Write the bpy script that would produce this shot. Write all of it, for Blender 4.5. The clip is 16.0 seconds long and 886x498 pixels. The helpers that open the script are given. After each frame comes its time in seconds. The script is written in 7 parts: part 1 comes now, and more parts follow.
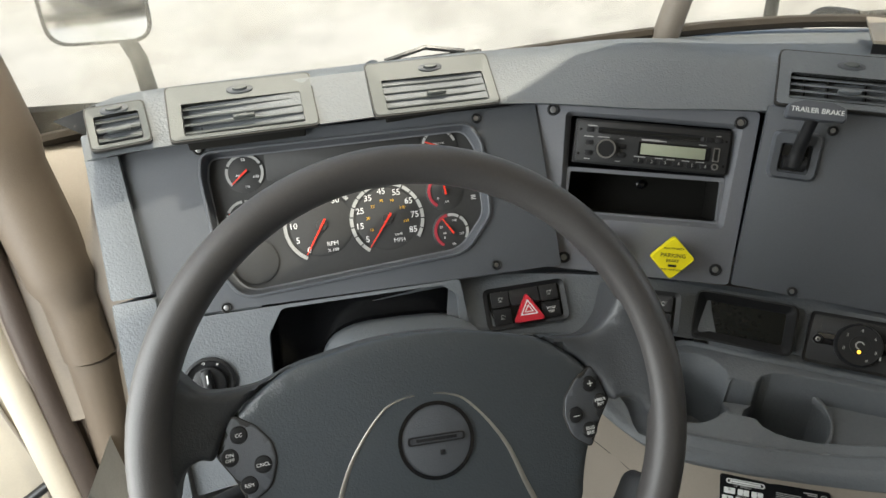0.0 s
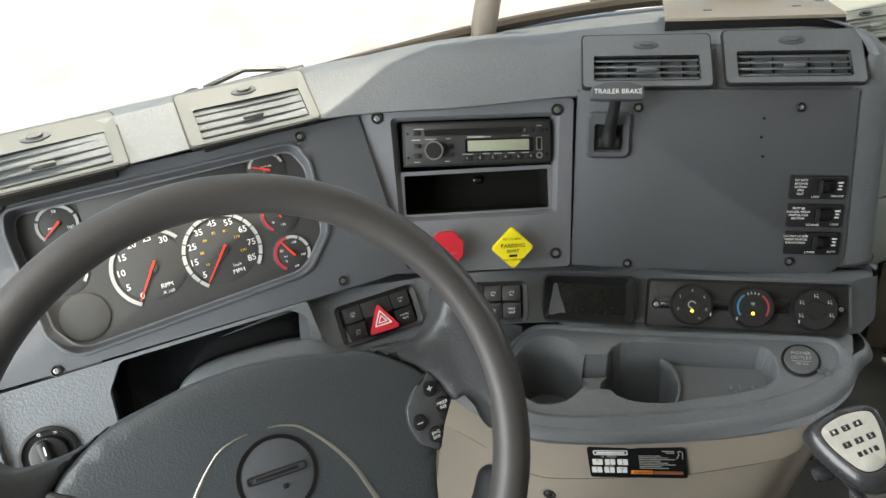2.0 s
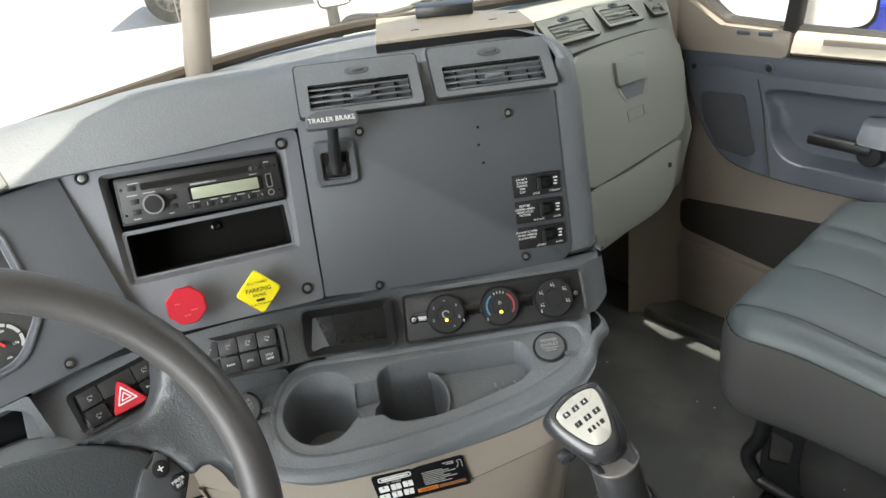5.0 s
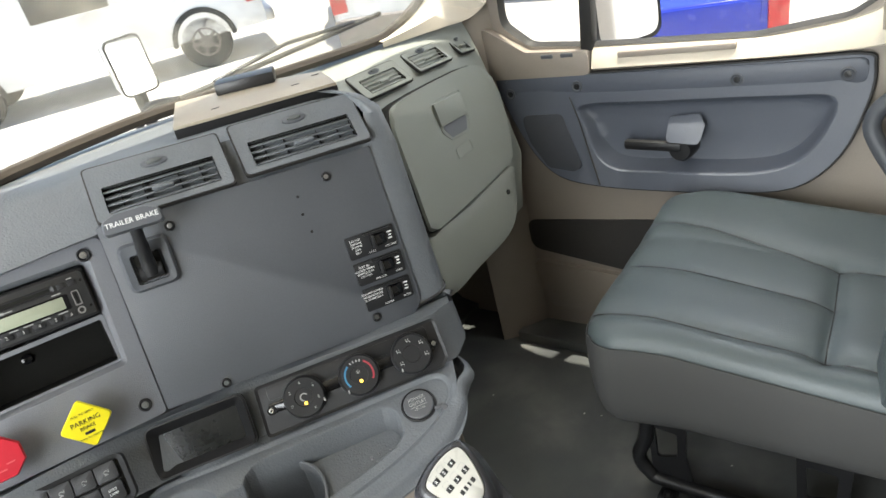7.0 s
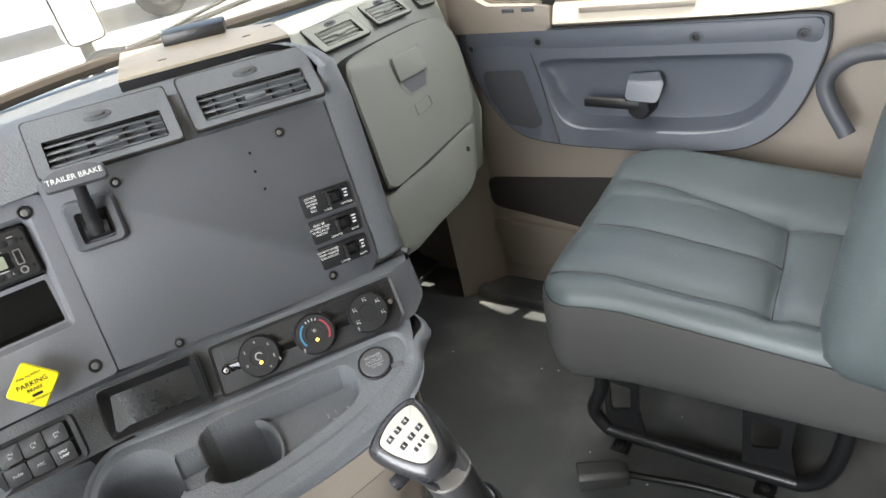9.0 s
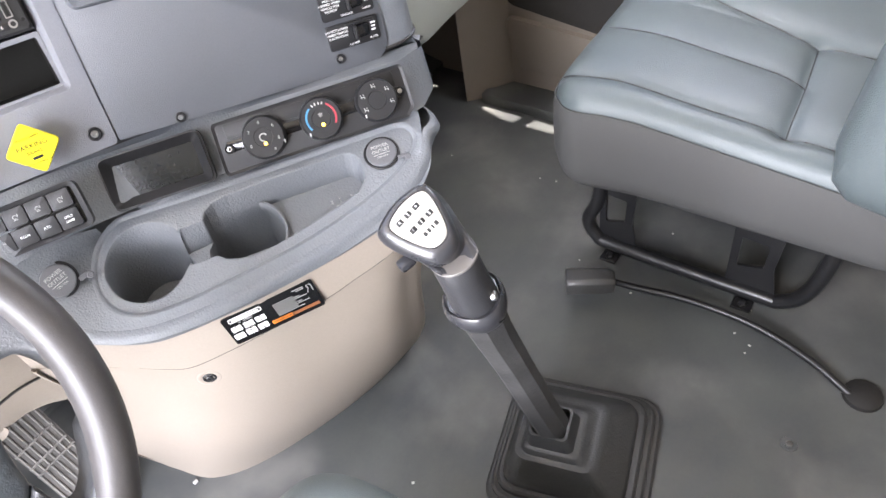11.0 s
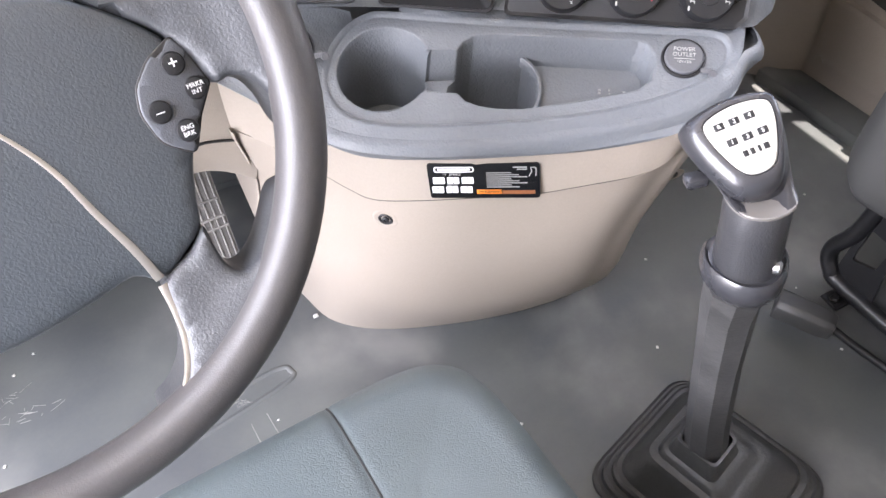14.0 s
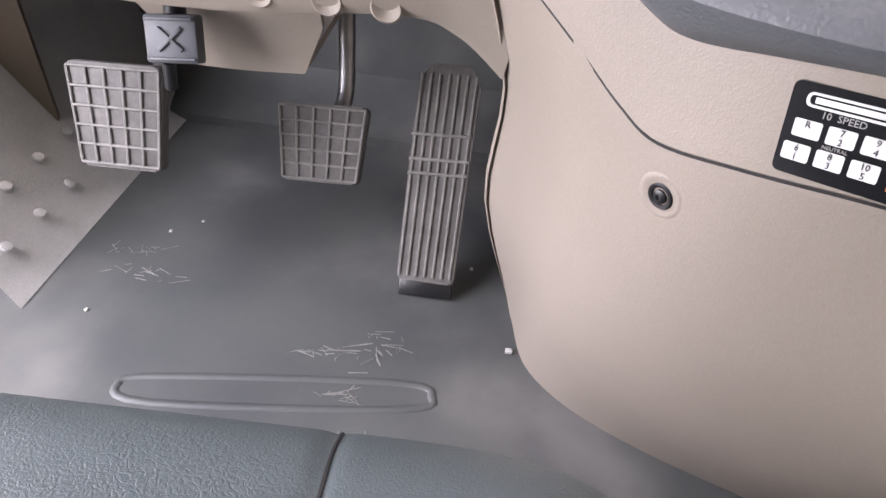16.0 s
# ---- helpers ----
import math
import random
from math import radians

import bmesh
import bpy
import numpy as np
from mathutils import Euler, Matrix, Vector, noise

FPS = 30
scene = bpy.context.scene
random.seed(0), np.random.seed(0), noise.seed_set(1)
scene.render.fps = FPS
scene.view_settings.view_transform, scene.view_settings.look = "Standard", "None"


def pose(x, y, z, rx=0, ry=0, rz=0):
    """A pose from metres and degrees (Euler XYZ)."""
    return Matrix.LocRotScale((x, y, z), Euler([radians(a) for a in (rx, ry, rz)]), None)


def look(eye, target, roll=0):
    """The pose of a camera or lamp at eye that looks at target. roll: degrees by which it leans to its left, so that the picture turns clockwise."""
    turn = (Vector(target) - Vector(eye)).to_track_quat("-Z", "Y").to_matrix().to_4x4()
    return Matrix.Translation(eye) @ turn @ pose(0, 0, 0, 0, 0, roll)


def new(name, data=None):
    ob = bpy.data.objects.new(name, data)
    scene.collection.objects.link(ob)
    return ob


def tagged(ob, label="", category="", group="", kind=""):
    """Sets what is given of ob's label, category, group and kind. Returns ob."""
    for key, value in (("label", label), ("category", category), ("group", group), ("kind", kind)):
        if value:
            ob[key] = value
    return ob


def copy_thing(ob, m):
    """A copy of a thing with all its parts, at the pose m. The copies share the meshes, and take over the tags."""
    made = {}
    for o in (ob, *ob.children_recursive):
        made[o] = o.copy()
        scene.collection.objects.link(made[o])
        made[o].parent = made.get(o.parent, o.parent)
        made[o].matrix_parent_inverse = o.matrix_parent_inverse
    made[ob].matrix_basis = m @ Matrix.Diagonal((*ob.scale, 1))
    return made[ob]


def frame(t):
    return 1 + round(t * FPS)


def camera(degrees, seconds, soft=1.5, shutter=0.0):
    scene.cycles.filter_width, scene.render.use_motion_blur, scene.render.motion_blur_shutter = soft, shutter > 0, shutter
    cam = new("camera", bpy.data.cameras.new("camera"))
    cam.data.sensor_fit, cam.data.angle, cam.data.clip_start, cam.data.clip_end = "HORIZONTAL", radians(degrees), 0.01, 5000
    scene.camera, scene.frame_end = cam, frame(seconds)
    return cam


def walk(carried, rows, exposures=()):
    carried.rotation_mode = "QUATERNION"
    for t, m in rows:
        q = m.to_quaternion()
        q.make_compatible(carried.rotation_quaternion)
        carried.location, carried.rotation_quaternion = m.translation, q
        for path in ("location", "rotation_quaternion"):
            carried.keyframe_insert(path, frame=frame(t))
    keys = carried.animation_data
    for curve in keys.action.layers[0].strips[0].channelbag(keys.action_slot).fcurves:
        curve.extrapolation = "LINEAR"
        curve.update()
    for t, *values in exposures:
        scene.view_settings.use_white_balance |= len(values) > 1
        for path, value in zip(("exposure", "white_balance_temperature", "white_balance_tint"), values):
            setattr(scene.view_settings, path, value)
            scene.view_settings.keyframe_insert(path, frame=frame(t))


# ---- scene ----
cam = camera(65.0, 16.0)
PATH = [
    (0, (0.171, -0.277, 1.061), (0.461, 1.477, 0.145), -1.5),
    (0.5, (0.194, -0.272, 1.06), (0.565, 1.463, 0.136), -2.7),
    (1, (0.212, -0.275, 1.063), (0.655, 1.446, 0.146), -3.8),
    (1.5, (0.228, -0.278, 1.065), (0.722, 1.425, 0.141), -4.9),
    (2, (0.241, -0.287, 1.063), (0.808, 1.396, 0.142), -5.7),
    (2.5, (0.259, -0.283, 1.061), (0.927, 1.362, 0.14), -6.4),
    (3, (0.282, -0.278, 1.06), (1.094, 1.292, 0.124), -6.2),
    (3.5, (0.3, -0.278, 1.061), (1.213, 1.234, 0.122), -6.4),
    (4, (0.314, -0.289, 1.055), (1.301, 1.176, 0.118), -6.8),
    (4.2, (0.315, -0.292, 1.057), (1.314, 1.164, 0.118), -6.8),
    (6.3, (0.357, -0.332, 1.053), (1.57, 1.002, 0.188), -12.1),
    (6.5, (0.364, -0.319, 1.046), (1.623, 0.973, 0.184), -12.7),
    (7, (0.38, -0.317, 1.051), (1.715, 0.898, 0.19), -14.5),
    (7.5, (0.385, -0.315, 1.055), (1.752, 0.856, 0.183), -15.0),
    (8, (0.387, -0.314, 1.054), (1.771, 0.83, 0.174), -14.7),
    (8.5, (0.389, -0.317, 1.051), (1.772, 0.817, 0.156), -14.4),
    (9, (0.389, -0.32, 1.048), (1.721, 0.796, 0.058), -13.4),
    (9.5, (0.394, -0.309, 1.033), (1.674, 0.768, -0.064), -12.7),
    (9.7, (0.393, -0.303, 1.027), (1.653, 0.751, -0.114), -12.1),
    (11.8, (0.369, -0.295, 1.024), (1.277, 0.681, -0.466), -9.6),
    (12, (0.369, -0.283, 1.015), (1.267, 0.701, -0.476), -7.7),
    (12.5, (0.361, -0.273, 1.005), (1.229, 0.71, -0.504), -5.6),
    (13, (0.339, -0.244, 0.986), (1.111, 0.835, -0.511), -1.6),
    (13.5, (0.339, -0.223, 0.957), (1.07, 0.882, -0.542), 0.3),
    (14, (0.34, -0.203, 0.913), (0.999, 0.945, -0.587), 1.7),
    (14.5, (0.359, -0.136, 0.802), (0.867, 1.039, -0.735), 5.7),
    (15, (0.406, -0.088, 0.711), (0.799, 1.252, -0.721), 14.6),
    (15.5, (0.439, -0.057, 0.61), (0.508, 1.359, -0.8), 8.6),
    (16, (0.472, -0.04, 0.575), (0.293, 1.457, -0.74), 4.1),
]
walk(cam, [(t, look(eye, target, roll)) for t, eye, target, roll in PATH], [(0, 0.78, 6750, 7), (1, 1.02, 6750, 7), (2, 1.2, 6750, 7), (6.5, 1.75, 6650, 8), (8.7, 1.75, 6650, 9), (9.5, 2.75, 6500, 15), (12, 2.95, 6450, 19), (13.5, 3.0, 6400, 20), (14.5, 2.6, 6350, 23), (15.5, 2.22, 6500, 25), (16, 2.2, 6550, 26)])

import collections
import mathutils.geometry
from mathutils.bvhtree import BVHTree

# ---- light
SUN = Vector((0.10, -0.15, 1.0)).normalized()
world = bpy.data.worlds.new("world")
scene.world = world
world.use_nodes = True
wn = world.node_tree.nodes
sky = wn.new("ShaderNodeTexSky")
sky.sky_type, sky.sun_disc = "NISHITA", False
sky.sun_elevation = math.asin(SUN.z)
sky.sun_rotation = math.atan2(SUN.x, SUN.y)
world.node_tree.links.new(sky.outputs[0], wn["Background"].inputs[0])
wn["Background"].inputs[1].default_value = 0.09
sun_data = bpy.data.lights.new("sun", "SUN")
sun_data.energy, sun_data.angle, sun_data.color = 2.7, radians(0.53), (1.0, 0.95, 0.82)
sun = new("sun", sun_data)
sun.matrix_world = look(tuple(SUN * 20), (0, 0, 0))
scene.view_settings.exposure = 1.3


def opening(name, place, w, h, power):
    """Daylight that comes in through an opening of the cab."""
    d = bpy.data.lights.new(name, "AREA")
    d.shape, d.size, d.size_y, d.energy, d.color = "RECTANGLE", w, h, power, (0.93, 0.97, 1.0)
    new(name, d).matrix_world = place


opening("daylight_door", look((-0.52, -0.02, 0.86), (0.5, 0.12, 0.66)), 0.82, 1.14, 14.2)
opening("daylight_windshield", look((0.62, 0.66, 1.40), (0.62, -0.25, 0.9)), 1.7, 0.22, 1.2)
opening("daylight_window", look((1.70, -0.06, 1.26), (1.15, 0.40, 0.72)), 0.42, 0.32, 1.1)


# ---- materials
def mat(name, color, rough=0.5, metal=0.0, grain=0.0, scale=400.0, vary=0.12, patch=6.0, spec=0.5, kind="noise", dirt=None, coat=0.0, mottle=0.35):
    """A surface with colour varied at two scales and a fine relief."""
    m = bpy.data.materials.new(name)
    m.use_nodes = True
    nt = m.node_tree
    n, link = nt.nodes, nt.links.new
    b = n["Principled BSDF"]
    b.inputs["Metallic"].default_value = metal
    b.inputs["Specular IOR Level"].default_value = spec
    b.inputs["Coat Weight"].default_value = coat
    tc = n.new("ShaderNodeTexCoord")
    geo = n.new("ShaderNodeNewGeometry")
    big = n.new("ShaderNodeTexNoise")
    big.inputs["Scale"].default_value, big.inputs["Detail"].default_value = patch, 6.0
    link(geo.outputs["Position"], big.inputs["Vector"])
    fine = n.new("ShaderNodeTexNoise")
    fine.inputs["Scale"].default_value, fine.inputs["Detail"].default_value = scale * 0.5, 3.0
    link(geo.outputs["Position"], fine.inputs["Vector"])
    mix = n.new("ShaderNodeMix")
    mix.data_type = "FLOAT"
    mix.inputs[0].default_value = mottle
    link(big.outputs["Fac"], mix.inputs[2])
    link(fine.outputs["Fac"], mix.inputs[3])
    ramp = n.new("ShaderNodeValToRGB")
    ramp.color_ramp.elements[0].position, ramp.color_ramp.elements[1].position = 0.3, 0.7
    dark = dirt or tuple(c * (1 - vary) for c in color)
    ramp.color_ramp.elements[0].color = (*dark, 1)
    ramp.color_ramp.elements[1].color = (*[min(1, c * (1 + vary * 0.6)) for c in color], 1)
    link(mix.outputs[0], ramp.inputs[0])
    link(ramp.outputs[0], b.inputs["Base Color"])
    rr = n.new("ShaderNodeMapRange")
    rr.inputs["To Min"].default_value, rr.inputs["To Max"].default_value = max(0.03, rough - 0.08), min(1, rough + 0.08)
    link(big.outputs["Fac"], rr.inputs["Value"])
    link(rr.outputs[0], b.inputs["Roughness"])
    if grain:
        bump = n.new("ShaderNodeBump")
        bump.inputs["Strength"].default_value, bump.inputs["Distance"].default_value = grain, 0.0012
        if kind == "leather":
            vo = n.new("ShaderNodeTexVoronoi")
            vo.feature = "SMOOTH_F1"
            vo.inputs["Scale"].default_value = scale
            wob = n.new("ShaderNodeTexNoise")
            wob.inputs["Scale"].default_value = scale * 0.4
            link(geo.outputs["Position"], wob.inputs["Vector"])
            add = n.new("ShaderNodeVectorMath")
            add.operation = "MULTIPLY_ADD"
            add.inputs[1].default_value = (0.004, 0.004, 0.004)
            link(wob.outputs["Color"], add.inputs[0])
            link(geo.outputs["Position"], add.inputs[2])
            link(add.outputs[0], vo.inputs["Vector"])
            link(vo.outputs["Distance"], bump.inputs["Height"])
        else:
            gr = n.new("ShaderNodeTexNoise")
            gr.inputs["Scale"].default_value, gr.inputs["Detail"].default_value = scale, 2.0
            link(geo.outputs["Position"], gr.inputs["Vector"])
            link(gr.outputs["Fac"], bump.inputs["Height"])
        link(bump.outputs[0], b.inputs["Normal"])
    return m


def glow(name, color, power):
    m = mat(name, color)
    b = m.node_tree.nodes["Principled BSDF"]
    b.inputs["Emission Color"].default_value = (*color, 1)
    b.inputs["Emission Strength"].default_value = power
    return m


def clear(name, tint=(1, 1, 1), rough=0.0):
    m = bpy.data.materials.new(name)
    m.use_nodes = True
    nt = m.node_tree
    b = nt.nodes["Principled BSDF"]
    b.inputs["Base Color"].default_value = (*tint, 1)
    b.inputs["Roughness"].default_value = rough
    b.inputs["Transmission Weight"].default_value = 1.0
    b.inputs["IOR"].default_value = 1.45
    return m


DASH = mat("dash_grey_plastic", (0.122, 0.132, 0.143), 0.52, grain=0.40, scale=420, kind="leather", vary=0.1)
PANEL = mat("charcoal_panel_plastic", (0.074, 0.079, 0.089), 0.48, grain=0.25, scale=900, vary=0.12)
FRAME_GREY = mat("mid_grey_plastic", (0.15, 0.155, 0.17), 0.5, grain=0.3, scale=800, vary=0.1)
SAGE = mat("grey_green_plastic", (0.25, 0.262, 0.235), 0.5, grain=0.25, scale=800, kind="leather", vary=0.08)
TAN = mat("tan_plastic", (0.285, 0.245, 0.205), 0.5, grain=0.25, scale=700, vary=0.1)
BLACK = mat("black_plastic", (0.013, 0.013, 0.014), 0.46, grain=0.15, scale=900, vary=0.2, spec=0.38)
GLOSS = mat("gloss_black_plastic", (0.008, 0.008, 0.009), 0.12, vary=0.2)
# Near-black for hollows, holes and undersides: their shade is put into the colour.
DARK = mat("cavity_shade_black", (0.014, 0.0135, 0.012), 0.85, grain=0.2, scale=700, spec=0.15)
CAP_GREY = mat("outlet_cap_plastic", (0.085, 0.088, 0.095), 0.5, grain=0.25, scale=800, vary=0.1)
WHEEL = mat("wheel_rubber", (0.058, 0.054, 0.053), 0.46, grain=0.1, scale=900, kind="leather", vary=0.15)
PAD = mat("wheel_pad_vinyl", (0.050, 0.058, 0.066), 0.36, grain=0.24, scale=620, kind="leather", vary=0.12, spec=0.6)
SPOKE = mat("wheel_spoke_vinyl", (0.040, 0.042, 0.045), 0.44, grain=0.2, scale=640, kind="leather", vary=0.12)
SILVER = mat("silver_trim", (0.15, 0.14, 0.13), 0.42, metal=0.3, vary=0.1)
STEEL = mat("steel", (0.45, 0.45, 0.45), 0.35, metal=1.0, vary=0.2, patch=40)
BLACK_STEEL = mat("black_painted_steel", (0.014, 0.014, 0.015), 0.35, grain=0.2, scale=300, vary=0.3)
SEAT = mat("seat_vinyl", (0.080, 0.098, 0.101), 0.41, grain=0.22, scale=900, kind="leather", vary=0.14)
# Seat vinyl again, darkened: the shade on the cushion's side is in its colour.
SEAT_SHADED = mat("shaded_seat_vinyl", (0.060, 0.060, 0.058), 0.68, grain=0.15, scale=900, kind="leather", vary=0.1, spec=0.3)
FLOOR = mat("rubber_floor", (0.092, 0.097, 0.091), 0.5, grain=0.06, scale=300, patch=5.0, dirt=(0.054, 0.058, 0.062), mottle=0.1)


def dusty(m, color, scale, lo, hi):
    """Lays pale streaky dust over a surface's own colour."""
    n, link = m.node_tree.nodes, m.node_tree.links.new
    b = n["Principled BSDF"]
    under = b.inputs["Base Color"].links[0].from_socket
    geo = n.new("ShaderNodeNewGeometry")
    no = n.new("ShaderNodeTexNoise")
    no.inputs["Scale"].default_value, no.inputs["Detail"].default_value, no.inputs["Distortion"].default_value = scale, 8.0, 0.15
    link(geo.outputs["Position"], no.inputs["Vector"])
    mr = n.new("ShaderNodeMapRange")
    mr.interpolation_type = "SMOOTHSTEP"
    mr.inputs["From Min"].default_value, mr.inputs["From Max"].default_value = lo, hi
    link(no.outputs["Fac"], mr.inputs["Value"])
    mx = n.new("ShaderNodeMix")
    mx.data_type = "RGBA"
    link(mr.outputs[0], mx.inputs[0])
    link(under, mx.inputs[6])
    mx.inputs[7].default_value = (*color, 1)
    link(mx.outputs[2], b.inputs["Base Color"])


def creased(m, scale, strength):
    """Adds the irregular creases of worn vinyl over a surface's own grain, here and there."""
    n, link = m.node_tree.nodes, m.node_tree.links.new
    b = n["Principled BSDF"]
    under = b.inputs["Normal"].links[0].from_socket
    geo = n.new("ShaderNodeNewGeometry")
    wob = n.new("ShaderNodeTexNoise")
    wob.inputs["Scale"].default_value = scale * 0.35
    link(geo.outputs["Position"], wob.inputs["Vector"])
    add = n.new("ShaderNodeVectorMath")
    add.operation = "MULTIPLY_ADD"
    add.inputs[1].default_value = (0.012, 0.012, 0.012)
    link(wob.outputs["Color"], add.inputs[0])
    link(geo.outputs["Position"], add.inputs[2])
    vo = n.new("ShaderNodeTexVoronoi")
    vo.feature = "DISTANCE_TO_EDGE"
    vo.inputs["Scale"].default_value = scale
    link(add.outputs[0], vo.inputs["Vector"])
    cut = n.new("ShaderNodeMapRange")
    cut.inputs["From Max"].default_value = 0.16
    link(vo.outputs["Distance"], cut.inputs["Value"])
    where = n.new("ShaderNodeTexNoise")
    where.inputs["Scale"].default_value, where.inputs["Detail"].default_value = 9.0, 3.0
    link(geo.outputs["Position"], where.inputs["Vector"])
    amount = n.new("ShaderNodeMapRange")
    amount.inputs["From Min"].default_value, amount.inputs["From Max"].default_value, amount.inputs["To Max"].default_value = 0.42, 0.62, strength
    link(where.outputs["Fac"], amount.inputs["Value"])
    bump = n.new("ShaderNodeBump")
    bump.inputs["Distance"].default_value = 0.0011
    link(amount.outputs[0], bump.inputs["Strength"])
    link(cut.outputs[0], bump.inputs["Height"])
    link(under, bump.inputs["Normal"])
    link(bump.outputs[0], b.inputs["Normal"])


creased(SEAT, 260, 0.28)
creased(SPOKE, 560, 0.10)
dusty(FLOOR, (0.180, 0.178, 0.168), 4.0, 0.47, 0.78)
DOOR_GREY = mat("door_grey_plastic", (0.078, 0.087, 0.108), 0.48, grain=0.2, scale=700, kind="leather", vary=0.1)
CREAM = mat("cream_liner", (0.55, 0.49, 0.40), 0.65, grain=0.3, scale=600, vary=0.08)
BROWN_TRIM = mat("brown_door_trim", (0.135, 0.104, 0.076), 0.55, grain=0.25, scale=700, vary=0.12)
WHITE = mat("white_print", (0.75, 0.75, 0.74), 0.5, vary=0.04)
GREY_PRINT = mat("grey_print", (0.36, 0.36, 0.35), 0.5, vary=0.06)
RED = mat("red_plastic", (0.50, 0.020, 0.035), 0.35, vary=0.1)
YELLOW = mat("yellow_plastic", (0.80, 0.68, 0.015), 0.35, vary=0.08)
SCALE = mat("gauge_scale_print", (0.36, 0.36, 0.35), 0.5, vary=0.05)
KICK_GREY = mat("worn_grey_plastic", (0.46, 0.455, 0.44), 0.5, grain=0.3, scale=500, vary=0.2, patch=12)
NEEDLE = mat("needle_red", (0.75, 0.04, 0.02), 0.4, vary=0.05)
HOT = mat("dull_red_print", (0.34, 0.03, 0.045), 0.5, vary=0.05)
AMBER = mat("amber_print", (0.75, 0.42, 0.03), 0.5, vary=0.05)
ORANGE = mat("orange_print", (0.75, 0.22, 0.02), 0.5, vary=0.05)
BLUE = mat("blue_print", (0.04, 0.20, 0.36), 0.5, vary=0.05)
LCD = mat("lcd_glass", (0.30, 0.32, 0.24), 0.2, vary=0.06)
DIAL = mat("dial_black", (0.032, 0.032, 0.032), 0.55, vary=0.15)
VENT_GREY = mat("pale_grey_plastic", (0.082, 0.088, 0.086), 0.5, grain=0.2, scale=700, vary=0.08)
SEAL = mat("rubber_seal", (0.015, 0.014, 0.013), 0.6, grain=0.3, scale=400)
GLASS = clear("glass")
# Windshield dust, laid on thicker so that it also paints the glare's haze.
DUST_HAZE = clear("dusty_hazy_glass")
dn, dl_ = DUST_HAZE.node_tree.nodes, DUST_HAZE.node_tree.links.new
dust, dmix, dnoise, dramp = dn.new("ShaderNodeBsdfDiffuse"), dn.new("ShaderNodeMixShader"), dn.new("ShaderNodeTexNoise"), dn.new("ShaderNodeMapRange")
dust.inputs[0].default_value = (0.62, 0.58, 0.48, 1)
dnoise.inputs["Scale"].default_value, dnoise.inputs["Detail"].default_value = 7.0, 8.0
dramp.inputs["From Min"].default_value, dramp.inputs["From Max"].default_value, dramp.inputs["To Max"].default_value = 0.38, 0.72, 0.32
dl_(dnoise.outputs["Fac"], dramp.inputs["Value"])
dl_(dramp.outputs[0], dmix.inputs[0])
dl_(dn["Principled BSDF"].outputs[0], dmix.inputs[1])
dl_(dust.outputs[0], dmix.inputs[2])
dl_(dmix.outputs[0], dn["Material Output"].inputs[0])
MIRROR = mat("mirror_silver", (0.9, 0.9, 0.9), 0.03, metal=1.0, vary=0.01)


# ---- building helpers
def thing(name, label, category, m=None, group="", kind=""):
    ob = new(name)
    ob.empty_display_size = 0.05
    if m is not None:
        ob.matrix_world = m
    return tagged(ob, label, category, group, kind)


def part(name, bm, material, parent=None, label="", m=None, smooth=True):
    me = bpy.data.meshes.new(name)
    bmesh.ops.recalc_face_normals(bm, faces=bm.faces)
    bm.to_mesh(me)
    bm.free()
    me.materials.append(material)
    ob = new(name, me)
    if smooth:
        me.shade_smooth()
        me.set_sharp_from_angle(angle=radians(38))
    if parent is not None:
        ob.parent = parent
    if m is not None:
        ob.matrix_local = m
    return tagged(ob, label)


def solo(name, bm, material, label, category, m=None, group="", kind="", smooth=True):
    return tagged(part(name, bm, material, None, label, m, smooth), "", category, group, kind)


def axes(o, u, n):
    """A pose with x along u, z along n (made square to u)."""
    u, n = Vector(u).normalized(), Vector(n)
    n = (n - n.dot(u) * u).normalized()
    v = n.cross(u)
    r = Matrix((u, v, n)).transposed().to_4x4()
    return Matrix.Translation(o) @ r


def bevel(bm, r, seg=2, angle=30):
    es = [e for e in bm.edges if len(e.link_faces) == 2 and e.calc_face_angle(0) > radians(angle)]
    if r > 0 and es:
        bmesh.ops.bevel(bm, geom=es, offset=r, segments=seg, profile=0.5, affect="EDGES", clamp_overlap=True)
    return bm


def box(w, d, h, r=0.002, c=(0, 0, 0), seg=2):
    bm = bmesh.new()
    bmesh.ops.create_cube(bm, size=1)
    bmesh.ops.scale(bm, vec=(w, d, h), verts=bm.verts)
    bmesh.ops.translate(bm, vec=c, verts=bm.verts)
    return bevel(bm, r, seg)


def rounded(pts, r, seg=5):
    """A polygon with its corners rounded. r: one radius, or one for each corner."""
    out, k = [], len(pts)
    rs = r if isinstance(r, (list, tuple)) else [r] * k
    for i in range(k):
        p = Vector(pts[i])
        a, b = (Vector(pts[i - 1]) - p), (Vector(pts[(i + 1) % k]) - p)
        if rs[i] <= 0:
            out.append(p)
            continue
        half = a.angle(b) / 2
        cut = min(rs[i] / math.tan(half), a.length * 0.48, b.length * 0.48)
        s, e = p + a.normalized() * cut, p + b.normalized() * cut
        for j in range(seg + 1):
            f = j / seg
            out.append((1 - f) ** 2 * s + 2 * f * (1 - f) * p + f * f * e)
    return [tuple(q) for q in out]


def rect(w, h, r=0.0, cx=0.0, cy=0.0, seg=5):
    return rounded([(cx - w / 2, cy - h / 2), (cx + w / 2, cy - h / 2), (cx + w / 2, cy + h / 2), (cx - w / 2, cy + h / 2)], r, seg)


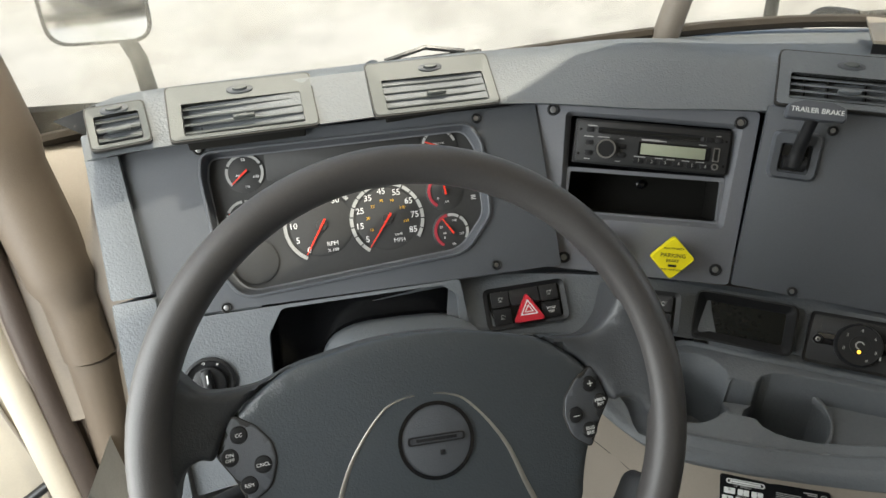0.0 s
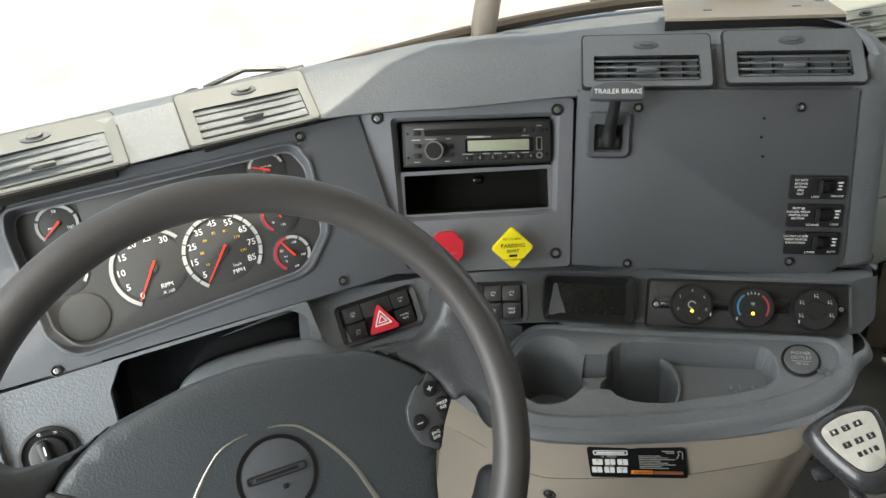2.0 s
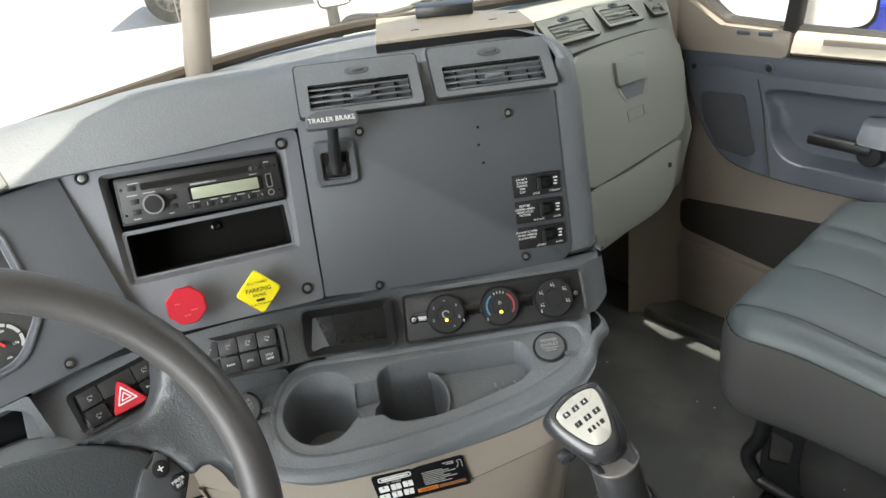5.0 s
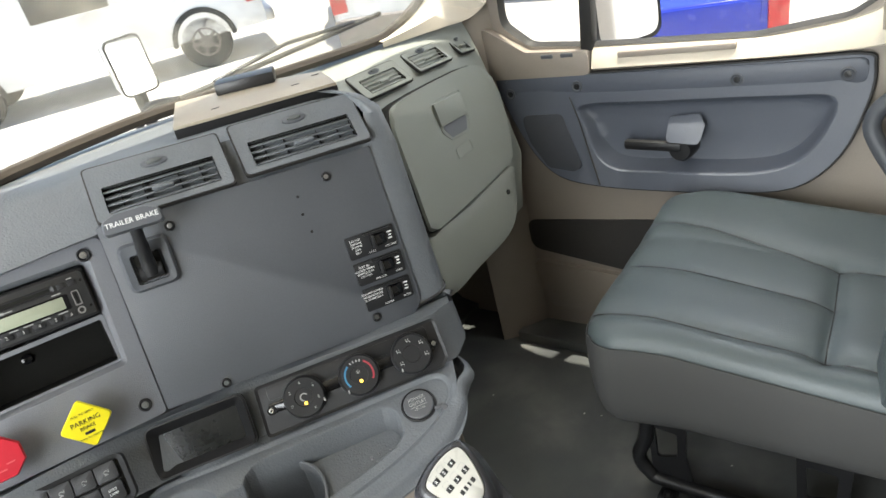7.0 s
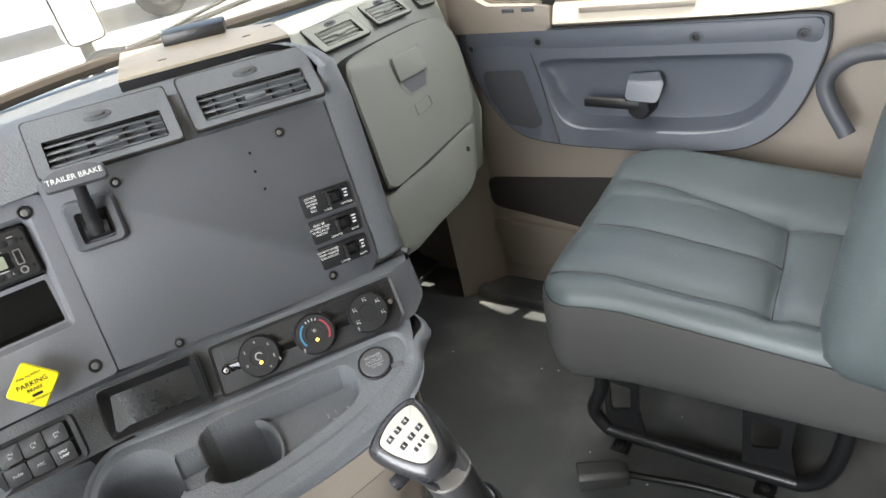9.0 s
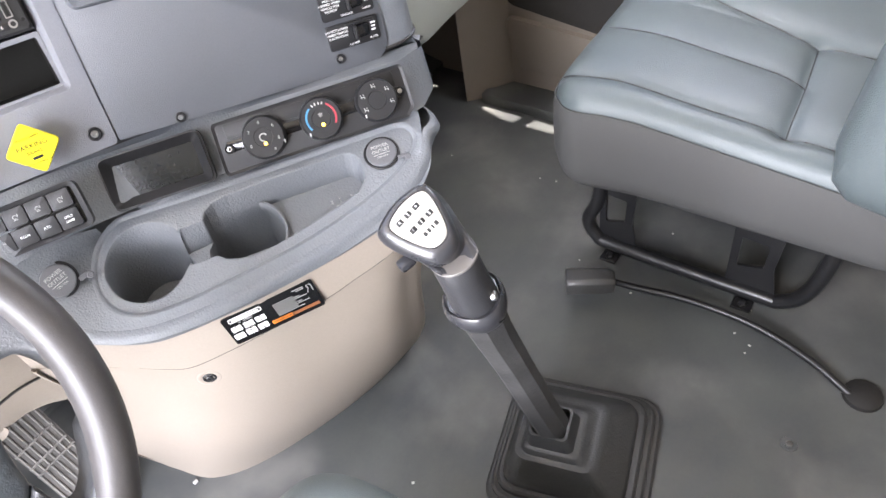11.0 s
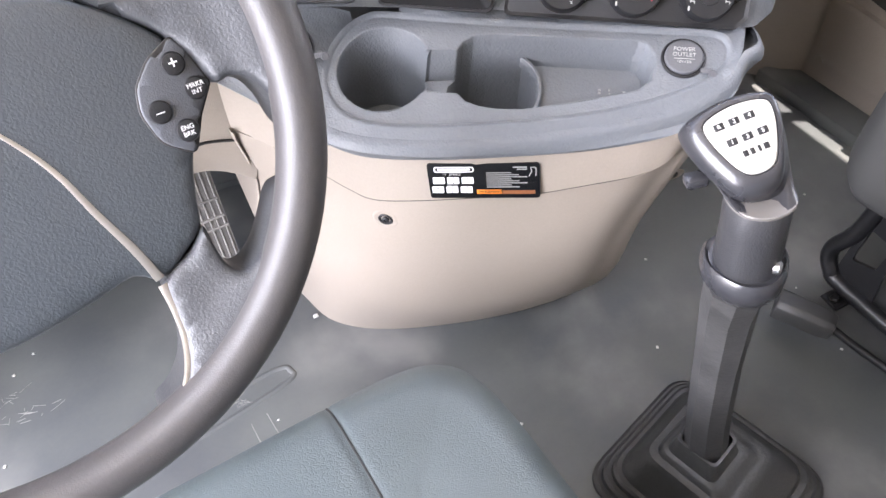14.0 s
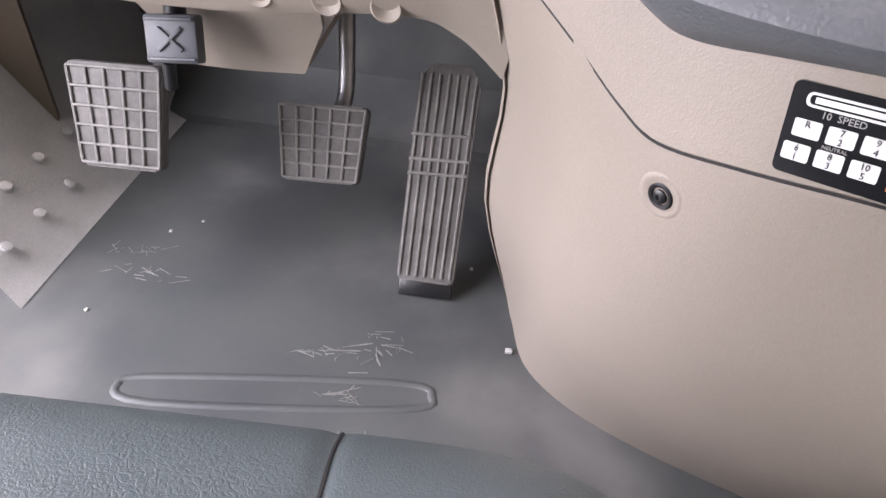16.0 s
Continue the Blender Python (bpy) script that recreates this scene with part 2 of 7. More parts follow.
def circle(r, n=32, cx=0.0, cy=0.0, a0=0.0):
    return [(cx + r * math.cos(a0 + 2 * math.pi * i / n), cy + r * math.sin(a0 + 2 * math.pi * i / n)) for i in range(n)]


def plate(outline, z0, z1, r=0.0, seg=2):
    """An outline in x, y drawn out from z0 to z1, its front edge eased by r."""
    bm = bmesh.new()
    lo = [bm.verts.new((x, y, z0)) for x, y in outline]
    hi = [bm.verts.new((x, y, z1)) for x, y in outline]
    n = len(outline)
    bm.faces.new(lo[::-1])
    top = bm.faces.new(hi)
    for i in range(n):
        bm.faces.new((lo[i], lo[(i + 1) % n], hi[(i + 1) % n], hi[i]))
    if r > 0:
        bmesh.ops.bevel(bm, geom=list(top.edges), offset=r, segments=seg, profile=0.5, affect="EDGES", clamp_overlap=True)
    return bm


def ring(outer, inner, z0, z1, zi=None):
    """A frame between two outlines with the same number of corners. zi: the height of its inner edge."""
    bm = bmesh.new()
    zi = z1 if zi is None else zi
    rows = [[bm.verts.new((x, y, z)) for x, y in o] for o, z in ((outer, z0), (outer, z1), (inner, zi), (inner, z0))]
    n = len(outer)
    for a in range(4):
        A, B = rows[a], rows[(a + 1) % 4]
        for i in range(n):
            bm.faces.new((A[i], A[(i + 1) % n], B[(i + 1) % n], B[i]))
    return bm


def loft(rows, close_u=False, thick=0.0):
    """A skin through rows of points, each with as many points."""
    bm = bmesh.new()
    vs = [[bm.verts.new(p) for p in row] for row in rows]
    n = len(rows[0])
    for a in range(len(rows) - 1):
        for i in range(n if close_u else n - 1):
            bm.faces.new((vs[a][i], vs[a][(i + 1) % n], vs[a + 1][(i + 1) % n], vs[a + 1][i]))
    if thick:
        bmesh.ops.recalc_face_normals(bm, faces=bm.faces)
        bmesh.ops.solidify(bm, geom=bm.faces[:], thickness=thick)
    return bm


def spline(pts, per=6, closed=False):
    """A smooth line through points (Catmull-Rom)."""
    pts, out, k = [Vector(p) for p in pts], [], len(pts)
    for i in range(k if closed else k - 1):
        if closed:
            p0, p1, p2, p3 = pts[i - 1], pts[i], pts[(i + 1) % k], pts[(i + 2) % k]
        else:
            p0, p1, p2, p3 = pts[max(i - 1, 0)], pts[i], pts[i + 1], pts[min(i + 2, k - 1)]
        for j in range(per):
            t = j / per
            out.append(0.5 * (2 * p1 + (p2 - p0) * t + (2 * p0 - 5 * p1 + 4 * p2 - p3) * t * t + (3 * p1 - p0 - 3 * p2 + p3) * t ** 3))
    if not closed:
        out.append(pts[-1])
    return out


def tube(pts, r, n=12, cap=True):
    """A round bar along points; r: one radius or one for each point."""
    pts = [Vector(p) for p in pts]
    rs = r if isinstance(r, (list, tuple)) else [r] * len(pts)
    bm = bmesh.new()
    side, rows = None, []
    for i, p in enumerate(pts):
        d = (pts[min(i + 1, len(pts) - 1)] - pts[max(i - 1, 0)]).normalized()
        if side is None:
            side = d.orthogonal().normalized()
        side = (side - side.dot(d) * d).normalized()
        up = d.cross(side)
        rows.append([bm.verts.new(p + rs[i] * (math.cos(a) * side + math.sin(a) * up)) for a in (2 * math.pi * j / n for j in range(n))])
    for a in range(len(rows) - 1):
        for j in range(n):
            bm.faces.new((rows[a][j], rows[a][(j + 1) % n], rows[a + 1][(j + 1) % n], rows[a + 1][j]))
    if cap:
        bm.faces.new(rows[0][::-1])
        bm.faces.new(rows[-1])
    return bm


def lathe(profile, n=32):
    """A turned shape about z from rows of radius and height."""
    bm = bmesh.new()
    rows = [[bm.verts.new((r * math.cos(2 * math.pi * j / n), r * math.sin(2 * math.pi * j / n), z)) for j in range(n)] for r, z in profile]
    for a in range(len(rows) - 1):
        for j in range(n):
            bm.faces.new((rows[a][j], rows[a][(j + 1) % n], rows[a + 1][(j + 1) % n], rows[a + 1][j]))
    bm.faces.new(rows[0][::-1])
    bm.faces.new(rows[-1])
    return bm


def join(*parts):
    out = bmesh.new()
    for bm in parts:
        me = bpy.data.meshes.new("tmp")
        bm.to_mesh(me)
        bm.free()
        out.from_mesh(me)
        bpy.data.meshes.remove(me)
    return out


def moved(bm, m):
    bmesh.ops.transform(bm, matrix=m, verts=bm.verts)
    return bm


def words(text, size, x=0.0, y=0.0, z=0.0, turn=0.0, align="CENTER", deep=0.0002):
    """Letters as a thin mesh, lying in x, y."""
    cu = bpy.data.curves.new("words", "FONT")
    cu.body, cu.size, cu.align_x, cu.align_y, cu.extrude = text, size, align, "CENTER", deep
    cu.resolution_u = 2
    ob = bpy.data.objects.new("words", cu)
    me = bpy.data.meshes.new_from_object(ob)
    bpy.data.objects.remove(ob)
    bm = bmesh.new()
    bm.from_mesh(me)
    bpy.data.meshes.remove(me)
    bpy.data.curves.remove(cu)
    return moved(bm, pose(x, y, z, 0, 0, turn))


def bars(rows, z=0.0, h=0.0012):
    """Lines of writing too small to read: rows of x, y, width."""
    return join(*[box(w, h, 0.0003, 0, (x + w / 2, y, z)) for x, y, w in rows])


def arc_band(r0, r1, a0, a1, z0, z1, n=24, cx=0.0, cy=0.0):
    """A flat band along an arc, angles in degrees."""
    bm = bmesh.new()
    rows = []
    for i in range(n + 1):
        a = radians(a0 + (a1 - a0) * i / n)
        c, s = math.cos(a), math.sin(a)
        rows.append([bm.verts.new((cx + r * c, cy + r * s, z)) for r, z in ((r0, z0), (r0, z1), (r1, z1), (r1, z0))])
    for i in range(n):
        for k in range(4):
            bm.faces.new((rows[i][k], rows[i][(k + 1) % 4], rows[i + 1][(k + 1) % 4], rows[i + 1][k]))
    bm.faces.new(rows[0])
    bm.faces.new(rows[-1][::-1])
    return bm


def offset(outline, d):
    """A closed outline moved out by d along its own normals (counter-clockwise outlines grow)."""
    pts, k, out = [Vector(p) for p in outline], len(outline), []
    turn = sum(pts[i - 1].x * pts[i].y - pts[i].x * pts[i - 1].y for i in range(k))
    way = d if turn > 0 else -d
    for i in range(k):
        t = (pts[(i + 1) % k] - pts[i - 1]).normalized()
        out.append((pts[i].x + way * t.y, pts[i].y - way * t.x))
    return out


def inside(p, poly):
    """Whether a point lies in a polygon."""
    hit, q = False, poly[-1]
    for r in poly:
        if (r[1] > p[1]) != (q[1] > p[1]) and p[0] < (q[0] - r[0]) * (p[1] - r[1]) / (q[1] - r[1]) + r[0]:
            hit = not hit
        q = r
    return hit


def fill(pts, loops):
    """Triangles over points inside the first loop and outside the others; the loops lead the list of points."""
    edges, k = [], 0
    for lp in loops:
        edges += [(k + i, k + (i + 1) % len(lp)) for i in range(len(lp))]
        k += len(lp)
    vs, _, faces, orig, _, _ = mathutils.geometry.delaunay_2d_cdt([Vector(p) for p in pts], edges, [], 0, 1e-6)
    keep = []
    for f in faces:
        c = sum((vs[i] for i in f), Vector((0, 0))) / len(f)
        if inside(c, loops[0]) and not any(inside(c, lp) for lp in loops[1:]):
            keep.append(f)
    return vs, keep, orig


def pillow(outline, crown, r, low, step, flare=0.0):
    """A solid moulding over an outline: crown(x, y) is its face, r the roll of its edge, low where its side ends."""
    ring_ = np.array([(p[0], p[1]) for p in outline])
    nxt = np.roll(ring_, -1, axis=0)

    def gap(q):
        d = nxt - ring_
        f = np.clip(((q - ring_) * d).sum(1) / np.maximum((d * d).sum(1), 1e-12), 0, 1)
        return float(np.sqrt((((ring_ + f[:, None] * d) - q) ** 2).sum(1)).min())

    pts = [tuple(p) for p in ring_]
    for k in (0.06, 0.2, 0.42, 0.7, 1.0):
        for p in offset(outline, -r * k)[:: 1 if k < 0.5 else 2]:
            if inside(p, outline) and gap(np.array(p)) > r * k * 0.93:
                pts.append(tuple(p))
    x0, y0 = ring_.min(0)
    x1, y1 = ring_.max(0)
    for i in range(int((x1 - x0) / step) + 1):
        for j in range(int((y1 - y0) / step) + 1):
            q = (x0 + (i + 0.5 * (j % 2)) * step, y0 + j * step)
            if inside(q, outline) and gap(np.array(q)) > r + step * 0.4:
                pts.append(q)
    vs, faces, _ = fill(pts, [list(outline)])
    bm = bmesh.new()
    top_ = []
    for q in vs:
        g = min(1.0, gap(np.array(q)) / r)
        top_.append(bm.verts.new((q.x, q.y, crown(q.x, q.y) - r * (1 - math.sqrt(max(0.0, 1 - (1 - g) ** 2))))))
    for f in faces:
        bm.faces.new([top_[i] for i in f])
    side, n = [top_[i] for i in range(len(outline))], len(outline)
    for f, d in ((0.3, flare), (1.0, 0.0)):
        row = [bm.verts.new((x, y, side_z + (low - side_z) * f)) for (x, y), side_z in zip(offset(outline, d), [crown(*p[:2]) - r for p in outline])]
        for i in range(n):
            bm.faces.new((side[i], side[(i + 1) % n], row[(i + 1) % n], row[i]))
        side = row
    bm.faces.new(side)
    bmesh.ops.delete(bm, geom=[w for w in bm.verts if not w.link_faces], context="VERTS")
    return bm


# Planes of the dash: an origin, the way along and the way out
AT_RADIO = axes((0.451, 0.543, 0.813), (0.951, -0.305, -0.053), (-0.271, -0.904, 0.33))
AT_SWITCH = axes((0.740, 0.406, 0.806), (0.886, -0.461, -0.055), (-0.437, -0.869, 0.233))
AT_GAUGES = axes((0.020, 0.531, 0.800), (0.999, 0.019, 0.03), (-0.002, -0.903, 0.43))
AT_CLIMATE = axes((0.726, 0.331, 0.570), (0.810, -0.586, 0.02), (-0.491, -0.679, 0.545))
AT_DECK = axes((0.5072, 0.4441, 0.5133), (0.7917, -0.6088, 0.0502), (-0.2918, -0.3046, 0.9067))
AT_LABEL = axes((0.592, 0.272, 0.432), (0.80, -0.57, 0.14), (-0.53, -0.784, -0.17))


# ---- cab shell
def wall(name, outline, holes, place, depth, material, label, category):
    """A flat panel with openings: outline and holes in x, y of its own plane, drawn out by depth."""
    bm = bmesh.new()
    loops = [outline] + holes
    edges = []
    for lp in loops:
        vs = [bm.verts.new((x, y, 0)) for x, y in lp]
        edges += [bm.edges.new((vs[i], vs[(i + 1) % len(vs)])) for i in range(len(vs))]
    bmesh.ops.triangle_fill(bm, use_beauty=True, use_dissolve=False, edges=edges)
    geom = bmesh.ops.extrude_face_region(bm, geom=bm.faces[:])
    bmesh.ops.translate(bm, vec=(0, 0, depth), verts=[v for v in geom["geom"] if isinstance(v, bmesh.types.BMVert)])
    return solo(name, bm, material, label, category, place, kind="structure", smooth=False)


WBASE = [(-0.42, 0.60, 0.75), (-0.2, 0.69, 0.778), (0.0, 0.71, 0.80), (0.2, 0.71, 0.826), (0.43, 0.70, 0.848), (0.66, 0.705, 0.866), (0.9, 0.705, 0.870), (1.1, 0.69, 0.860), (1.35, 0.655, 0.850), (1.55, 0.61, 0.85), (1.66, 0.56, 0.85)]
# Top edge out of view, placed to set where sun ends on the dash.
WTOP = [(-0.40, 0.17, 1.5), (-0.28, 0.24, 1.5), (-0.076, 0.31, 1.5), (0.124, 0.36, 1.5), (0.354, 0.42, 1.5), (0.584, 0.50, 1.5), (0.824, 0.52, 1.5), (1.024, 0.50, 1.5), (1.274, 0.505, 1.5), (1.52, 0.51, 1.5), (1.62, 0.50, 1.5)]
WTOP = [(x + 0.025, y - 0.0126, z) for x, y, z in WTOP]

solo("floor", box(2.03, 2.96, 0.04, 0, (0.725, -0.38, -0.02)), FLOOR, "dark grey rubber mat covering the cab floor", "floor", kind="structure")
toe = loft([[(x, 0.82, -0.002), (x, 0.88, 0.012), (x, 0.93, 0.06), (x, 0.96, 0.42)] for x in (-0.45, 1.72)], thick=0.02)
solo("toe_board", toe, FLOOR, "sloped dark rubber toe board below the dash", "toe board", kind="structure")
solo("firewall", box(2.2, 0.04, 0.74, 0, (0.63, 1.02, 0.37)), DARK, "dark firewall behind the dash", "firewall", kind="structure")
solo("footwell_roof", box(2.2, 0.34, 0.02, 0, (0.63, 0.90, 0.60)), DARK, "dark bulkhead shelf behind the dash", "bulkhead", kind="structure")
solo("wall_rear", box(2.3, 0.05, 1.9, 0, (0.63, -1.85, 0.9)), CREAM, "pale fabric rear wall of the cab", "wall", kind="structure")
solo("ceiling", box(2.20, 2.1, 0.06, 0, (0.59, -0.80, 1.63)), CREAM, "pale fabric headliner", "ceiling", kind="structure")
# Unseen header along that edge; it cuts off the sun over the vents.
header = loft([[Vector(p) + Vector(o) for p in spline(WTOP, 4)] for o in ((0, 0, 0), (0, -0.03, 0.08), (0, -0.70, 0.085))], thick=0.03)
solo("unseen_header", header, CREAM, "unseen header above the windshield, its edge set to shade the dash", "trim", kind="structure")

# Windshield: two panes and the post between them
wb, wt = spline(WBASE, 4), spline(WTOP, 4)
mid = 20
for a, b in ((0, mid), (mid, len(wb) - 1)):
    pane = solo("windshield", loft([wb[a:b + 1], wt[a:b + 1]], thick=0.005), DUST_HAZE, "clear windshield pane with dust and a painted glare haze", "windshield", kind="structure")
    pane.visible_shadow = False
post = tube([wb[mid] + Vector((0, -0.012, -0.03)), wt[mid] + Vector((0.15, 0.06, 0.02))], 0.019, 10)
solo("windshield_post", post, TAN, "brown post between the two windshield panes", "post", kind="structure")
BEND = [(1.39, 0.643, 0.853), (1.438, 0.638, 0.861), (1.490, 0.635, 0.876), (1.540, 0.632, 0.898), (1.580, 0.620, 0.94), (1.605, 0.595, 1.03), (1.62, 0.56, 1.22), (1.63, 0.48, 1.5)]
GASKET = mat("brown_gasket_rubber", (0.030, 0.022, 0.014), 0.55, grain=0.3, scale=400, vary=0.15)
solo("windshield_gasket", tube(spline([p + Vector((0, -0.006, 0.004)) for p in wb if p.x < 1.34][::3] + [Vector(p) for p in BEND], 4), 0.010, 8), GASKET, "brown rubber gasket along the windshield base", "gasket", kind="structure")


# ---- dash
C_ROW = [(-0.090, 0.486, 0.812), (-0.035, 0.498, 0.816), (0.165, 0.513, 0.826), (0.38, 0.53, 0.83), (0.55, 0.487, 0.823), (0.685, 0.445, 0.822), (0.82, 0.376, 0.816), (0.95, 0.305, 0.812), (0.985, 0.292, 0.810)]
B_ROW = [(-0.086, 0.520, 0.852), (-0.035, 0.536, 0.860), (0.154, 0.555, 0.870), (0.376, 0.58, 0.873), (0.55, 0.535, 0.872), (0.70, 0.488, 0.868), (0.83, 0.412, 0.866), (0.955, 0.340, 0.862), (0.99, 0.328, 0.858)]
A_ROW = [(-0.082, 0.545, 0.857), (-0.035, 0.558, 0.866), (0.154, 0.585, 0.872), (0.376, 0.61, 0.877), (0.56, 0.575, 0.883), (0.72, 0.525, 0.873), (0.85, 0.45, 0.872), (0.965, 0.385, 0.870), (1.0, 0.372, 0.866)]
M_ROW = [(-0.13, 0.54, 0.843), (-0.05, 0.585, 0.852), (0.16, 0.615, 0.858), (0.39, 0.65, 0.864), (0.58, 0.65, 0.874), (0.76, 0.63, 0.864), (0.92, 0.58, 0.860), (1.02, 0.50, 0.858), (1.05, 0.47, 0.855)]
W_ROW = [(-0.14, 0.68, 0.78), (-0.05, 0.705, 0.79), (0.17, 0.73, 0.815), (0.40, 0.73, 0.836), (0.6, 0.735, 0.852), (0.8, 0.735, 0.860), (0.97, 0.73, 0.854), (1.12, 0.72, 0.848), (1.2, 0.71, 0.844)]
# the back of the front face, under the vents
D_ROW = [(p[0], p[1] + 0.035, p[2] - 0.012) for p in C_ROW]
V_ROW = [(p[0], p[1] + 0.01, 0.45) for p in W_ROW]
top = loft([spline(r, 5) for r in (V_ROW, W_ROW, M_ROW, A_ROW, B_ROW, C_ROW, D_ROW)])
dash = thing("dashboard", "grey textured plastic dashboard with charcoal panels", "dashboard", kind="structure")
part("dash_top", top, DASH, dash)

# lower carcass behind the panels, from under the vents to the deck
E_ROW = [(-0.115, 0.50, 0.80), (0.0, 0.56, 0.80), (0.2, 0.565, 0.80), (0.40, 0.575, 0.80), (0.55, 0.53, 0.80), (0.69, 0.462, 0.80), (0.83, 0.388, 0.795), (0.965, 0.32, 0.79), (1.02, 0.30, 0.79)]
F_ROW = [(-0.115, 0.40, 0.615), (0.0, 0.47, 0.610), (0.2, 0.475, 0.605), (0.40, 0.485, 0.615), (0.52, 0.463, 0.612), (0.645, 0.412, 0.608), (0.80, 0.335, 0.602), (0.925, 0.265, 0.596), (0.985, 0.235, 0.596)]
back = loft([[Vector(p) + Vector((0.03, 0.11, 0)) for p in spline(r, 5)] for r in (E_ROW, F_ROW)])
part("dash_carcass", back, PANEL, dash)


def on(m, pts):
    """Points of a plane's own x, y, z in the world."""
    return [m @ Vector(p) for p in pts]


# lower strip that carries the switches, from the hazard bank round to the end of the dash
STRIP_T = [(p[0] + 0.002, p[1] + 0.0027, p[2] - 0.0022) for p in [(0.30, 0.475, 0.622), (0.394, 0.468, 0.626), (0.536, 0.437, 0.620), (0.638, 0.421, 0.600), (0.742, 0.354, 0.5995), (0.89, 0.240, 0.6035), (0.936, 0.221, 0.602), (0.976, 0.246, 0.602), (1.008, 0.5, 0.605)]]
STRIP_B = [(p[0] + 0.002, p[1] + 0.0027, p[2] - 0.0022) for p in [(0.285, 0.425, 0.563), (0.394, 0.425, 0.563), (0.519, 0.402, 0.562), (0.618, 0.385, 0.546), (0.722, 0.326, 0.546), (0.875, 0.207, 0.551), (0.930, 0.196, 0.548), (0.976, 0.246, 0.556), (1.004, 0.5, 0.565)]]
strip = loft([spline(r, 5) for r in (F_ROW[2:] + [(0.98, 0.28, 0.60), (1.01, 0.5, 0.60)], STRIP_T, STRIP_B)])
part("lower_strip", strip, DASH, dash)

# deck with the cup holders, the rolled lip below it and the tan base
def shifted(row, d, dz, toward=(0.72, 0.55)):
    out = []
    for p in row:
        v = Vector((p[0] - toward[0], p[1] - toward[1], 0)).normalized() * d
        out.append((p[0] + v.x, p[1] + v.y, p[2] + dz))
    return out


DECK_EDGE = [AT_DECK @ Vector(p) for p in [(-0.048, -0.05, 0.035), (0.0, -0.066, 0.018), (0.03, -0.082, 0.006), (0.055, -0.094, -0.001), (0.085, -0.103, -0.003), (0.117, -0.107, -0.003), (0.17, -0.106, -0.003), (0.225, -0.099, -0.003), (0.29, -0.087, -0.003), (0.355, -0.070, -0.003), (0.412, -0.049, -0.002), (0.445, -0.024, 0.0), (0.4615, 0.005, 0.006)]] + [Vector((0.924, 0.211, 0.544)), Vector((0.970, 0.5, 0.554))]
LIP_LOW = [(0.425, 0.415, 0.50), (0.455, 0.39, 0.482), (0.478, 0.371, 0.468), (0.503, 0.35, 0.452), (0.527, 0.329, 0.436), (0.549, 0.310, 0.431), (0.59, 0.274, 0.442), (0.632, 0.241, 0.452), (0.685, 0.206, 0.461), (0.735, 0.175, 0.473), (0.785, 0.148, 0.489), (0.820, 0.141, 0.503), (0.858, 0.158, 0.512), (0.900, 0.222, 0.52), (0.934, 0.5, 0.53)]
BAND_LOW = [(0.432, 0.42, 0.43), (0.458, 0.395, 0.422), (0.474, 0.38, 0.412), (0.501, 0.358, 0.393), (0.525, 0.335, 0.376), (0.547, 0.313, 0.368), (0.585, 0.28, 0.378), (0.63, 0.246, 0.391), (0.68, 0.212, 0.403), (0.73, 0.182, 0.42), (0.78, 0.156, 0.437), (0.810, 0.150, 0.456), (0.848, 0.170, 0.475), (0.890, 0.230, 0.49), (0.924, 0.5, 0.50)]
BELLY = [Vector(a).lerp(Vector(b), 0.45) for a, b in zip(shifted(DECK_EDGE, 0.010, -0.012), LIP_LOW)]
lower = loft([spline(r, 6) for r in (DECK_EDGE, shifted(DECK_EDGE, 0.004, -0.0015), shifted(DECK_EDGE, 0.008, -0.006), shifted(DECK_EDGE, 0.010, -0.013), shifted(BELLY, 0.004, 0.0), LIP_LOW, shifted(LIP_LOW, -0.012, -0.002))])
part("deck_lip", lower, DASH, dash)
DECK_BACK = [(0.455, 0.418, 0.5615)] + STRIP_B[2:7] + [(0.938, 0.208, 0.550)]
part("deck_apron", loft([spline(r, 5) for r in ([(0.30, 0.425, 0.5615), (0.394, 0.425, 0.5615), DECK_BACK[0]], [(0.34, 0.44, 0.53), DECK_EDGE[0], DECK_EDGE[1]])]), DASH, dash)
part("deck_return", loft([[(0.938, 0.208, 0.550), (0.978, 0.252, 0.553), (1.002, 0.5, 0.56)], [(0.924, 0.211, 0.544), (0.948, 0.30, 0.548), (0.970, 0.5, 0.554)]]), DASH, dash)

POND = [tuple(p)[:2] for p in spline([(x, y, 0) for x, y in [(0.449, 0.006), (0.447, 0.020), (0.437, 0.026), (0.41, 0.027), (0.30, 0.026), (0.20, 0.026), (0.112, 0.028), (0.090, 0.024), (0.073, 0.009), (0.063, -0.012), (0.0595, -0.036), (0.063, -0.055), (0.074, -0.073), (0.092, -0.086), (0.117, -0.091), (0.16, -0.090), (0.22, -0.083), (0.29, -0.071), (0.355, -0.054), (0.412, -0.030), (0.441, -0.008)]], 5, True)]
HOLE = [(0.1155 + 0.0475 * math.cos(radians(a)), -0.031 + 0.0475 * math.sin(radians(a))) for a in range(32, 331, 9)]
HOLE += rounded([(0.163, -0.052), (0.194, -0.052), (0.203, -0.060), (0.217, -0.0645), (0.234, -0.066), (0.258, -0.0645), (0.287, -0.058), (0.333, -0.046), (0.368, -0.035), (0.380, -0.023), (0.382, -0.010), (0.380, 0.004), (0.374, 0.014), (0.366, 0.0168), (0.297, 0.016), (0.221, 0.015), (0.203, 0.012), (0.193, 0.005), (0.188, -0.006), (0.158, -0.007)], 0.0035, 3)
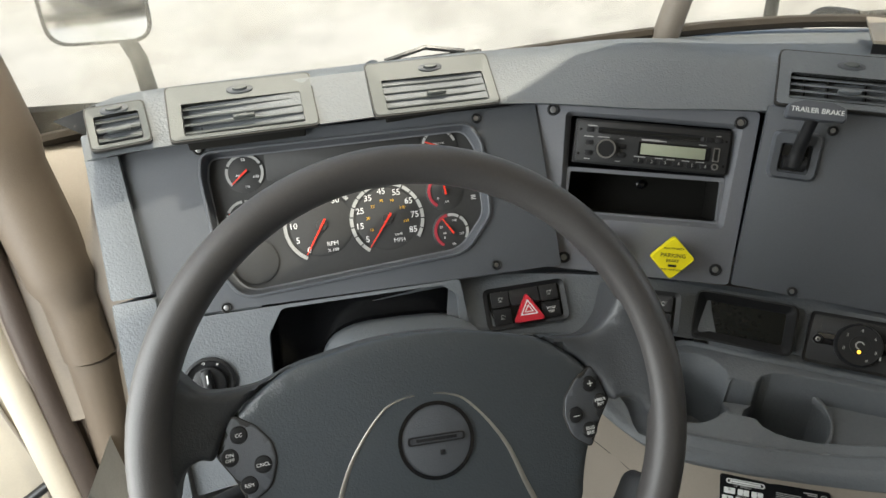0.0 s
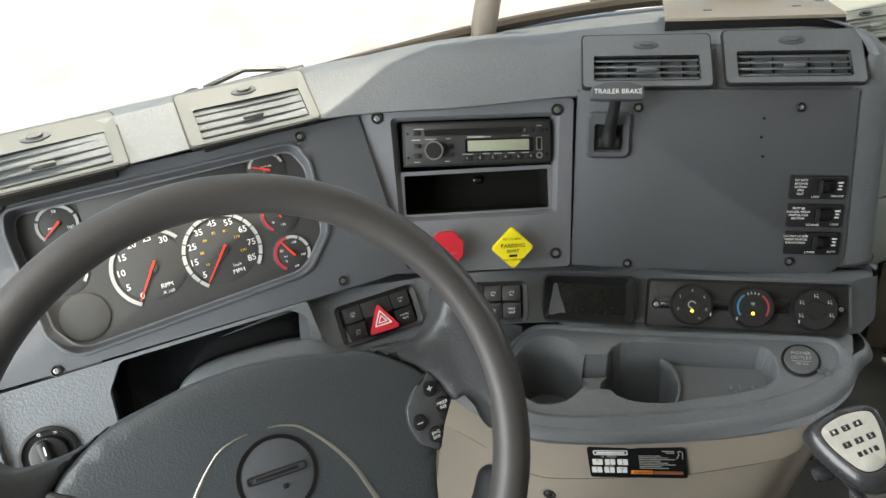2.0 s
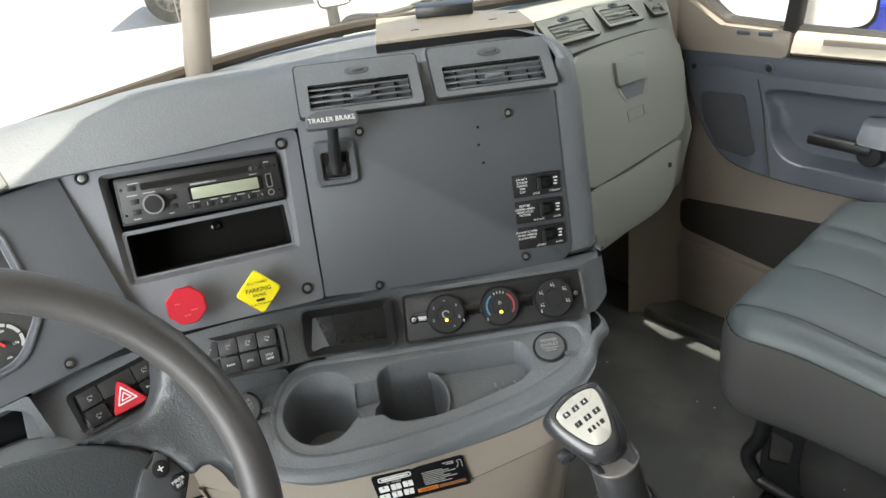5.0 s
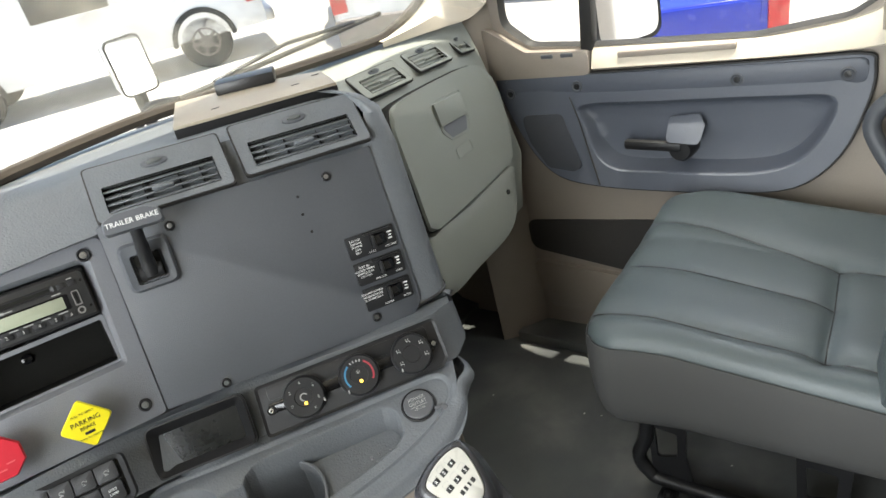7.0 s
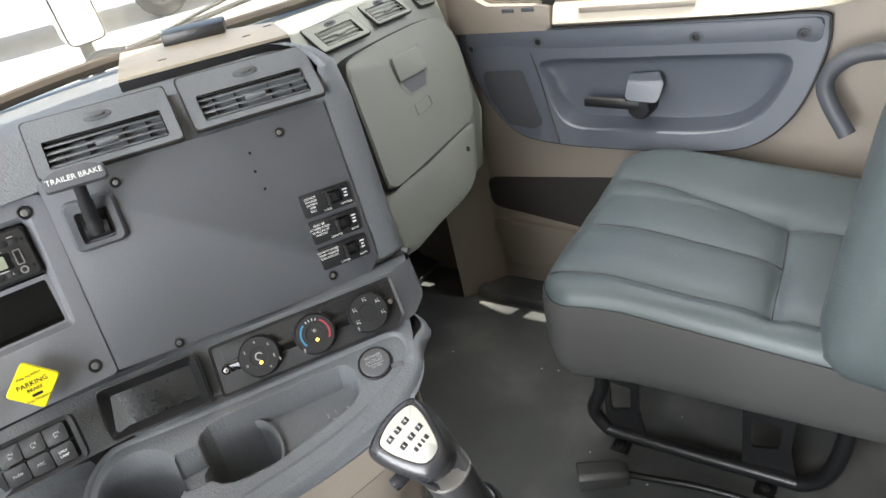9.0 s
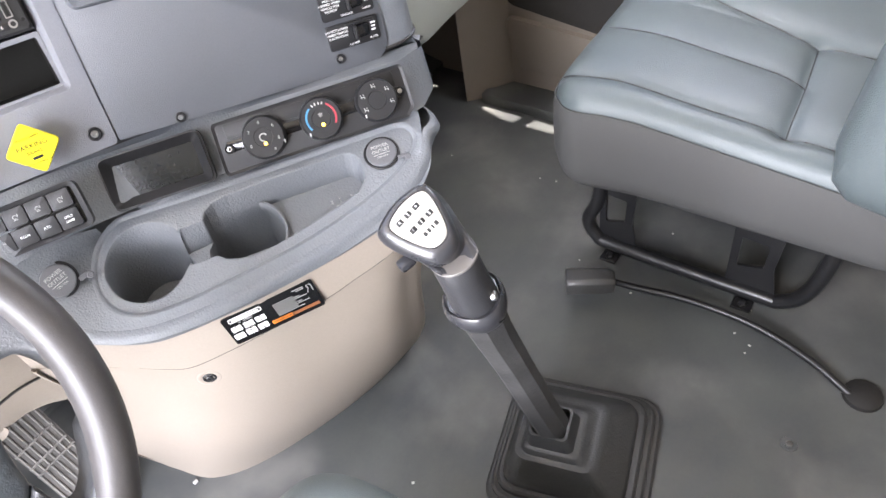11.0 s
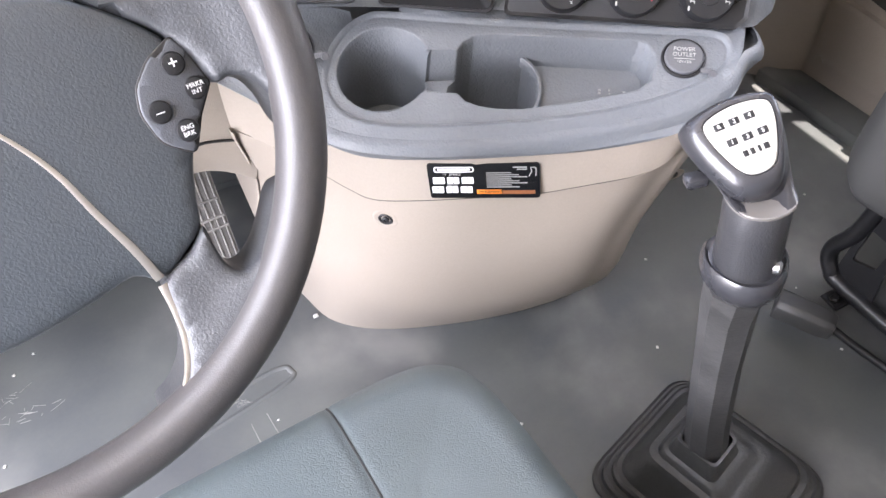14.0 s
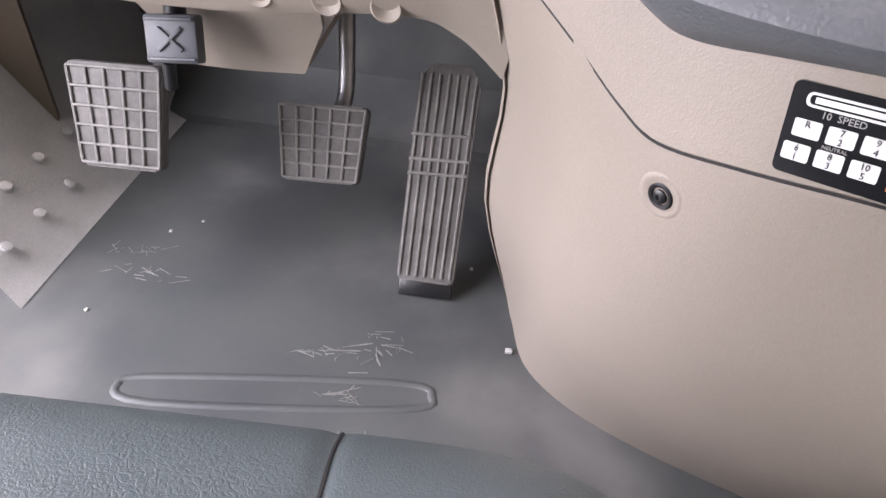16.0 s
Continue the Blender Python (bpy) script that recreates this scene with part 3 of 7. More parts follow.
AT_SKIN = axes(AT_DECK.translation, (0.7917, -0.6088, 0.0502), (-0.40, -0.47, 0.79))


def skin(rim, hole):
    """A taut skin between an outer rim and a hole, both points of the world."""
    inv = AT_SKIN.inverted()
    rim, hole = [inv @ Vector(p) for p in rim], [inv @ Vector(p) for p in hole]
    fixed = rim + hole
    ring_o, ring_i = [p.xy for p in rim], [p.xy for p in hole]
    pts = [p.xy for p in fixed]
    for a in range(-8, 60):
        for b in range(-16, 18):
            q = Vector((a * 0.0095 + 0.004 * (b % 2), b * 0.008))
            if inside(q, ring_o) and not inside(q, ring_i) and min((q - p).length for p in ring_o + ring_i) > 0.005:
                pts.append(q)
    vs, faces, orig = fill(pts, [ring_o, ring_i])
    height, free, near = {}, [], collections.defaultdict(set)
    for f in faces:
        for k in f:
            near[k] |= set(f) - {k}
    for k in range(len(vs)):
        known = [fixed[o].z for o in orig[k] if o < len(fixed)]
        height[k] = known[0] if known else 0.0
        if not known and near[k]:
            free.append(k)
    for _ in range(220):
        for k in free:
            height[k] = sum(height[o] for o in near[k]) / len(near[k])
    bm = bmesh.new()
    ws = [bm.verts.new(AT_SKIN @ Vector((*p, height[k]))) for k, p in enumerate(vs)]
    for f in faces:
        bm.faces.new([ws[k] for k in f])
    bmesh.ops.delete(bm, geom=[w for w in bm.verts if not w.link_faces], context="VERTS")
    return bm


def deck_row(outline, z):
    return [AT_DECK @ Vector((x, y, z)) for x, y in outline]


part("deck_surround", skin(spline(DECK_BACK, 6) + spline(DECK_EDGE[1:14], 6)[::-1], deck_row(offset(POND, 0.006), 0.002)), DASH, dash)
part("pond_step", loft([deck_row(offset(POND, d), z) for d, z in ((0.006, 0.002), (0.0035, 0.0016), (0.0018, 0.0002), (0.0008, -0.0014), (-0.0004, -0.0018), (-0.0016, -0.0014))], close_u=True), DASH, dash)
EDGE_IN, EDGE_OUT = offset(POND, -0.0016), offset(HOLE, 0.0030)
bm = bmesh.new()
vs, faces, _ = fill(EDGE_IN + EDGE_OUT, [EDGE_IN, EDGE_OUT])
ws = [bm.verts.new(AT_DECK @ Vector((p.x, p.y, -0.0014))) for p in vs]
for f in faces:
    bm.faces.new([ws[k] for k in f])
part("deck", bm, DASH, dash)


def deck_pt(x, y, drop):
    p = AT_DECK @ Vector((x, y, -0.0014))
    return (p.x, p.y + 0.10 * drop, p.z - drop)


cup_rows = [deck_row(EDGE_OUT, -0.0014), deck_row(offset(HOLE, 0.0013), -0.0019), deck_row(offset(HOLE, 0.0003), -0.0034)]
cup_rows += [[deck_pt(x, y, d) for x, y in offset(HOLE, -0.04 * d)] for d in (0.006, 0.05, 0.10)]
part("cup_wall", loft(cup_rows, close_u=True), DASH, dash)
bm = bmesh.new()
bm.faces.new([bm.verts.new(deck_pt(x, y, 0.099)) for x, y in HOLE])
part("cup_floor", bm, DASH, dash)
saddle = [(0.1155 + 0.0462 * math.cos(radians(a)), -0.031 + 0.0462 * math.sin(radians(a))) for a in range(-27, 32, 6)] + [(0.190, -0.006), (0.185, -0.018), (0.184, -0.030), (0.187, -0.044), (0.195, -0.0525)]
part("cup_saddle", loft([[deck_pt(x, y, d) for x, y in offset(saddle, e)] for d, e in ((0.0985, 0.0), (0.037, 0.0), (0.034, -0.003))] + [[deck_pt(0.172, -0.028, 0.034)] * len(saddle)], close_u=True), DASH, dash)
ledge = [(0.230 + 0.0465 * math.cos(radians(a)), -0.024 + 0.0465 * math.sin(radians(a))) for a in range(-58, 88, 9)]
ledge += [(0.30, 0.0145), (0.365, 0.0152), (0.3725, 0.0125), (0.378, 0.004), (0.380, -0.010), (0.378, -0.022), (0.366, -0.0335), (0.333, -0.044), (0.287, -0.056), (0.262, -0.062)]
part("coin_shelf", loft([[deck_pt(x, y, d) for x, y in ledge] for d in (0.034, 0.098)], close_u=True), DASH, dash)
bm = bmesh.new()
bm.faces.new([bm.verts.new(deck_pt(x, y, 0.034)) for x, y in ledge])
part("shelf_top", bm, DASH, dash)
raised = [(0.230 + r * math.cos(radians(a)), -0.024 + r * math.sin(radians(a))) for r, span in ((0.0492, range(-46, 92, 6)), (0.0450, range(90, -48, -6))) for a in span]
part("cup_collar", loft([[deck_pt(x, y, d) for x, y in offset(raised, e)] for d, e in ((0.036, 0.0), (0.026, 0.0), (0.0245, -0.0012))], close_u=True), DASH, dash)
part("collar_top", loft([[deck_pt(0.230 + r * math.cos(radians(a)), -0.024 + r * math.sin(radians(a)), 0.0246) for a in range(-46, 92, 6)] for r in (0.0485, 0.0457)]), DASH, dash)
random.seed(21)
crumbs = [moved(box(random.uniform(0.001, 0.004), random.uniform(0.001, 0.003), 0.0012, 0.0003), Matrix.Translation(deck_pt(random.gauss(0.352, 0.012), random.gauss(-0.012, 0.007), 0.0332)) @ Matrix.Rotation(random.uniform(0, 3), 4, "Z")) for _ in range(9)]
solo("dust_crumbs", join(*crumbs), mat("pale_crumbs", (0.30, 0.30, 0.30), 0.85), "pale dust crumbs lying in the coin tray", "crumbs", kind="stuff")
base = thing("console_base", "tan moulded plastic console base under the dash", "console base", kind="structure")
part("side_panel", box(0.02, 0.60, 0.60, 0.004, (0.95, 0.72, 0.30)), TAN, base)
band = loft([spline(r, 6) for r in (shifted(LIP_LOW, -0.004, 0.0), shifted([Vector(p).lerp(Vector(q), 0.5) for p, q in zip(LIP_LOW, BAND_LOW)], -0.001, 0.0), shifted(BAND_LOW, 0.001, 0.002), shifted(BAND_LOW, -0.003, -0.001))])
band.normal_update()
BAND_TREE = BVHTree.FromBMesh(band)
part("upper_band", band, TAN, base)
part("band_shadow_gap", tube([p + Vector((0, 0.001, -0.001)) for p in spline(shifted(BAND_LOW, -0.0030, -0.0005), 6)], 0.0019, 6), SEAL, base, "narrow dark joint")
def with_return(row, dx=0.012, dy=0.26):
    """The row with the side that turns back towards the pedals."""
    return [(row[0][0] + dx, row[0][1] + dy, row[0][2])] + [(row[0][0] + 0.003, row[0][1] + 0.012, row[0][2])] + row


KICK_TOP = [(0.43, 0.42, 0.43), (0.474, 0.382, 0.412), (0.524, 0.338, 0.376), (0.60, 0.270, 0.380), (0.73, 0.185, 0.419), (0.806, 0.154, 0.452), (0.866, 0.182, 0.477), (0.95, 0.5, 0.50)]
KNEE = [(0.452, 0.47, 0.31), (0.486, 0.405, 0.31), (0.531, 0.341, 0.31), (0.602, 0.278, 0.31), (0.73, 0.200, 0.31), (0.800, 0.186, 0.31), (0.862, 0.222, 0.31), (0.925, 0.5, 0.31)]
FOOT = [(0.480, 0.556, 0.0), (0.490, 0.51, 0.0), (0.515, 0.440, 0.0), (0.590, 0.384, 0.0), (0.73, 0.333, 0.0), (0.845, 0.314, 0.0), (0.905, 0.335, 0.0), (0.935, 0.5, 0.0)]
MIDDLE = [(0.446, 0.505, 0.17)] + [(a[0] * 0.6 + b[0] * 0.4, a[1] * 0.6 + b[1] * 0.4 - 0.014, 0.16) for a, b in zip(KNEE[1:], FOOT[1:])]
kick = [with_return(r) for r in (shifted(KICK_TOP, -0.010, 0.004), shifted(KICK_TOP, -0.0045, 0.001), shifted(KICK_TOP, -0.002, -0.004), KNEE, MIDDLE, FOOT)]
cols = list(zip(*[spline(r, 6) for r in kick]))
kick_bm = loft(list(zip(*[spline(c, 4) for c in cols])))
kick_bm.normal_update()
KICK_TREE = BVHTree.FromBMesh(kick_bm)
part("kick_panel", kick_bm, TAN, base)

# ---- passenger side of the dash
P_W = [(1.0, 0.71, 0.858), (1.2, 0.69, 0.848), (1.4, 0.65, 0.842), (1.62, 0.60, 0.836)]
P_A = [(1.05, 0.58, 0.862), (1.22, 0.592, 0.825), (1.42, 0.592, 0.822), (1.645, 0.60, 0.79)]
P_B = [(1.05, 0.56, 0.82), (1.2, 0.561, 0.79), (1.42, 0.562, 0.785), (1.645, 0.589, 0.76)]
P_C = [(1.03, 0.54, 0.68), (1.18, 0.541, 0.66), (1.42, 0.529, 0.66), (1.65, 0.554, 0.63)]
P_D = [(1.0, 0.52, 0.5), (1.16, 0.516, 0.5), (1.42, 0.504, 0.515), (1.65, 0.529, 0.52)]
P_E = [(1.0, 0.53, 0.42), (1.16, 0.514, 0.4), (1.42, 0.529, 0.38), (1.65, 0.554, 0.38)]
P_F = [(1.0, 0.66, 0.40), (1.16, 0.62, 0.37), (1.42, 0.62, 0.36), (1.65, 0.64, 0.36)]
pdash = thing("passenger_dash", "grey-green plastic dash in front of the passenger seat", "dashboard", kind="structure")
part("shell", loft([spline(r, 8) for r in (P_W, P_A, P_B, P_C, P_D, P_E, P_F, [(p[0], 1.0, p[2] + 0.03) for p in P_F])]), SAGE, pdash)

# end column of the driver's dash, turning in towards the glove box
COL = [(0.950, 0.298), (0.972, 0.287), (1.0, 0.284), (1.02, 0.30), (1.035, 0.34), (1.045, 0.42), (1.05, 0.60)]
rows = []
for z, dx, dy in ((0.878, -0.045, 0.080), (0.874, -0.026, 0.045), (0.864, -0.013, 0.022), (0.848, -0.004, 0.008), (0.80, 0.0, 0.0), (0.70, -0.012, -0.020), (0.602, -0.024, -0.040)):
    rows.append(spline([(max(x + dx, 0.985 if z > 0.82 else 0.0), y + dy, z) for x, y in COL], 5))
part("end_column", loft(rows), DASH, dash)
part("column_seam", tube([p + Vector((0, 0, 0.0015)) for p in rows[-1]], 0.0022, 6), SEAL, dash)


# ---- small repeated pieces
def dome(outline, levels, at=None):
    """A cushion-like skin over an outline: levels of (scale, z); the last one closes it."""
    cx = sum(p[0] for p in outline) / len(outline) if at is None else at[0]
    cy = sum(p[1] for p in outline) / len(outline) if at is None else at[1]
    bm = bmesh.new()
    rows = [[bm.verts.new((cx + (x - cx) * s, cy + (y - cy) * s, z)) for x, y in outline] for s, z in levels]
    n = len(outline)
    for a in range(len(rows) - 1):
        for i in range(n):
            bm.faces.new((rows[a][i], rows[a][(i + 1) % n], rows[a + 1][(i + 1) % n], rows[a + 1][i]))
    bm.faces.new(rows[-1])
    bm.faces.new(rows[0][::-1])
    return bm


def screw(parent, x, y, z, r=0.0062, material=BLACK, head=STEEL):
    """A recessed cup washer with a socket-head screw."""
    cup = part("screw_cup", moved(lathe([(r, -0.002), (r, 0.0012), (r * 0.82, 0.0018), (r * 0.62, 0.0003), (r * 0.55, -0.001)], 20), pose(x, y, z)), material, parent, "black plastic screw cup")
    part("screw_head", moved(lathe([(r * 0.5, -0.001), (r * 0.5, 0.0009), (r * 0.25, 0.0011), (r * 0.22, 0.0002)], 12), pose(x, y, z)), head, cup, "bare steel screw head" if head == STEEL else "dark screw head")


def slat_vent(m, w, h, gw, gh, gx, gy, label, body, slats=5, name="air_vent"):
    """A louvred air vent. Its plane is x, y; the grille gw by gh sits at gx, gy."""
    v = thing(name, label, "air vent", m, "dash air vents")
    out = rect(w, h, 0.006)
    inn = rect(gw, gh, 0.0025, gx, gy)
    part("vent_frame", ring(out, inn, -0.004, 0.0022, 0.0008), body, v)
    part("cavity", loft([[(x, y, z) for x, y in inn] for z in (0.0015, -0.03)] + [[(gx, gy, -0.03)] * len(inn)], close_u=True), DARK, v, "dark duct behind the slats")
    pitch = gh / slats
    for i in range(slats):
        y = gy - gh / 2 + (i + 0.55) * pitch
        part("slat", moved(box(gw - 0.001, 0.0016, 0.0078, 0.0006, (gx, 0, 0)), Matrix.Translation((0, y, -0.0035)) @ Matrix.Rotation(radians(46), 4, "X")), body, v)
    for k in (-0.36, -0.16, 0.16, 0.36):
        part("fin", box(0.0015, gh - 0.004, 0.012, 0, (gx + k * gw, gy, -0.014)), BLACK, v)
    part("slat_tab", box(0.024, 0.004, 0.006, 0.0015, (gx, gy - 0.1 * gh, 0.002)), body, v)
    wheel_y = gy + gh / 2 + (h / 2 - gh / 2 - gy) * 0.5
    part("thumb_dish", lathe_oval(0.015, 0.0055, 0.0032, gx, wheel_y), PANEL, v)
    part("shut_line", ring([(x * (1 + 0.0035 / w), y * (1 + 0.0035 / h)) for x, y in out], out, -0.004, 0.0012), SEAL, v, "thin dark shut line")
    part("thumb_tab", lathe_oval(0.0085, 0.0028, 0.0062, gx, wheel_y), VENT_GREY, v, "pale sliding tab")
    return v


def lathe_oval(a, b, z, x, y):
    bm = lathe([(1, -0.002), (1, z * 0.8), (0.85, z), (0.2, z * 1.05)], 24)
    return moved(bm, Matrix.Translation((x, y, 0)) @ Matrix.Diagonal((a, b, 1, 1)))


# ---- vents
VENT_L = axes((0.300, 0.550, 0.8535), (0.993, 0.10, 0.012), (0.0, -0.65, 0.76))
slat_vent(VENT_L, 0.152, 0.072, 0.126, 0.041, 0.002, -0.009, "pale grey louvred vent in the sunlit dash top", VENT_GREY, 4)
slat_vent(axes((0.078, 0.526, 0.8485), (0.990, 0.115, 0.02), (0.0, -0.65, 0.76)), 0.160, 0.070, 0.132, 0.041, 0.0, -0.009, "pale grey louvred vent in the sunlit dash top", VENT_GREY, 4)
slat_vent(axes((-0.0545, 0.5105, 0.8415), (0.975, 0.20, 0.06), (-0.02, -0.72, 0.69)), 0.060, 0.050, 0.046, 0.034, 0.0, -0.003, "small grey demister vent at the dash end", VENT_GREY, 3)
UC, NC = (0.886, -0.461, -0.05), (-0.30, -0.62, 0.72)
slat_vent(axes((0.7605, 0.421, 0.8555), UC, NC), 0.150, 0.071, 0.124, 0.034, 0.0, -0.010, "grey louvred vent above the charcoal panel", DASH, 4)
slat_vent(axes((0.909, 0.343, 0.8505), UC, NC), 0.155, 0.071, 0.127, 0.034, 0.0, -0.010, "grey louvred vent above the charcoal panel", DASH, 4)
slat_vent(axes((1.302, 0.5675, 0.8025), (0.99, -0.02, -0.03), (0.0, -0.64, 0.77)), 0.125, 0.058, 0.096, 0.034, 0.004, -0.004, "grey-green louvred vent above the glove box", SAGE, 4)
slat_vent(axes((1.452, 0.5722, 0.7997), (0.98, 0.06, -0.06), (0.0, -0.64, 0.77)), 0.115, 0.052, 0.098, 0.034, 0.0, -0.002, "grey-green louvred vent above the glove box", SAGE, 4)
slat_vent(axes((1.590, 0.5885, 0.7855), (0.96, 0.12, -0.12), (0.0, -0.66, 0.75)), 0.06, 0.042, 0.042, 0.028, 0.0, 0.0, "small grey-green demister vent by the door", SAGE, 3)

# ---- gauge panel
gp = thing("gauge_fascia", "charcoal plastic panel round the instruments", "panel", AT_GAUGES)
G_OUT = rounded([(-0.088, 0.012), (-0.066, -0.188), (0.36, -0.192), (0.416, -0.192), (0.408, 0.012)][::-1], 0.004)
G_IN = rounded([(0.002, -0.004), (-0.002, -0.03), (0.006, -0.145), (0.026, -0.178), (0.298, -0.160), (0.334, -0.118), (0.334, -0.03), (0.322, -0.004)][::-1], [0.02, 0.02, 0.03, 0.04, 0.03, 0.02, 0.02, 0.02])


def holed(outline, holes, z0, z1):
    """A flat panel with openings drawn out from z0 to z1."""
    bm = bmesh.new()
    eds = []
    for lp in [outline] + holes:
        vs = [bm.verts.new((x, y, z0)) for x, y in lp]
        eds += [bm.edges.new((vs[i], vs[(i + 1) % len(vs)])) for i in range(len(vs))]
    bmesh.ops.triangle_fill(bm, use_beauty=True, use_dissolve=False, edges=eds)
    g = bmesh.ops.extrude_face_region(bm, geom=bm.faces[:])
    bmesh.ops.translate(bm, vec=(0, 0, z1 - z0), verts=[v for v in g["geom"] if isinstance(v, bmesh.types.BMVert)])
    return bm


part("face", holed(G_OUT, [G_IN], -0.012, 0.0), PANEL, gp)
for x, y in ((0.0, 0.0), (0.331, 0.001), (0.006, -0.186), (0.333, -0.181)):
    screw(gp, x, y, 0.001)
cl = thing("instrument_cluster", "black instrument cluster with white-marked round gauges", "gauges", AT_GAUGES)
part("bezel", loft([[(x, y, z) for x, y in G_IN] for z in (0.003, 0.0)] + [[(0.166 + (x - 0.166) * 0.972, -0.09 + (y + 0.09) * 0.94, -0.014) for x, y in G_IN], [(0.166 + (x - 0.166) * 0.966, -0.09 + (y + 0.09) * 0.93, -0.0205) for x, y in G_IN]], close_u=True), PANEL, cl, "dark moulded bezel lip")
part("bezel_edge", tube([(x, y, 0.002) for x, y in G_IN + G_IN[:1]], 0.0022, 6), PANEL, cl)
part("lens_edge", tube([(0.166 + (x - 0.166) * 0.968, -0.09 + (y + 0.09) * 0.935, -0.0165) for x, y in G_IN + G_IN[:1]], 0.0014, 6), FRAME_GREY, cl, "pale edge of the clear lens")
bm = bmesh.new()
bm.faces.new([bm.verts.new((x, y, -0.02)) for x, y in G_IN])
part("back_plate", bm, DIAL, cl)


def gauge(x, y, r, a0, a1, ticks, needle, numbers=(), red=None, centre=(), size=0.008, band=0.12):
    disc = min(r, 0.036)
    g = part("dial", lathe([(disc * 1.06, -0.003), (disc * 1.06, 0.0), (disc, 0.0006), (0.001, 0.0006)], 40), DIAL, cl, "black round dial", pose(x, y, -0.0195))
    z = 0.0015
    marks = [arc_band(r * (0.98 - band), r * 0.98, a0 + (a1 - a0) * (i + 0.06) / ticks, a0 + (a1 - a0) * (i + 0.94) / ticks, z, z + 0.0003, 4) for i in range(ticks) if not (red and red[0] <= i < red[1])]
    part("scale_band", join(*marks), SCALE, g, "white scale marks")
    if red:
        part("red_band", join(*[arc_band(r * (0.98 - band), r * 0.98, a0 + (a1 - a0) * i / ticks, a0 + (a1 - a0) * (i + 1) / ticks, z, z + 0.0003, 4) for i in range(*red)]), HOT, g, "red warning band")
    for t, f, k, s in numbers:
        a = radians(a0 + (a1 - a0) * f)
        part("numeral", words(t, s, r * k * math.cos(a), r * k * math.sin(a), z), WHITE, g)
    for t, px, py, s in centre:
        part("legend", words(t, s, px, py, z), WHITE, g)
    a = radians(a0 + (a1 - a0) * needle)
    ln = r * 0.86
    d = Vector((math.cos(a), math.sin(a), 0))
    p = Vector((-d.y, d.x, 0))
    bm = bmesh.new()
    q = [d * (-0.18 * r) + p * 0.0013, d * ln + p * 0.0005, d * ln - p * 0.0005, d * (-0.18 * r) - p * 0.0013]
    lo = [bm.verts.new(v + Vector((0, 0, 0.004))) for v in q]
    hi = [bm.verts.new(v + Vector((0, 0, 0.0052))) for v in q]
    bm.faces.new(hi)
    bm.faces.new(lo[::-1])
    for i in range(4):
        bm.faces.new((lo[i], lo[(i + 1) % 4], hi[(i + 1) % 4], hi[i]))
    part("needle", bm, NEEDLE, g, "red needle", smooth=False)
    part("needle_hub", lathe([(r * 0.14 if r > 0.03 else 0.003, 0.0), (r * 0.13 if r > 0.03 else 0.003, 0.0035), (0.001, 0.0038)], 20), DIAL, g)
    return g


g = gauge(0.128, -0.104, 0.047, 240, 38, 66, 0.015, [(str(n), (3 + 6.07 * n) / 202, 0.73, 0.0105) for n in (0, 5, 10, 15, 20, 25, 30)], centre=[("RPM", 0.010, -0.024, 0.0075), ("X 100", 0.010, -0.032, 0.0055)], band=0.09)
g = gauge(0.208, -0.107, 0.047, 235, -37, 17, 0.01, [(str(5 + 10 * i), 0.058 + 0.114 * i, 0.74, 0.0105) for i in range(9)], centre=[("km/h", 0.012, -0.020, 0.0048), ("MPH", 0.012, -0.0275, 0.0072)], band=0.09)
for t, f in (("10", 0.06), ("30", 0.2), ("50", 0.34), ("70", 0.46), ("90", 0.58), ("110", 0.72), ("130", 0.88)):
    part("kmh_numeral", words(t, 0.0048, 0.50 * 0.047 * math.cos(radians(225 - 270 * f)), 0.50 * 0.047 * math.sin(radians(225 - 270 * f)), 0.0016), AMBER, g, "amber kilometre numeral")
gauge(0.046, -0.030, 0.023, 225, -45, 4, 0.02, [("50", 0.5, 0.66, 0.0052), ("100", 0.93, 0.60, 0.0052)], centre=[("PSI", -0.008, -0.003, 0.0035), ("OIL", 0.002, -0.017, 0.0035)], band=0.14)
gauge(0.040, -0.085, 0.023, 225, -45, 4, 0.25, band=0.14, centre=[("F", 0.0, -0.014, 0.004)])
gauge(0.284, -0.026, 0.0225, 165, 15, 6, 0.05, band=0.14, centre=[("AXLE OIL", 0.0, 0.004, 0.0034), ("TEMP", 0.0, -0.001, 0.0034)])
gauge(0.284, -0.082, 0.0225, 235, 35, 6, 0.7, [("0", 0.08, 0.55, 0.0045), ("150", 0.92, 0.62, 0.0045)], red=(0, 3), band=0.16, centre=[("AIR", 0.001, -0.013, 0.0035)])
gauge(0.286, -0.132, 0.0225, 235, -35, 6, 0.42, [("0", 0.06, 0.55, 0.0045), ("50", 0.3, 0.6, 0.0042), ("100", 0.62, 0.6, 0.0042), ("150", 0.95, 0.58, 0.0042)], red=(0, 3), band=0.16, centre=[("PSI", -0.009, -0.002, 0.003), ("AIR", 0.001, -0.0165, 0.0035)])
part("blank_dial", moved(lathe([(0.0265, 0.0), (0.0265, 0.002), (0.025, 0.0025), (0.001, 0.002)], 40), pose(0.045, -0.138, -0.0195)), DIAL, cl, "blank round plug")
part("warning_panel", plate(rect(0.19, 0.034, 0.003, 0.166, -0.026), -0.0198, -0.0185, 0.0004), DIAL, cl, "smoked warning lamp strip")
part("side_mark", words("≡", 0.012, 0.319, -0.094, -0.0185), WHITE, cl)

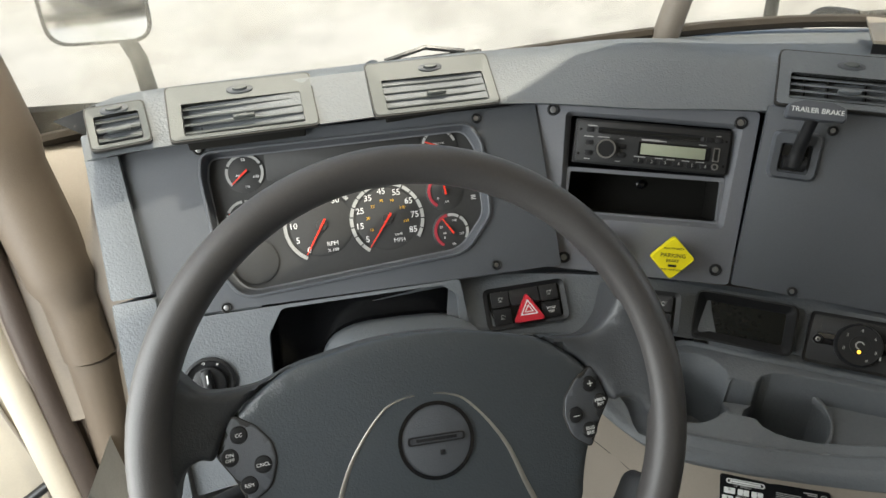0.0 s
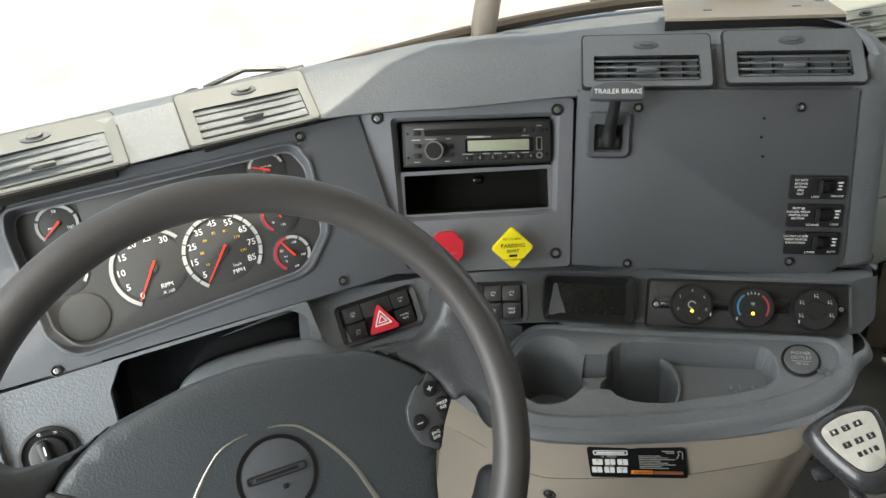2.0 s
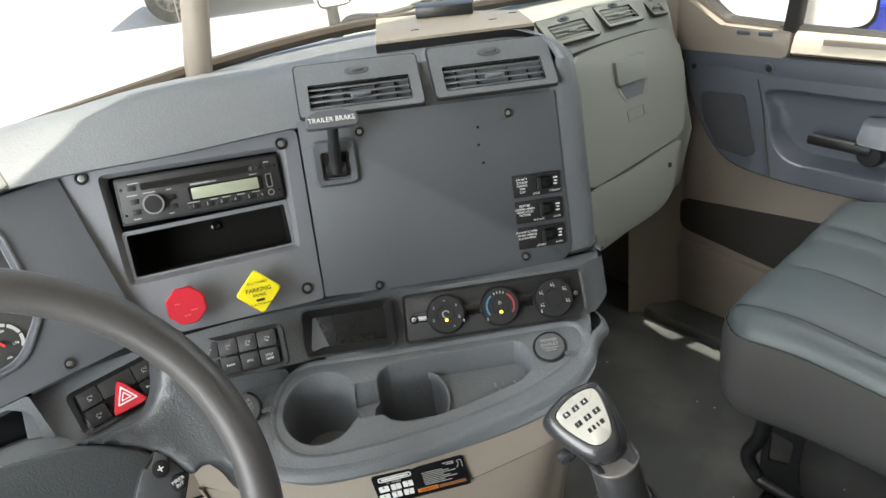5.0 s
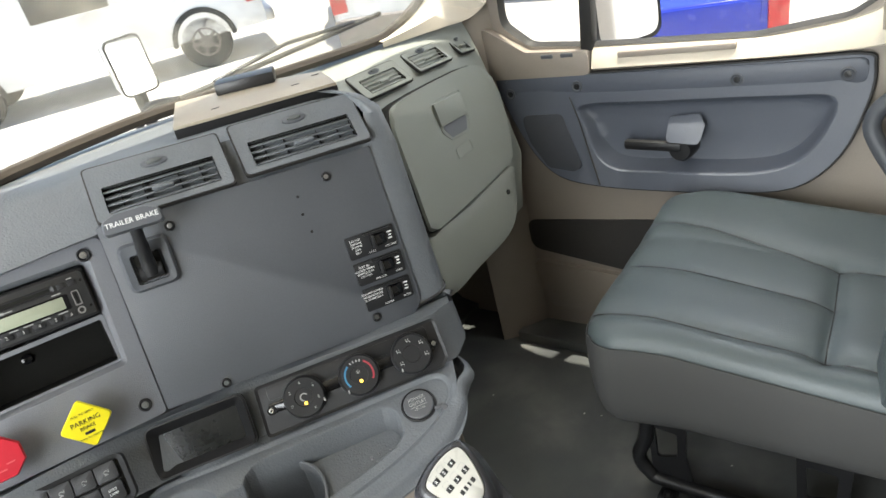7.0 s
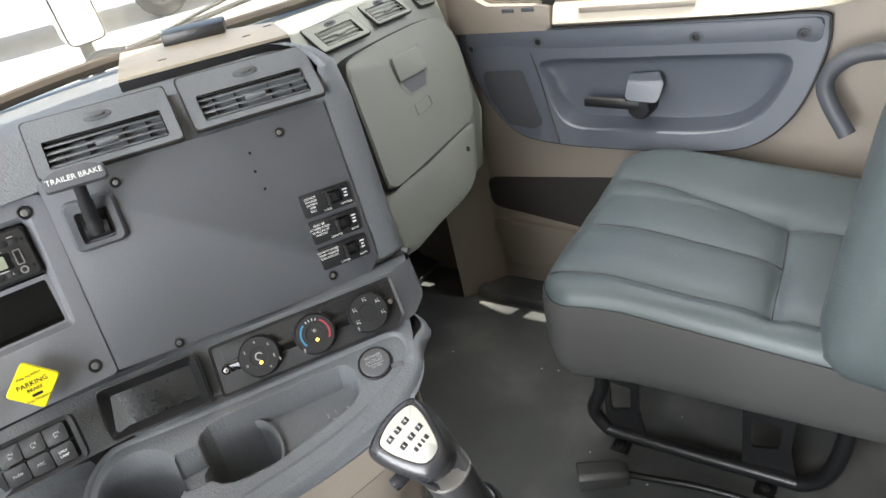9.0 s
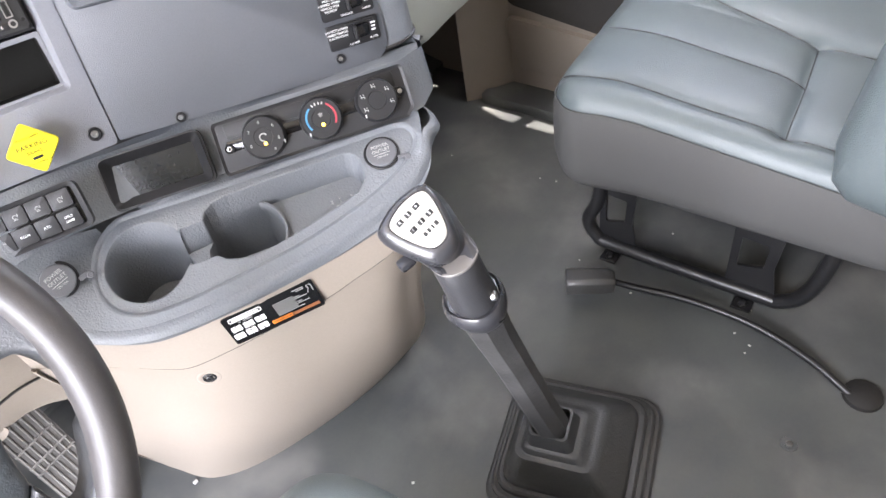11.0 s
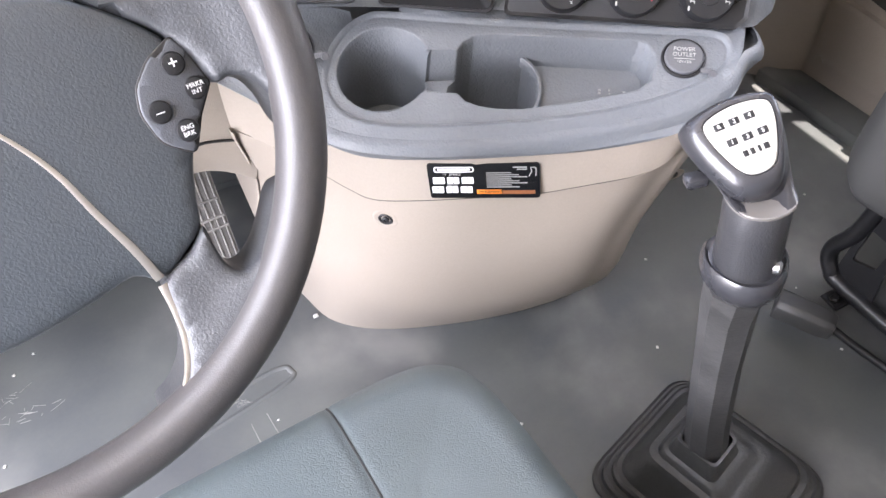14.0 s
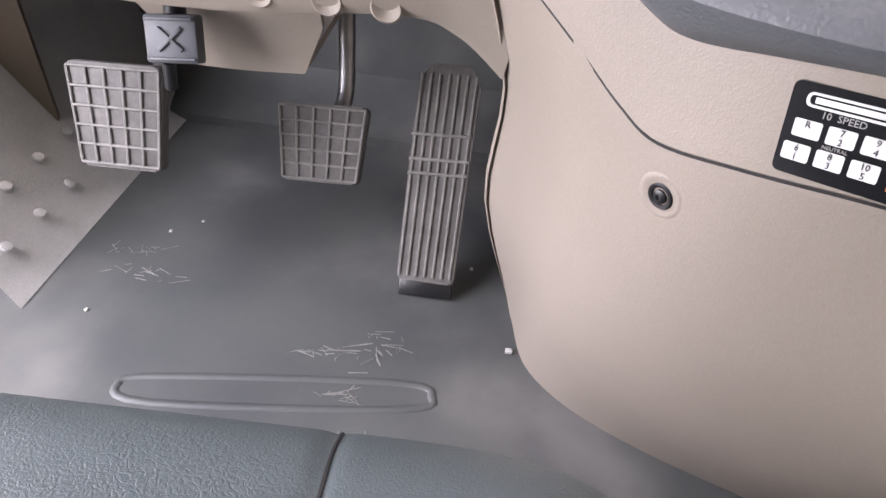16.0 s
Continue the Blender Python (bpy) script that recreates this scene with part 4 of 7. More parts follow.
# ---- panel and pocket under the gauges
low = thing("lower_left_panel", "grey plastic panel with the headlamp switch", "panel", AT_GAUGES)
part("face", holed(rounded([(-0.068, -0.192), (-0.058, -0.40), (0.30, -0.36), (0.285, -0.192)][::-1], 0.006), [rounded([(0.068, -0.196), (0.050, -0.225), (0.046, -0.30), (0.278, -0.29), (0.280, -0.21), (0.262, -0.196)][::-1], 0.012)], -0.012, 0.0), DASH, low)
# Pocket back and walls are coloured black, which deepens the shade inside.
part("pocket", moved(holed(rect(0.25, 0.125, 0.01, 0.163, -0.247), [], -0.075, -0.07), Matrix()), GLOSS, low, "deep storage pocket with its shade put in as black")
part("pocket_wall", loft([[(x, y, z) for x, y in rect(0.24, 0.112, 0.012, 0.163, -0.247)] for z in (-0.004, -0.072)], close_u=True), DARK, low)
knob = part("headlamp_switch", lathe([(0.030, -0.002), (0.030, 0.004), (0.027, 0.006), (0.0255, 0.003), (0.024, 0.002)], 36), BLACK, low, "black rotary headlamp switch", pose(-0.024, -0.270, 0))
part("grip", moved(join(lathe([(0.020, 0.0), (0.019, 0.009), (0.017, 0.010), (0.001, 0.010)], 32), box(0.011, 0.036, 0.016, 0.004, (0, 0, 0.012))), pose(0, 0, 0, 0, 0, 6)), BLACK, knob)
part("symbols", join(words("o", 0.007, -0.004, 0.0245, 0.0062), words("=", 0.007, 0.012, 0.021, 0.0062), box(0.0015, 0.010, 0.0004, 0, (0.001, 0.007, 0.0202)), words("*", 0.010, 0, -0.011, 0.0202)), WHITE, knob, "white printed symbols")

trim = thing("dash_end_trim", "grey textured trim closing the driver's end of the dash", "trim", AT_GAUGES, kind="structure")
for nm, pts in (("upper_trim", [(-0.122, 0.030), (-0.088, 0.022), (-0.070, -0.158), (-0.116, -0.160)]), ("lower_trim", [(-0.116, -0.164), (-0.069, -0.162), (-0.060, -0.42), (-0.108, -0.42)])):
    o4 = rounded(pts[::-1], 0.003)
    part(nm, plate(o4, -0.05, 0.010, 0.008, 4), DASH, trim)

# ---- radio panel
rp = thing("radio_fascia", "grey plastic radio surround with two brake knobs", "panel", AT_RADIO)
R_OUT = rounded([(-0.023, 0.012), (0.012, -0.198), (0.237, -0.201), (0.248, 0.014)][::-1], [0.008, 0.006, 0.006, 0.008])
R_IN = rounded([(0.016, 0.000), (0.020, -0.132), (0.222, -0.132), (0.230, -0.003)][::-1], 0.008)
R_IN2 = rounded([(0.024, -0.005), (0.027, -0.126), (0.217, -0.126), (0.222, -0.008)][::-1], 0.004)
part("face", holed(R_OUT, [R_IN], -0.010, 0.006), FRAME_GREY, rp)
part("recess", loft([[(x, y, 0.006) for x, y in R_IN], [(x, y, -0.004) for x, y in R_IN2], [(x, y, -0.012) for x, y in R_IN2]], close_u=True), FRAME_GREY, rp)
for x, y in ((0, 0), (0.226, -0.001), (0.219, -0.183), (0.031, -0.184)):
    screw(rp, x, y, 0.0065, 0.0075)
part("pocket", loft([[(x, y, z) for x, y in rect(0.188, 0.052, 0.003, 0.122, -0.099)] for z in (-0.004, -0.08)] + [[(0.122, -0.099, -0.08)] * len(rect(0.188, 0.052, 0.003))], close_u=True), DARK, rp, "empty black storage slot")
part("pocket_lip", ring(rect(0.194, 0.058, 0.003, 0.122, -0.098), rect(0.186, 0.050, 0.003, 0.122, -0.099), -0.012, -0.003), FRAME_GREY, rp)
part("pocket_dimple", moved(lathe([(0.006, 0), (0.006, 0.003), (0.004, 0.004)], 16), pose(0.13, -0.087, -0.079)), GLOSS, rp)

rad = thing("radio", "black single-slot truck radio with a pale display", "radio", AT_RADIO @ pose(0.1245, -0.037, 0.0, 0, 0, -1.2))
part("body", plate(rect(0.189, 0.055, 0.003), -0.03, 0.001, 0.001), BLACK, rad)
part("face", plate(rect(0.183, 0.050, 0.003), 0.001, 0.006, 0.0012), mat("radio_face_plastic", (0.026, 0.026, 0.027), 0.42, grain=0.15, scale=900, vary=0.15), rad)
part("disc_slot", ring(rect(0.128, 0.008, 0.003, -0.003, 0.0145), rect(0.120, 0.0035, 0.0015, -0.003, 0.0145), 0.006, 0.0075, 0.0062), BLACK, rad, "black disc slot")
part("slot_gap", plate(rect(0.120, 0.0035, 0.0015, -0.003, 0.0145), 0.006, 0.0063), DARK, rad)
vk = part("volume_knob", lathe([(0.0115, 0), (0.0115, 0.004), (0.0105, 0.011), (0.0098, 0.0118), (0.001, 0.0118)], 32), BLACK, rad, "black volume knob", pose(-0.056, -0.0075, 0.006))
part("knob_ring", moved(arc_band(0.0098, 0.0118, 0, 360, 0.0105, 0.0125, 32), Matrix()), STEEL, vk, "chrome ring")
part("display", plate(rect(0.078, 0.0135, 0.001, 0.026, -0.0035), 0.006, 0.0068, 0.0002), LCD, rad, "pale green unlit display")
part("display_surround", ring(rect(0.086, 0.017, 0.002, 0.027, -0.0035), rect(0.0785, 0.014, 0.001, 0.026, -0.0035), 0.006, 0.0072), GLOSS, rad)
usb = part("usb_port", ring(rect(0.0075, 0.017, 0.0015, 0.078, -0.003), rect(0.0052, 0.0145, 0.001, 0.078, -0.003), 0.006, 0.0075), STEEL, rad, "steel usb port")
part("usb_tongue", box(0.0022, 0.012, 0.001, 0, (0.078, -0.003, 0.0066)), DARK, usb)
part("aux_socket", moved(arc_band(0.0025, 0.0042, 0, 360, 0.006, 0.0075, 20), pose(0.078, -0.0175, 0)), STEEL, rad)
for i in range(6):
    b = part("preset_button", plate(rect(0.0125, 0.0065, 0.0008, -0.014 + i * 0.0162, -0.0185), 0.006, 0.0072, 0.0004), BLACK, rad)
    part("preset_number", words(str(i + 1), 0.0052, -0.014 + i * 0.0162, -0.0182, 0.0074), GREY_PRINT, b, "grey printed number")
for x, y in ((-0.076, -0.0015), (-0.076, -0.014), (-0.035, -0.003), (-0.035, -0.014), (-0.0765, 0.0145), (0.068, 0.0145), (0.079, 0.0145)):
    part("button", plate(rect(0.009, 0.006, 0.001, x, y), 0.006, 0.0073, 0.0004), BLACK, rad)
for lx, ly, lw in [(-0.080, 0.0195, 0.012), (-0.083, 0.006, 0.011), (-0.066, 0.0065, 0.014), (-0.040, 0.0065, 0.006), (0.008, 0.0075, 0.009), (0.056, 0.0075, 0.009), (-0.020, -0.0135, 0.014), (0.006, -0.0135, 0.009), (0.020, -0.0135, 0.010), (0.038, -0.0135, 0.009), (0.055, -0.0135, 0.010), (-0.081, -0.0215, 0.008), (0.075, 0.0195, 0.006), (-0.042, -0.0215, 0.006)]:
    part("legend", box(lw, 0.0011, 0.0003, 0, (lx + lw / 2, ly, 0.0064)), GREY_PRINT, rad)
part("maker_plate", box(0.022, 0.0022, 0.0003, 0, (-0.002, 0.0077, 0.0064)), GREY_PRINT, rad, "grey maker's plate")
for x, y in ((-0.088, 0.014), (-0.088, -0.016), (0.088, 0.014), (0.088, -0.016)):
    part("pin_hole", moved(lathe([(0.0016, 0), (0.0014, 0.0003)], 12), pose(x, y, 0.006)), DARK, rad)


def brake_knob(name, x, y, sides, r, material, label, turn):
    k = thing(name, label, "knob", AT_RADIO @ pose(x, y, 0.006), "brake knobs")
    part("stem", lathe([(0.012, -0.004), (0.012, 0.012), (0.007, 0.014), (0.007, 0.026)], 20), BLACK, k)
    out = rounded(circle(r, sides, 0, 0, radians(turn)), 0.0045 if sides == 4 else 0.003, 4)
    part("cap", dome(out, [(0.9, 0.018), (0.97, 0.020), (1.0, 0.025), (0.985, 0.0285), (0.93, 0.0305), (0.5, 0.0305)]), material, k)
    return k


rk = brake_knob("trailer_air_knob", 0.077, -0.165, 8, 0.0235, RED, "red octagonal trailer air supply push knob", 22.5)
part("print", bars([(-0.012, 0.004, 0.006), (0.004, -0.006, 0.008), (-0.004, -0.011, 0.007)], 0.0307, 0.0014), mat("faded_red_print", (0.62, 0.12, 0.12), 0.4), rk, "worn lettering")
yk = brake_knob("parking_brake_knob", 0.1595, -0.169, 4, 0.0275, YELLOW, "yellow diamond parking brake push knob", 0)
part("print", join(words("PARKING", 0.0072, 0, 0.003, 0.0307), words("BRAKE", 0.0052, 0, -0.0035, 0.0307), words("PULL TO APPLY", 0.0034, 0.0, 0.0115, 0.0307), words("PUSH TO RELEASE", 0.003, 0.0, -0.0145, 0.0307), box(0.010, 0.003, 0.0003, 0.0006, (0, -0.0095, 0.0308))), BLACK, yk, "black printed words")

# ---- charcoal switch panel
sp = thing("switch_fascia", "large charcoal plastic panel beside the radio", "panel", AT_SWITCH)
part("face", plate(rounded([(-0.072, 0.021), (-0.071, -0.199), (0.238, -0.206), (0.258, -0.19), (0.250, 0.020)][::-1], [0.003, 0.02, 0.012, 0.002, 0.002]), -0.008, 0.004, 0.0015), PANEL, sp)
for x, y in ((0, 0), (0.187, 0.0), (0.194, -0.188), (-0.002, -0.195)):
    screw(sp, x, y, 0.005, 0.0058)
for x, y in ((0.147, -0.013), (0.146, -0.035), (0.150, -0.058)):
    part("drill_hole", moved(lathe([(0.0018, 0), (0.0016, 0.0004)], 12), pose(x, y, 0.0042)), DARK, sp)
LINES = [(["DO NOT", "ENGAGE", "DURING", "SPIN", "OUT"], "LOCK", "UNLOCK"), (["MUST BE", "LOCKED WHEN", "VEHICLE IS IN", "MOTION"], "UNLOCK", "LOCK"), (["DO NOT LOWER", "WHEN VEHICLE", "IS IN MOTION"], "LOWER", "AUTO")]
for i, (note, a, b) in enumerate(LINES):
    s = thing("rocker_switch", f"black guarded rocker switch marked {a} and {b}".lower(), "switch", AT_SWITCH @ pose(0.2165 + i * 0.0006, -0.0945 - i * 0.0345, 0.004), "guarded switches")
    part("body", plate(rect(0.064, 0.0285, 0.002), -0.003, 0.0035, 0.0012), BLACK, s)
    part("guard_lip", box(0.036, 0.0025, 0.006, 0.001, (0.009, 0.0115, 0.005)), BLACK, s)
    part("rocker", moved(box(0.020, 0.015, 0.010, 0.003, (0, 0, 0)), pose(0.009, 0.001, 0.004, 0, 12, 0)), GLOSS, s)
    part("rocker_grip", moved(box(0.004, 0.016, 0.007, 0.0015), pose(0.001, 0.001, 0.009)), BLACK, s)
    part("lettering", join(*[words(t, 0.0037, -0.020, 0.0085 - k * 0.0041, 0.0037) for k, t in enumerate(note)], words(a, 0.0036, -0.002, -0.0115, 0.0037), words(b, 0.0036, 0.023, -0.0105, 0.0037), bars([(0.022, 0.006, 0.006), (0.023, 0.002, 0.004), (0.022, -0.002, 0.005)], 0.0037, 0.0018)), WHITE, s, "white printed warning")

tb = thing("trailer_brake_lever", "black T-handled trailer brake lever on the switch panel", "brake lever", AT_SWITCH @ pose(-0.034, -0.033, 0.004))
part("bracket", ring(rect(0.054, 0.056, 0.010, 0, 0, 8), rect(0.048, 0.050, 0.008, 0, 0, 8), -0.002, 0.004, 0.008), PANEL, tb)
part("bracket_rim", ring(rect(0.048, 0.050, 0.008, 0, 0, 8), rect(0.034, 0.034, 0.004, 0, -0.003, 8), 0.0, 0.008, 0.007), PANEL, tb)
part("bracket_floor", plate(rect(0.028, 0.030, 0.003, 0, -0.003), 0.0, 0.002), DARK, tb)
part("pivot", moved(tube([(-0.012, 0, 0), (0.012, 0, 0)], 0.008, 16), pose(0, -0.008, 0.008)), BLACK, tb)
part("stalk", tube(spline([(0, -0.010, 0.010), (0, 0.008, 0.018), (0.001, 0.028, 0.032), (0.002, 0.048, 0.046)], 5), [0.0085] * 4 + [0.0075] * 6 + [0.0065] * 6, 12), BLACK, tb)
part("handle", moved(dome(rounded([(-0.031, -0.009), (0.031, -0.009), (0.029, 0.006), (0.016, 0.011), (-0.016, 0.011), (-0.029, 0.006)], 0.005), [(0.85, -0.010), (1.0, -0.006), (1.0, 0.004), (0.93, 0.007), (0.4, 0.0078)]), pose(0.002, 0.052, 0.050, -12)), PANEL, tb, "black moulded handle")
part("handle_words", moved(words("TRAILER BRAKE", 0.0076, 0, 0.0, 0.0084), pose(0.002, 0.052, 0.050, -12)), WHITE, tb, "white moulded words")

# ---- lower strip
cp = thing("climate_panel", "black climate control panel with three round knobs", "climate control", AT_CLIMATE)
part("body", plate(rounded([(-0.012, -0.027), (0.210, -0.027), (0.219, -0.018), (0.219, 0.031), (-0.009, 0.031)], 0.004), -0.01, 0.005, 0.002), BLACK, cp)
part("body_rim", ring(rounded([(-0.014, -0.029), (0.211, -0.029), (0.221, -0.019), (0.221, 0.033), (-0.011, 0.033)], 0.006), rounded([(-0.0105, -0.0255), (0.2095, -0.0255), (0.2175, -0.017), (0.2175, 0.0295), (-0.0075, 0.0295)], 0.004), -0.004, 0.0062, 0.005), BLACK, cp)
part("upper_band", box(0.205, 0.016, 0.0012, 0.0004, (0.104, 0.0195, 0.0052)), BLACK, cp)
part("groove", box(0.21, 0.013, 0.002, 0.0005, (0.104, 0.002, 0.0052)), GLOSS, cp)
screw(cp, 0.0, 0.0, 0.006, 0.006)
screw(cp, 0.2095, 0.003, 0.006, 0.006)
for i, x in enumerate((0.042, 0.111, 0.179)):
    k = part("knob", lathe([(0.0255, 0), (0.0255, 0.004), (0.0235, 0.016), (0.0225, 0.0175), (0.011, 0.0175), (0.0105, 0.0165), (0.001, 0.0165)], 40), BLACK, cp, "black round climate knob", pose(x, 0.001, 0.005))
    part("pointer", moved(box(0.0018, 0.0042, 0.0006, 0.0004, (0, 0, 0)), pose(*((0.0215, -0.011, 0.0176) if i == 0 else (-0.018, -0.0145, 0.0176)))), SCALE, k)
    if i == 0:
        part("numbers", join(*[words(t, 0.0056, 0.0172 * math.cos(radians(a)), 0.0172 * math.sin(radians(a)), 0.0177) for t, a in (("0", 200), ("2", 145), ("4", 90), ("6", 35), ("8", -18))], words("x", 0.006, 0.0085, -0.0155, 0.0177), arc_band(0.0035, 0.005, 20, 270, 0.0166, 0.0169, 10)), SCALE, k, "white printed fan speeds")
    elif i == 1:
        part("cold_band", arc_band(0.0160, 0.0182, 125, 215, 0.0176, 0.0179, 12), BLUE, k, "blue cold band")
        part("hot_band", arc_band(0.0160, 0.0182, -35, 55, 0.0176, 0.0179, 12), HOT, k, "red hot band")
        part("marks", join(*[moved(box(0.0015, 0.003, 0.0003, 0), Matrix.Rotation(radians(a - 90), 4, "Z") @ Matrix.Translation((0, 0.017, 0.0178))) for a in (70, 83, 97, 110)], words("*", 0.012, 0, 0.0015, 0.0167)), SCALE, k)
    else:
        part("marks", join(*[moved(join(box(0.0009, 0.0044, 0.0003, 0.0002, (-0.0016, 0, 0)), box(0.0034, 0.0009, 0.0003, 0.0002, (0.0004, -0.0008, 0)), box(0.0009, 0.0022, 0.0003, 0.0002, (0.0020, -0.0018, 0)), box(0.0012, 0.0012, 0.0003, 0.0003, (0.0012, 0.0016, 0))), pose(0.0175 * math.cos(radians(a)), 0.0165 * math.sin(radians(a)), 0.0178)) for a in (205, 150, 90, 35, -20)]), SCALE, k, "white airflow symbols")
    if i < 2:
        part("lamp", moved(lathe([(0.002, 0), (0.002, 0.0008), (0.001, 0.001)], 12), pose(0, -0.0075, 0.0165)), glow("amber_lamp", (1.0, 0.55, 0.05), 1.5), k, "small lit amber lamp")

dp = thing("dash_display", "blank rectangular dash display in a grey frame", "display", AT_CLIMATE @ pose(-0.0835, 0.003, 0.004, 0, 0, 0))
part("frame", ring(rect(0.114, 0.058, 0.009), rect(0.093, 0.039, 0.003), -0.008, 0.007, -0.004), BLACK, dp)
part("frame_edge", ring(rect(0.119, 0.063, 0.011), rect(0.113, 0.057, 0.009), -0.008, 0.004), BLACK, dp)
part("screen", plate(rect(0.094, 0.040, 0.003), -0.010, -0.006), mat("smoked_screen", (0.008, 0.009, 0.008), 0.22, vary=0.2, spec=0.3), dp, "dark glossy screen")


def bank(m, cols, label, marks, gap_at=None):
    b = thing("switch_bank", label, "switches", m, "dash switch banks")
    w = sum(cols) + 0.014
    part("frame", ring(rect(w + 0.004, 0.052, 0.009), rect(w - 0.008, 0.042, 0.004), -0.006, 0.005, 0.002), BLACK, b)
    part("bed", plate(rect(w - 0.006, 0.043, 0.003), -0.006, 0.0), DARK, b)
    x = -sum(cols) / 2
    for ci, cw in enumerate(cols):
        for r in (0, 1):
            y = 0.0105 if r == 0 else -0.0105
            if (ci, r) == gap_at:
                continue
            k = part("rocker", plate(rect(cw - 0.0014, 0.0192, 0.0015), -0.003, 0.005, 0.0012), BLACK, b, "black rocker key", pose(x + cw / 2, y, 0, -6 if r == 0 else 6))
            t = marks.get((ci, r))
            if t and t != "-":
                rows = t.split()
                part("legend", join(*[words(q, 0.0042 if len(q) < 4 else 0.0038, 0, (len(rows) - 1) * 0.0022 - j * 0.0046, 0.0053) for j, q in enumerate(rows)]), WHITE, k, "white legend")
            elif t:
                part("legend", join(arc_band(0.0017, 0.0022, 0, 300, 0.0052, 0.0055, 12), box(0.0044, 0.0006, 0.0003, 0, (0, -0.003, 0.0053)), box(0.0006, 0.003, 0.0003, 0, (0.0032, 0.001, 0.0053))), SCALE, k, "white symbol")
        x += cw
    return b


hb = bank(axes((0.394, 0.4455, 0.593), (1.0, -0.09, 0.11), (-0.10, -0.80, 0.55)), [0.024, 0.038, 0.024], "black dash switch bank with a red hazard key", {(0, 0): "-", (0, 1): "-", (2, 0): "-", (2, 1): "WORK TEST"}, (1, 1))
tri = rounded([(-0.021, -0.018), (0.021, -0.018), (0, 0.020)], 0.004)
hz = part("hazard_key", dome(tri, [(1.0, 0.0), (1.0, 0.008), (0.92, 0.011), (0.3, 0.0112)]), RED, hb, "red triangular hazard key", pose(0.002, -0.004, 0.001))
part("hazard_outline", join(ring(rounded([(-0.0115, -0.0095), (0.0115, -0.0095), (0, 0.0105)], 0.001), rounded([(-0.009, -0.008), (0.009, -0.008), (0, 0.0075)], 0.001), 0.0112, 0.0116), ring(rounded([(-0.006, -0.006), (0.006, -0.006), (0, 0.0035)], 0.0005), rounded([(-0.004, -0.005), (0.004, -0.005), (0, 0.0015)], 0.0005), 0.0112, 0.0116)), WHITE, hz, "white triangle outline")
bank(axes((0.526, 0.4155, 0.588), (0.86, -0.5, 0.04), (-0.40, -0.74, 0.545)), [0.0235] * 4, "black dash switch bank of eight small keys", {(0, 0): "-", (1, 0): "-", (2, 0): "-", (3, 0): "-", (0, 1): "-", (1, 1): "RGEN", (2, 1): "ATC", (3, 1): "UTLY LAMP"})


def outlet(m):
    o = thing("power_outlet", "grey capped twelve-volt power outlet", "power outlet", m, "power outlets")
    part("socket", lathe([(0.0215, -0.006), (0.0215, 0.0016), (0.0200, 0.0026), (0.0188, 0.0012)], 36), BLACK, o)
    part("cap", lathe([(0.0184, 0.0), (0.0184, 0.0052), (0.0172, 0.0066), (0.0150, 0.0070), (0.001, 0.0072)], 36), CAP_GREY, o, "grey hinged cap")
    part("strap", join(box(0.011, 0.0055, 0.0035, 0.001, (0.0215, -0.0135, 0.0032)), moved(lathe([(0.0042, 0.0), (0.0042, 0.0045), (0.003, 0.0055)], 14), pose(0.0275, -0.0165, 0.0))), CAP_GREY, o)
    part("cap_words", join(words("POWER", 0.0060, 0, 0.0075, 0.0073), words("OUTLET", 0.0060, 0, 0.0014, 0.0073), box(0.020, 0.0006, 0.0003, 0, (0, -0.0030, 0.0073)), words("12V-15A", 0.0038, 0, -0.0064, 0.0073)), SCALE, o, "white printed words")


outlet(AT_DECK @ pose(0.409, 0.001, -0.0008) @ Matrix.Diagonal((1, 1, 0.6, 1)))
outlet(axes((0.506, 0.3975, 0.5242), (0.98, -0.08, 0.10), (-0.08, -0.84, 0.53)) @ Matrix.Diagonal((1, 1, 0.6, 1)))

# ---- gear pattern label and console screws
def onto(tree, p, way):
    """Where a line through p meets a surface, and the surface's outward normal there."""
    p, way = Vector(p), Vector(way).normalized()
    hit, nrm, _, _ = tree.ray_cast(p - way * 0.2, way)
    if hit is None:
        hit, nrm, _, _ = tree.find_nearest(p)
    return hit, nrm if nrm.dot(way) < 0 else -nrm


INTO = Vector((0.55, 0.80, -0.20))
la = [onto(BAND_TREE, AT_LABEL @ Vector(q), INTO)[0] for q in ((0.0, -0.006, 0), (0.112, -0.006, 0), (0.056, -0.040, 0))]
side = (la[1] - la[0]).normalized()
out = side.cross((la[0] + la[1]) / 2 - la[2]).normalized()
AT_LABEL = axes(la[0] - side * 0.001 + out.cross(side) * 0.006 + out * 0.0014, side, out)
lb = thing("shift_label", "black gear pattern sticker with white boxes", "label", AT_LABEL)
part("sticker", plate(rect(0.116, 0.045, 0.004, 0.057, -0.0205), -0.001, 0.0008), GLOSS, lb)
part("logo_band", ring(rounded([(0.006, -0.002), (0.006, -0.009), (0.048, -0.009), (0.048, -0.002)][::-1], 0.0034), rounded([(0.0075, -0.0032), (0.0075, -0.0078), (0.0465, -0.0078), (0.0465, -0.0032)][::-1], 0.0022), 0.0008, 0.0012), WHITE, lb, "white oval logo outline")
part("logo_bar", box(0.034, 0.0028, 0.0004, 0.0008, (0.027, -0.0055, 0.001)), WHITE, lb)
